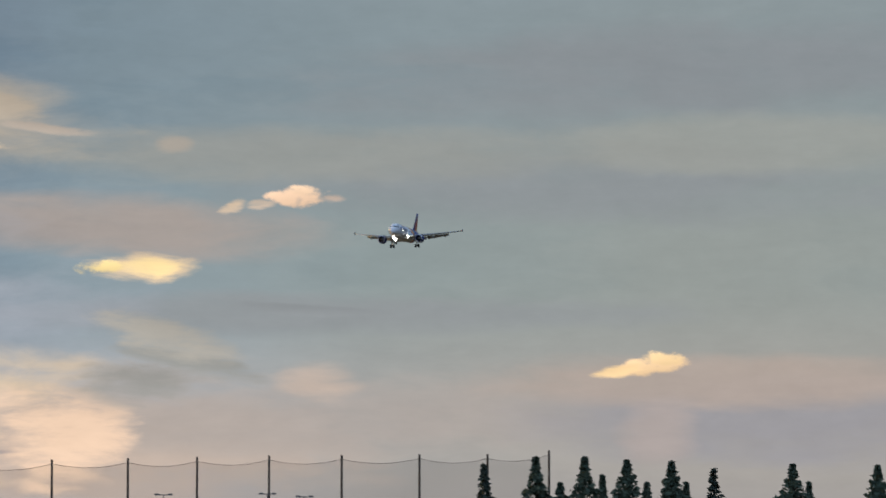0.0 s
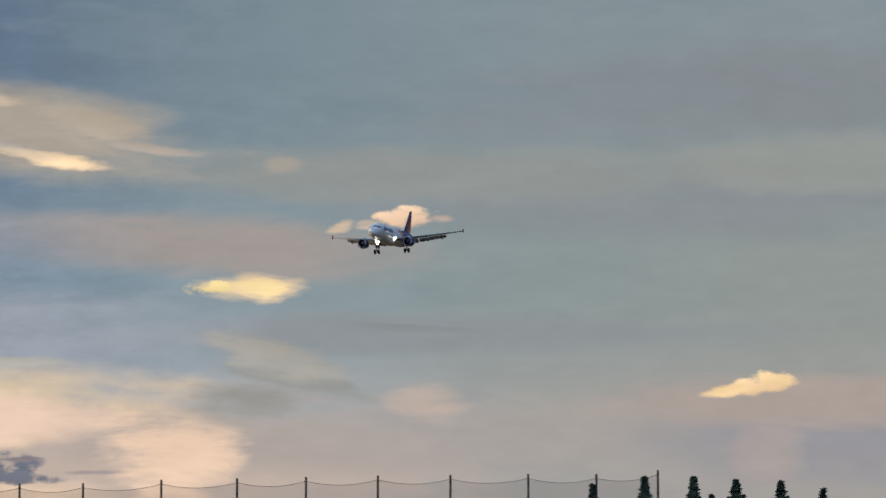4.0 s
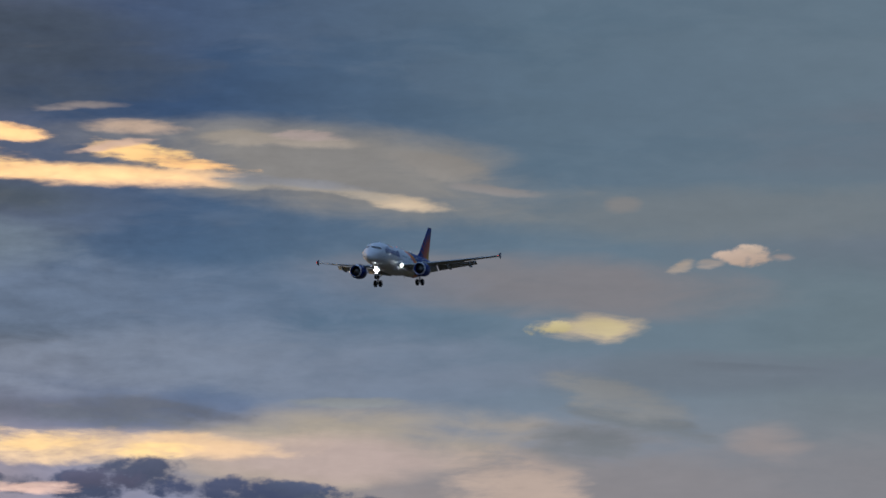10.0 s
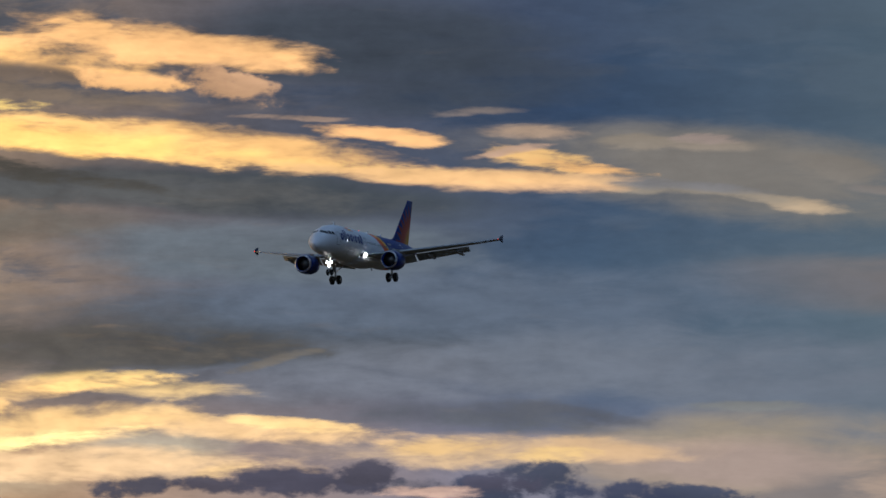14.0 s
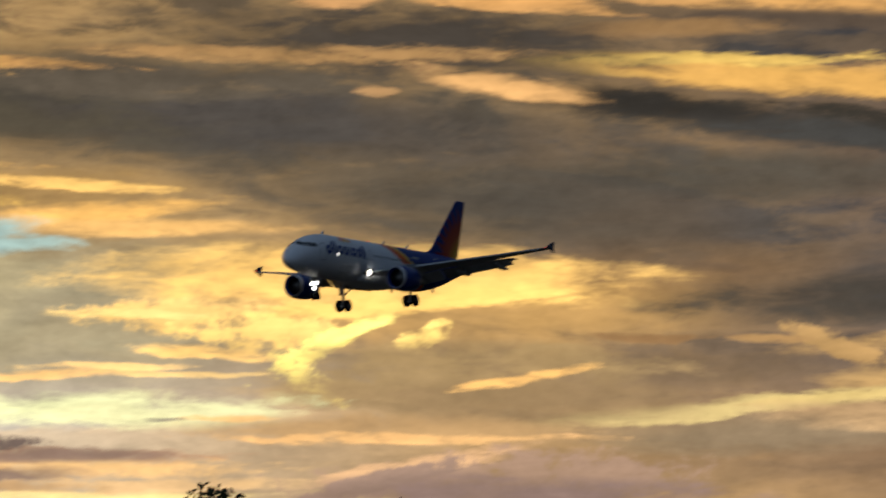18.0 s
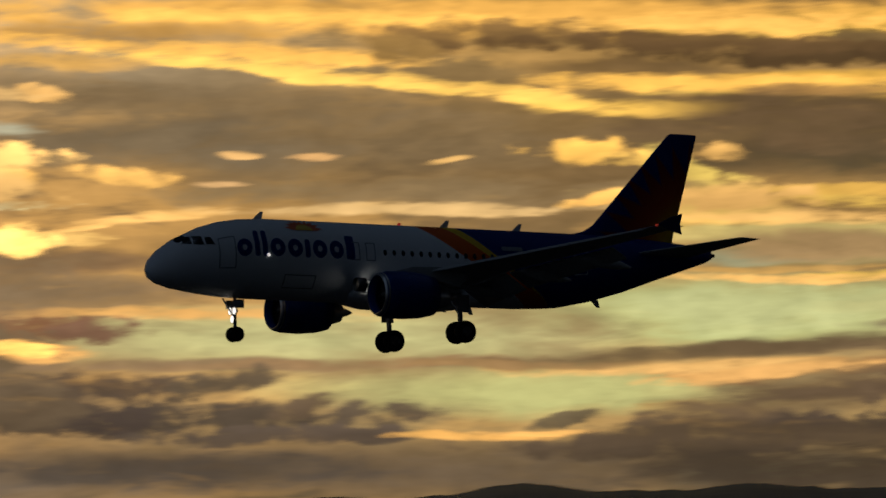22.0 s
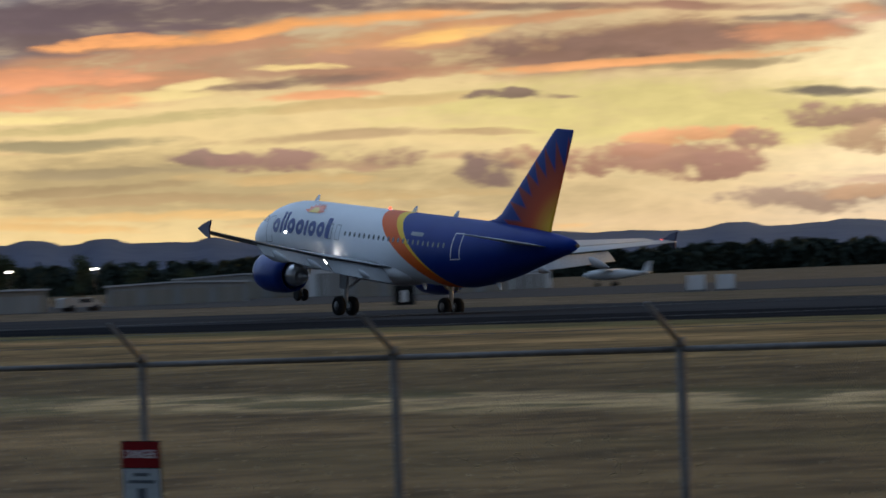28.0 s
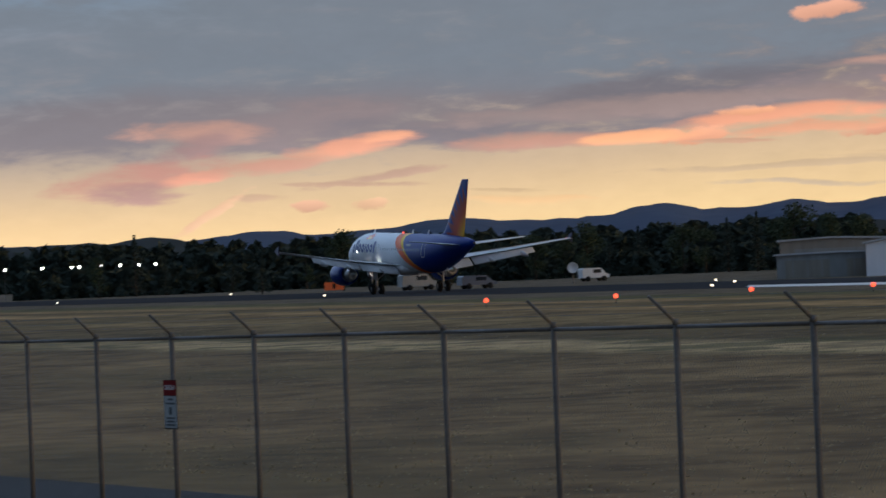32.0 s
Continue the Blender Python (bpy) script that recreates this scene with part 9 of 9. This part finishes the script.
for b in (-43.35, -42.95):
    ob = thing("equipment_cabinet", "white equipment cabinet on a low plinth", "cabinet", facing(b, 352), "equipment cabinets")
    part("plinth", mesh_of("plinth", *block(-0.85, 0.85, -0.6, 0.6, 0, 0.15), concrete), ob)
    part("case", mesh_of("case", *block(-0.75, 0.75, -0.5, 0.5, 0.15, 1.35), wall_white), ob)
    part("door", mesh_of("door", *block(-0.65, 0.65, -0.53, -0.5, 0.22, 1.28), wall_white), ob)
# radar dish by the apron
ob = thing("dish_aerial", "white dish aerial on a short mast", "aerial", facing(-64.1, 500))
part("mast", mesh_of("mast", *rod((0, 0, 0), (0, 0, 1.5), 0.08, 6), lamp_case), ob)
v, f = tube(((0.0, 0.05), (-0.1, 0.4), (-0.3, 0.65), (-0.28, 0.6), (-0.06, 0.3)), "y", 16)
part("dish", mesh_of("dish", [(q[0], q[1], q[2] + 1.9) for q in v], f, wall_white, True), ob)

# ---- driving range net far off on the approach side ----
pole_wood = grained("dark timber pole", (0.05, 0.04, 0.032), (0.1, 0.08, 0.065), 2.0, 0.8)
m, nt, b = nodes_of("fine grey netting", 0.9)
b.inputs["Base Color"].default_value = (0.1, 0.09, 0.085, 1)
b.inputs["Alpha"].default_value = 0.2
netting = m
net = thing("range_net", "tall ball-stop net slung between dark timber poles", "net")
NET = [(78.9, 1.88), (79.7, 1.86), (80.55, 1.87), (81.6, 1.92), (82.62, 1.94), (83.55, 1.96), (84.52, 1.98), (85.5, 1.99), (86.55, 2.0), (87.47, 2.0), (88.3, 2.05)]
for k, (b, e) in enumerate(NET):
    p, h = at(b, 500), 2.7 + 500 * math.tan(radians(e))
    part("net_pole", mesh_of("net_pole", *rod((p.x, p.y, -0.3), (p.x, p.y, h), 0.2, 8, 0.13), pole_wood, True), net)
    if k + 1 < len(NET):
        b2, e2 = NET[k + 1]
        q, h2, v, f = at(b2, 500), 2.7 + 500 * math.tan(radians(e2)), [], []
        for i in range(9):
            t = i / 8
            r = p.lerp(q, t)
            v += [(r.x, r.y, 0.2), (r.x, r.y, (h + (h2 - h) * t) - 0.5 - 2.2 * t * (1 - t))]
        f = [(2 * i, 2 * i + 2, 2 * i + 3, 2 * i + 1) for i in range(8)]
        part("net_panel", mesh_of("net_panel", v, f, netting), net, "fine grey netting")
        rope = [rod(v[2 * i + 1], v[2 * i + 3], 0.035, 4) for i in range(8)]
        part("net_rope", mesh_of("net_rope", *joined(*rope), pole_wood), net)
for b, h in ((83.1, 14.2), (84.5, 14.3), (85.0, 14.0), (82.1, 13.6), (78.5, 13.9), (57.3, 12.4)):
    p = at(b, 455)
    ob = thing("lamp_post", "tall lamp post with two heads, unlit", "lamp post", pose(p.x, p.y, 0, 0, 0, -b), "range lamp posts")
    part("pole", mesh_of("pole", *rod((0, 0, 0), (0, 0, h), 0.1, 7, 0.06), lamp_case, True), ob)
    part("arm", mesh_of("arm", *rod((-0.7, 0, h), (0.7, 0, h), 0.05, 6), lamp_case), ob)
    for s in (-0.7, 0.7):
        part("head", mesh_of("head", *block(s - 0.25, s + 0.25, -0.15, 0.15, h - 0.05, h + 0.14), lamp_case), ob)

# ---- a swallow crossing the sunset, and tyre smoke at the touchdown ----
feather = grained("dark feathers", (0.01, 0.01, 0.012), (0.025, 0.025, 0.03), 8.0, 0.8)
swallow = thing("bird", "small dark swallow on the wing", "bird")
v, f = tube(((0.09, 0.004), (0.06, 0.02), (0, 0.028), (-0.07, 0.016), (-0.13, 0.003)), "x", 8)
part("body", mesh_of("body", v, f, feather, True), swallow)
for s in (1, -1):
    part("bird_wing", mesh_of("bird_wing", [(0.03, 0.01 * s, 0.0), (0.05, 0.1 * s, 0.035), (-0.03, 0.22 * s, 0.02), (-0.01, 0.1 * s, 0.02), (-0.03, 0.01 * s, 0.0), (0.03, 0.01 * s, 0.008), (0.05, 0.1 * s, 0.041), (-0.03, 0.22 * s, 0.024), (-0.01, 0.1 * s, 0.027), (-0.03, 0.01 * s, 0.008)],
                               [(0, 1, 3, 4), (1, 2, 3), (9, 8, 6, 5), (8, 7, 6), (0, 5, 6, 1), (1, 6, 7, 2), (2, 7, 8, 3), (3, 8, 9, 4)], feather), swallow)

m = bpy.data.materials.new("thin tyre smoke")
m.use_nodes = True
nt = m.node_tree
b = nt.nodes["Principled BSDF"]
b.inputs["Base Color"].default_value, b.inputs["Roughness"].default_value = (0.75, 0.77, 0.82, 1), 1.0
f_ = math_in(nt)
lw, tn, sp = (nt.nodes.new("ShaderNode" + k) for k in ("TexCoord", "TexNoise", "SeparateXYZ"))
tn.inputs["Scale"].default_value, tn.inputs["Detail"].default_value = 0.8, 5
nt.links.new(lw.outputs["Object"], tn.inputs["Vector"]), nt.links.new(lw.outputs["Object"], sp.inputs[0])
ax, az = f_("MULTIPLY", sp.outputs[0], 0.3), f_("MULTIPLY", sp.outputs[2], 0.8)
thin_out = ramp_in(nt, f_("ADD", f_("MULTIPLY", ax, ax), f_("MULTIPLY", az, az)), 1.0, 0.05)
nt.links.new(f_("MULTIPLY", f_("MULTIPLY", ramp_in(nt, tn.outputs[0], 0.3, 0.7), thin_out), 0.36), b.inputs["Alpha"])
smoke_mat = m
rng = random.Random(3)
PUFFS = []
for k in range(7):
    v, f = [], []
    for deep in (-0.7, 0.7):
        base = len(v)
        for i in range(13):
            for j in range(7):
                x, z = -3.3 + 0.55 * i, -1.2 + 0.4 * j
                v.append((x, deep + 0.5 * noise.noise((x * 0.7, z, k + deep)), z))
        f += [(base + i * 7 + j, base + i * 7 + j + 1, base + i * 7 + j + 8, base + i * 7 + j + 7) for i in range(12) for j in range(6)]
    puff = part("tyre_smoke", mesh_of("tyre_smoke", v, f, smoke_mat, True))
    tagged(puff, "thin pale puff of tyre smoke over the runway", "smoke", "tyre smoke puffs")
    PUFFS.append((puff, (-204 - 5 * k if k < 4 else -236 - 6 * (k - 4)) + rng.random() * 2, 184 + 5 * (k % 2), 0.9 + 0.5 * rng.random()))

# the landing: seconds, x, y, height of the wheels, heading, nose-up, bank
FLIGHT = [
    (0, 1260.1, 80.4, 108.37, 169.6, 1.0, 0.5),
    (0.5, 1233.3, 81.6, 106.67, 169.1, 1.0, 0.5),
    (1, 1208.8, 84.0, 105.34, 168.7, 1.0, 0.5),
    (1.5, 1184.6, 86.1, 103.88, 168.2, 1.0, 0.6),
    (2, 1162.3, 88.6, 102.35, 167.8, 1.0, 0.7),
    (2.5, 1136.2, 90.8, 100.63, 167.5, 1.0, 0.9),
    (3, 1100.2, 92.4, 97.81, 167.5, 1.1, 1.1),
    (3.5, 1045.7, 92.1, 93.79, 167.6, 1.1, 1.2),
    (5.5, 980.2, 106.0, 88.04, 168.0, 1.2, 1.3),
    (6, 929.5, 105.8, 83.83, 168.5, 1.2, 1.3),
    (6.5, 892.4, 106.3, 81.26, 168.9, 1.3, 1.2),
    (7, 862.4, 108.1, 78.89, 169.1, 1.3, 1.2),
    (7.5, 834.6, 110.1, 76.73, 169.2, 1.3, 1.1),
    (8, 807.0, 112.1, 74.80, 169.2, 1.2, 1.0),
    (8.5, 781.5, 114.6, 72.93, 169.4, 1.2, 1.0),
    (9, 759.2, 117.6, 70.86, 169.6, 1.3, 0.8),
    (9.5, 736.5, 120.7, 68.98, 169.9, 1.4, 0.6),
    (10, 711.2, 123.1, 66.82, 170.2, 1.5, 0.4),
    (10.5, 685.3, 125.6, 64.71, 170.5, 1.5, 0.3),
    (11, 662.2, 128.4, 63.05, 171.0, 1.4, 0.4),
    (11.5, 639.1, 131.5, 61.28, 171.3, 1.2, 0.7),
    (12, 611.9, 133.4, 59.08, 171.5, 0.9, 0.9),
    (12.5, 584.4, 135.3, 56.81, 171.7, 0.8, 0.9),
    (13, 558.3, 137.3, 54.67, 172.2, 0.5, 0.8),
    (13.5, 533.0, 140.0, 52.59, 172.8, 0.2, 0.6),
    (15.5, 429.9, 148.8, 43.42, 175.7, 0.2, 1.3),
    (16, 404.2, 150.2, 41.17, 175.8, -0.1, 1.4),
    (16.5, 378.8, 152.8, 39.01, 175.8, -0.3, 1.6),
    (17, 353.8, 154.8, 36.85, 175.7, -0.3, 1.7),
    (17.5, 329.4, 157.7, 34.59, 175.5, 0.2, 1.7),
    (18, 361.0, 186.4, 32.13, 175.6, 0.9, 1.6),
    (18.5, 329.7, 186.1, 29.75, 175.8, 0.9, 1.3),
    (19, 300.2, 187.0, 27.26, 176.3, 0.9, 0.8),
    (19.5, 269.8, 187.3, 24.68, 176.8, 0.9, 0.5),
    (20, 239.8, 188.0, 22.10, 177.1, 0.9, 0.4),
    (20.5, 210.6, 186.4, 19.64, 176.9, 1.0, 0.6),
    (21, 180.3, 186.9, 16.91, 176.6, 1.1, 0.9),
    (21.5, 149.4, 186.9, 14.83, 176.4, 1.5, 0.9),
    (22, 118.3, 185.9, 12.53, 176.7, 1.6, 0.6),
    (22.5, 88.7, 184.3, 10.77, 176.9, 1.8, 0.4),
    (23, 58.1, 184.9, 9.16, 176.8, 2.3, 0.4),
    (23.5, 27.7, 185.2, 8.25, 176.5, 2.7, 0.5),
    (24, -3.9, 182.7, 6.37, 176.0, 2.7, 0.7),
    (24.5, -34.8, 180.9, 4.98, 175.6, 3.3, 0.9),
    (25, -64.0, 181.2, 4.22, 175.5, 4.4, 1.2),
    (25.5, -93.5, 178.8, 3.14, 175.4, 5.4, 1.5),
    (27.5, -160.2, 172.0, 1.16, 169.7, 5.7, 2.8),
    (28, -187.6, 172.6, 0.00, 170.7, 5.7, 2.8),
    (28.5, -215.4, 173.7, 0.00, 171.6, 5.5, 2.1),
    (29, -241.2, 173.6, 0.00, 172.6, 5.1, 1.1),
    (29.5, -265.4, 172.0, 0.00, 173.8, 4.8, 0.5),
    (30, -290.9, 171.8, 0.00, 175.1, 4.4, 0.1),
    (30.5, -318.4, 173.0, 0.00, 176.2, 3.8, -0.2),
    (31, -348.0, 175.5, 0.00, 177.1, 3.1, -0.4),
    (31.5, -379.3, 178.0, 0.00, 177.7, 2.4, -0.4),
    (32, -412.1, 180.9, 0.00, 178.3, 1.8, -0.5),
]


def motions():
    walk(airliner, [(t, pose(x, y, z, bank, -up, heading)) for t, x, y, z, heading, up, bank in FLIGHT])
    # the swallow crosses the western sky
    start, end = at(-10.0, 150, 21), at(27.0, 150, 14)
    walk(swallow, [(0, pose(start.x - 60, start.y, 24, 0, 0, 20))] + [(t, pose(*at(b, 150, z), 0, 0, -8)) for t, b, z in ((22.0, 0.3, 19.2), (23.3, 7.8, 18.6), (23.5, 9.0, 18.44), (23.7, 10.1, 18.0), (25.0, 17.5, 16.8))] + [(32, pose(end.x + 40, end.y, 16, 0, 0, -8))])
    # smoke rises from the runway where the wheels meet it, and drifts aside
    for k, (puff, x, y, z) in enumerate(PUFFS):
        t0 = 28.15 + 0.06 * k if k < 4 else 28.75 + 0.1 * (k - 4)
        walk(puff, [(0, pose(x, y, -4, 0, 0, 40)), (t0, pose(x, y, -2.5, 0, 0, 40)), (t0 + 0.5, pose(x + 0.3, y, z * 0.8, 0, 0, 40)), (32, pose(x + 5, y + 4, z + 1.2, 0, 0, 40))])


motions()
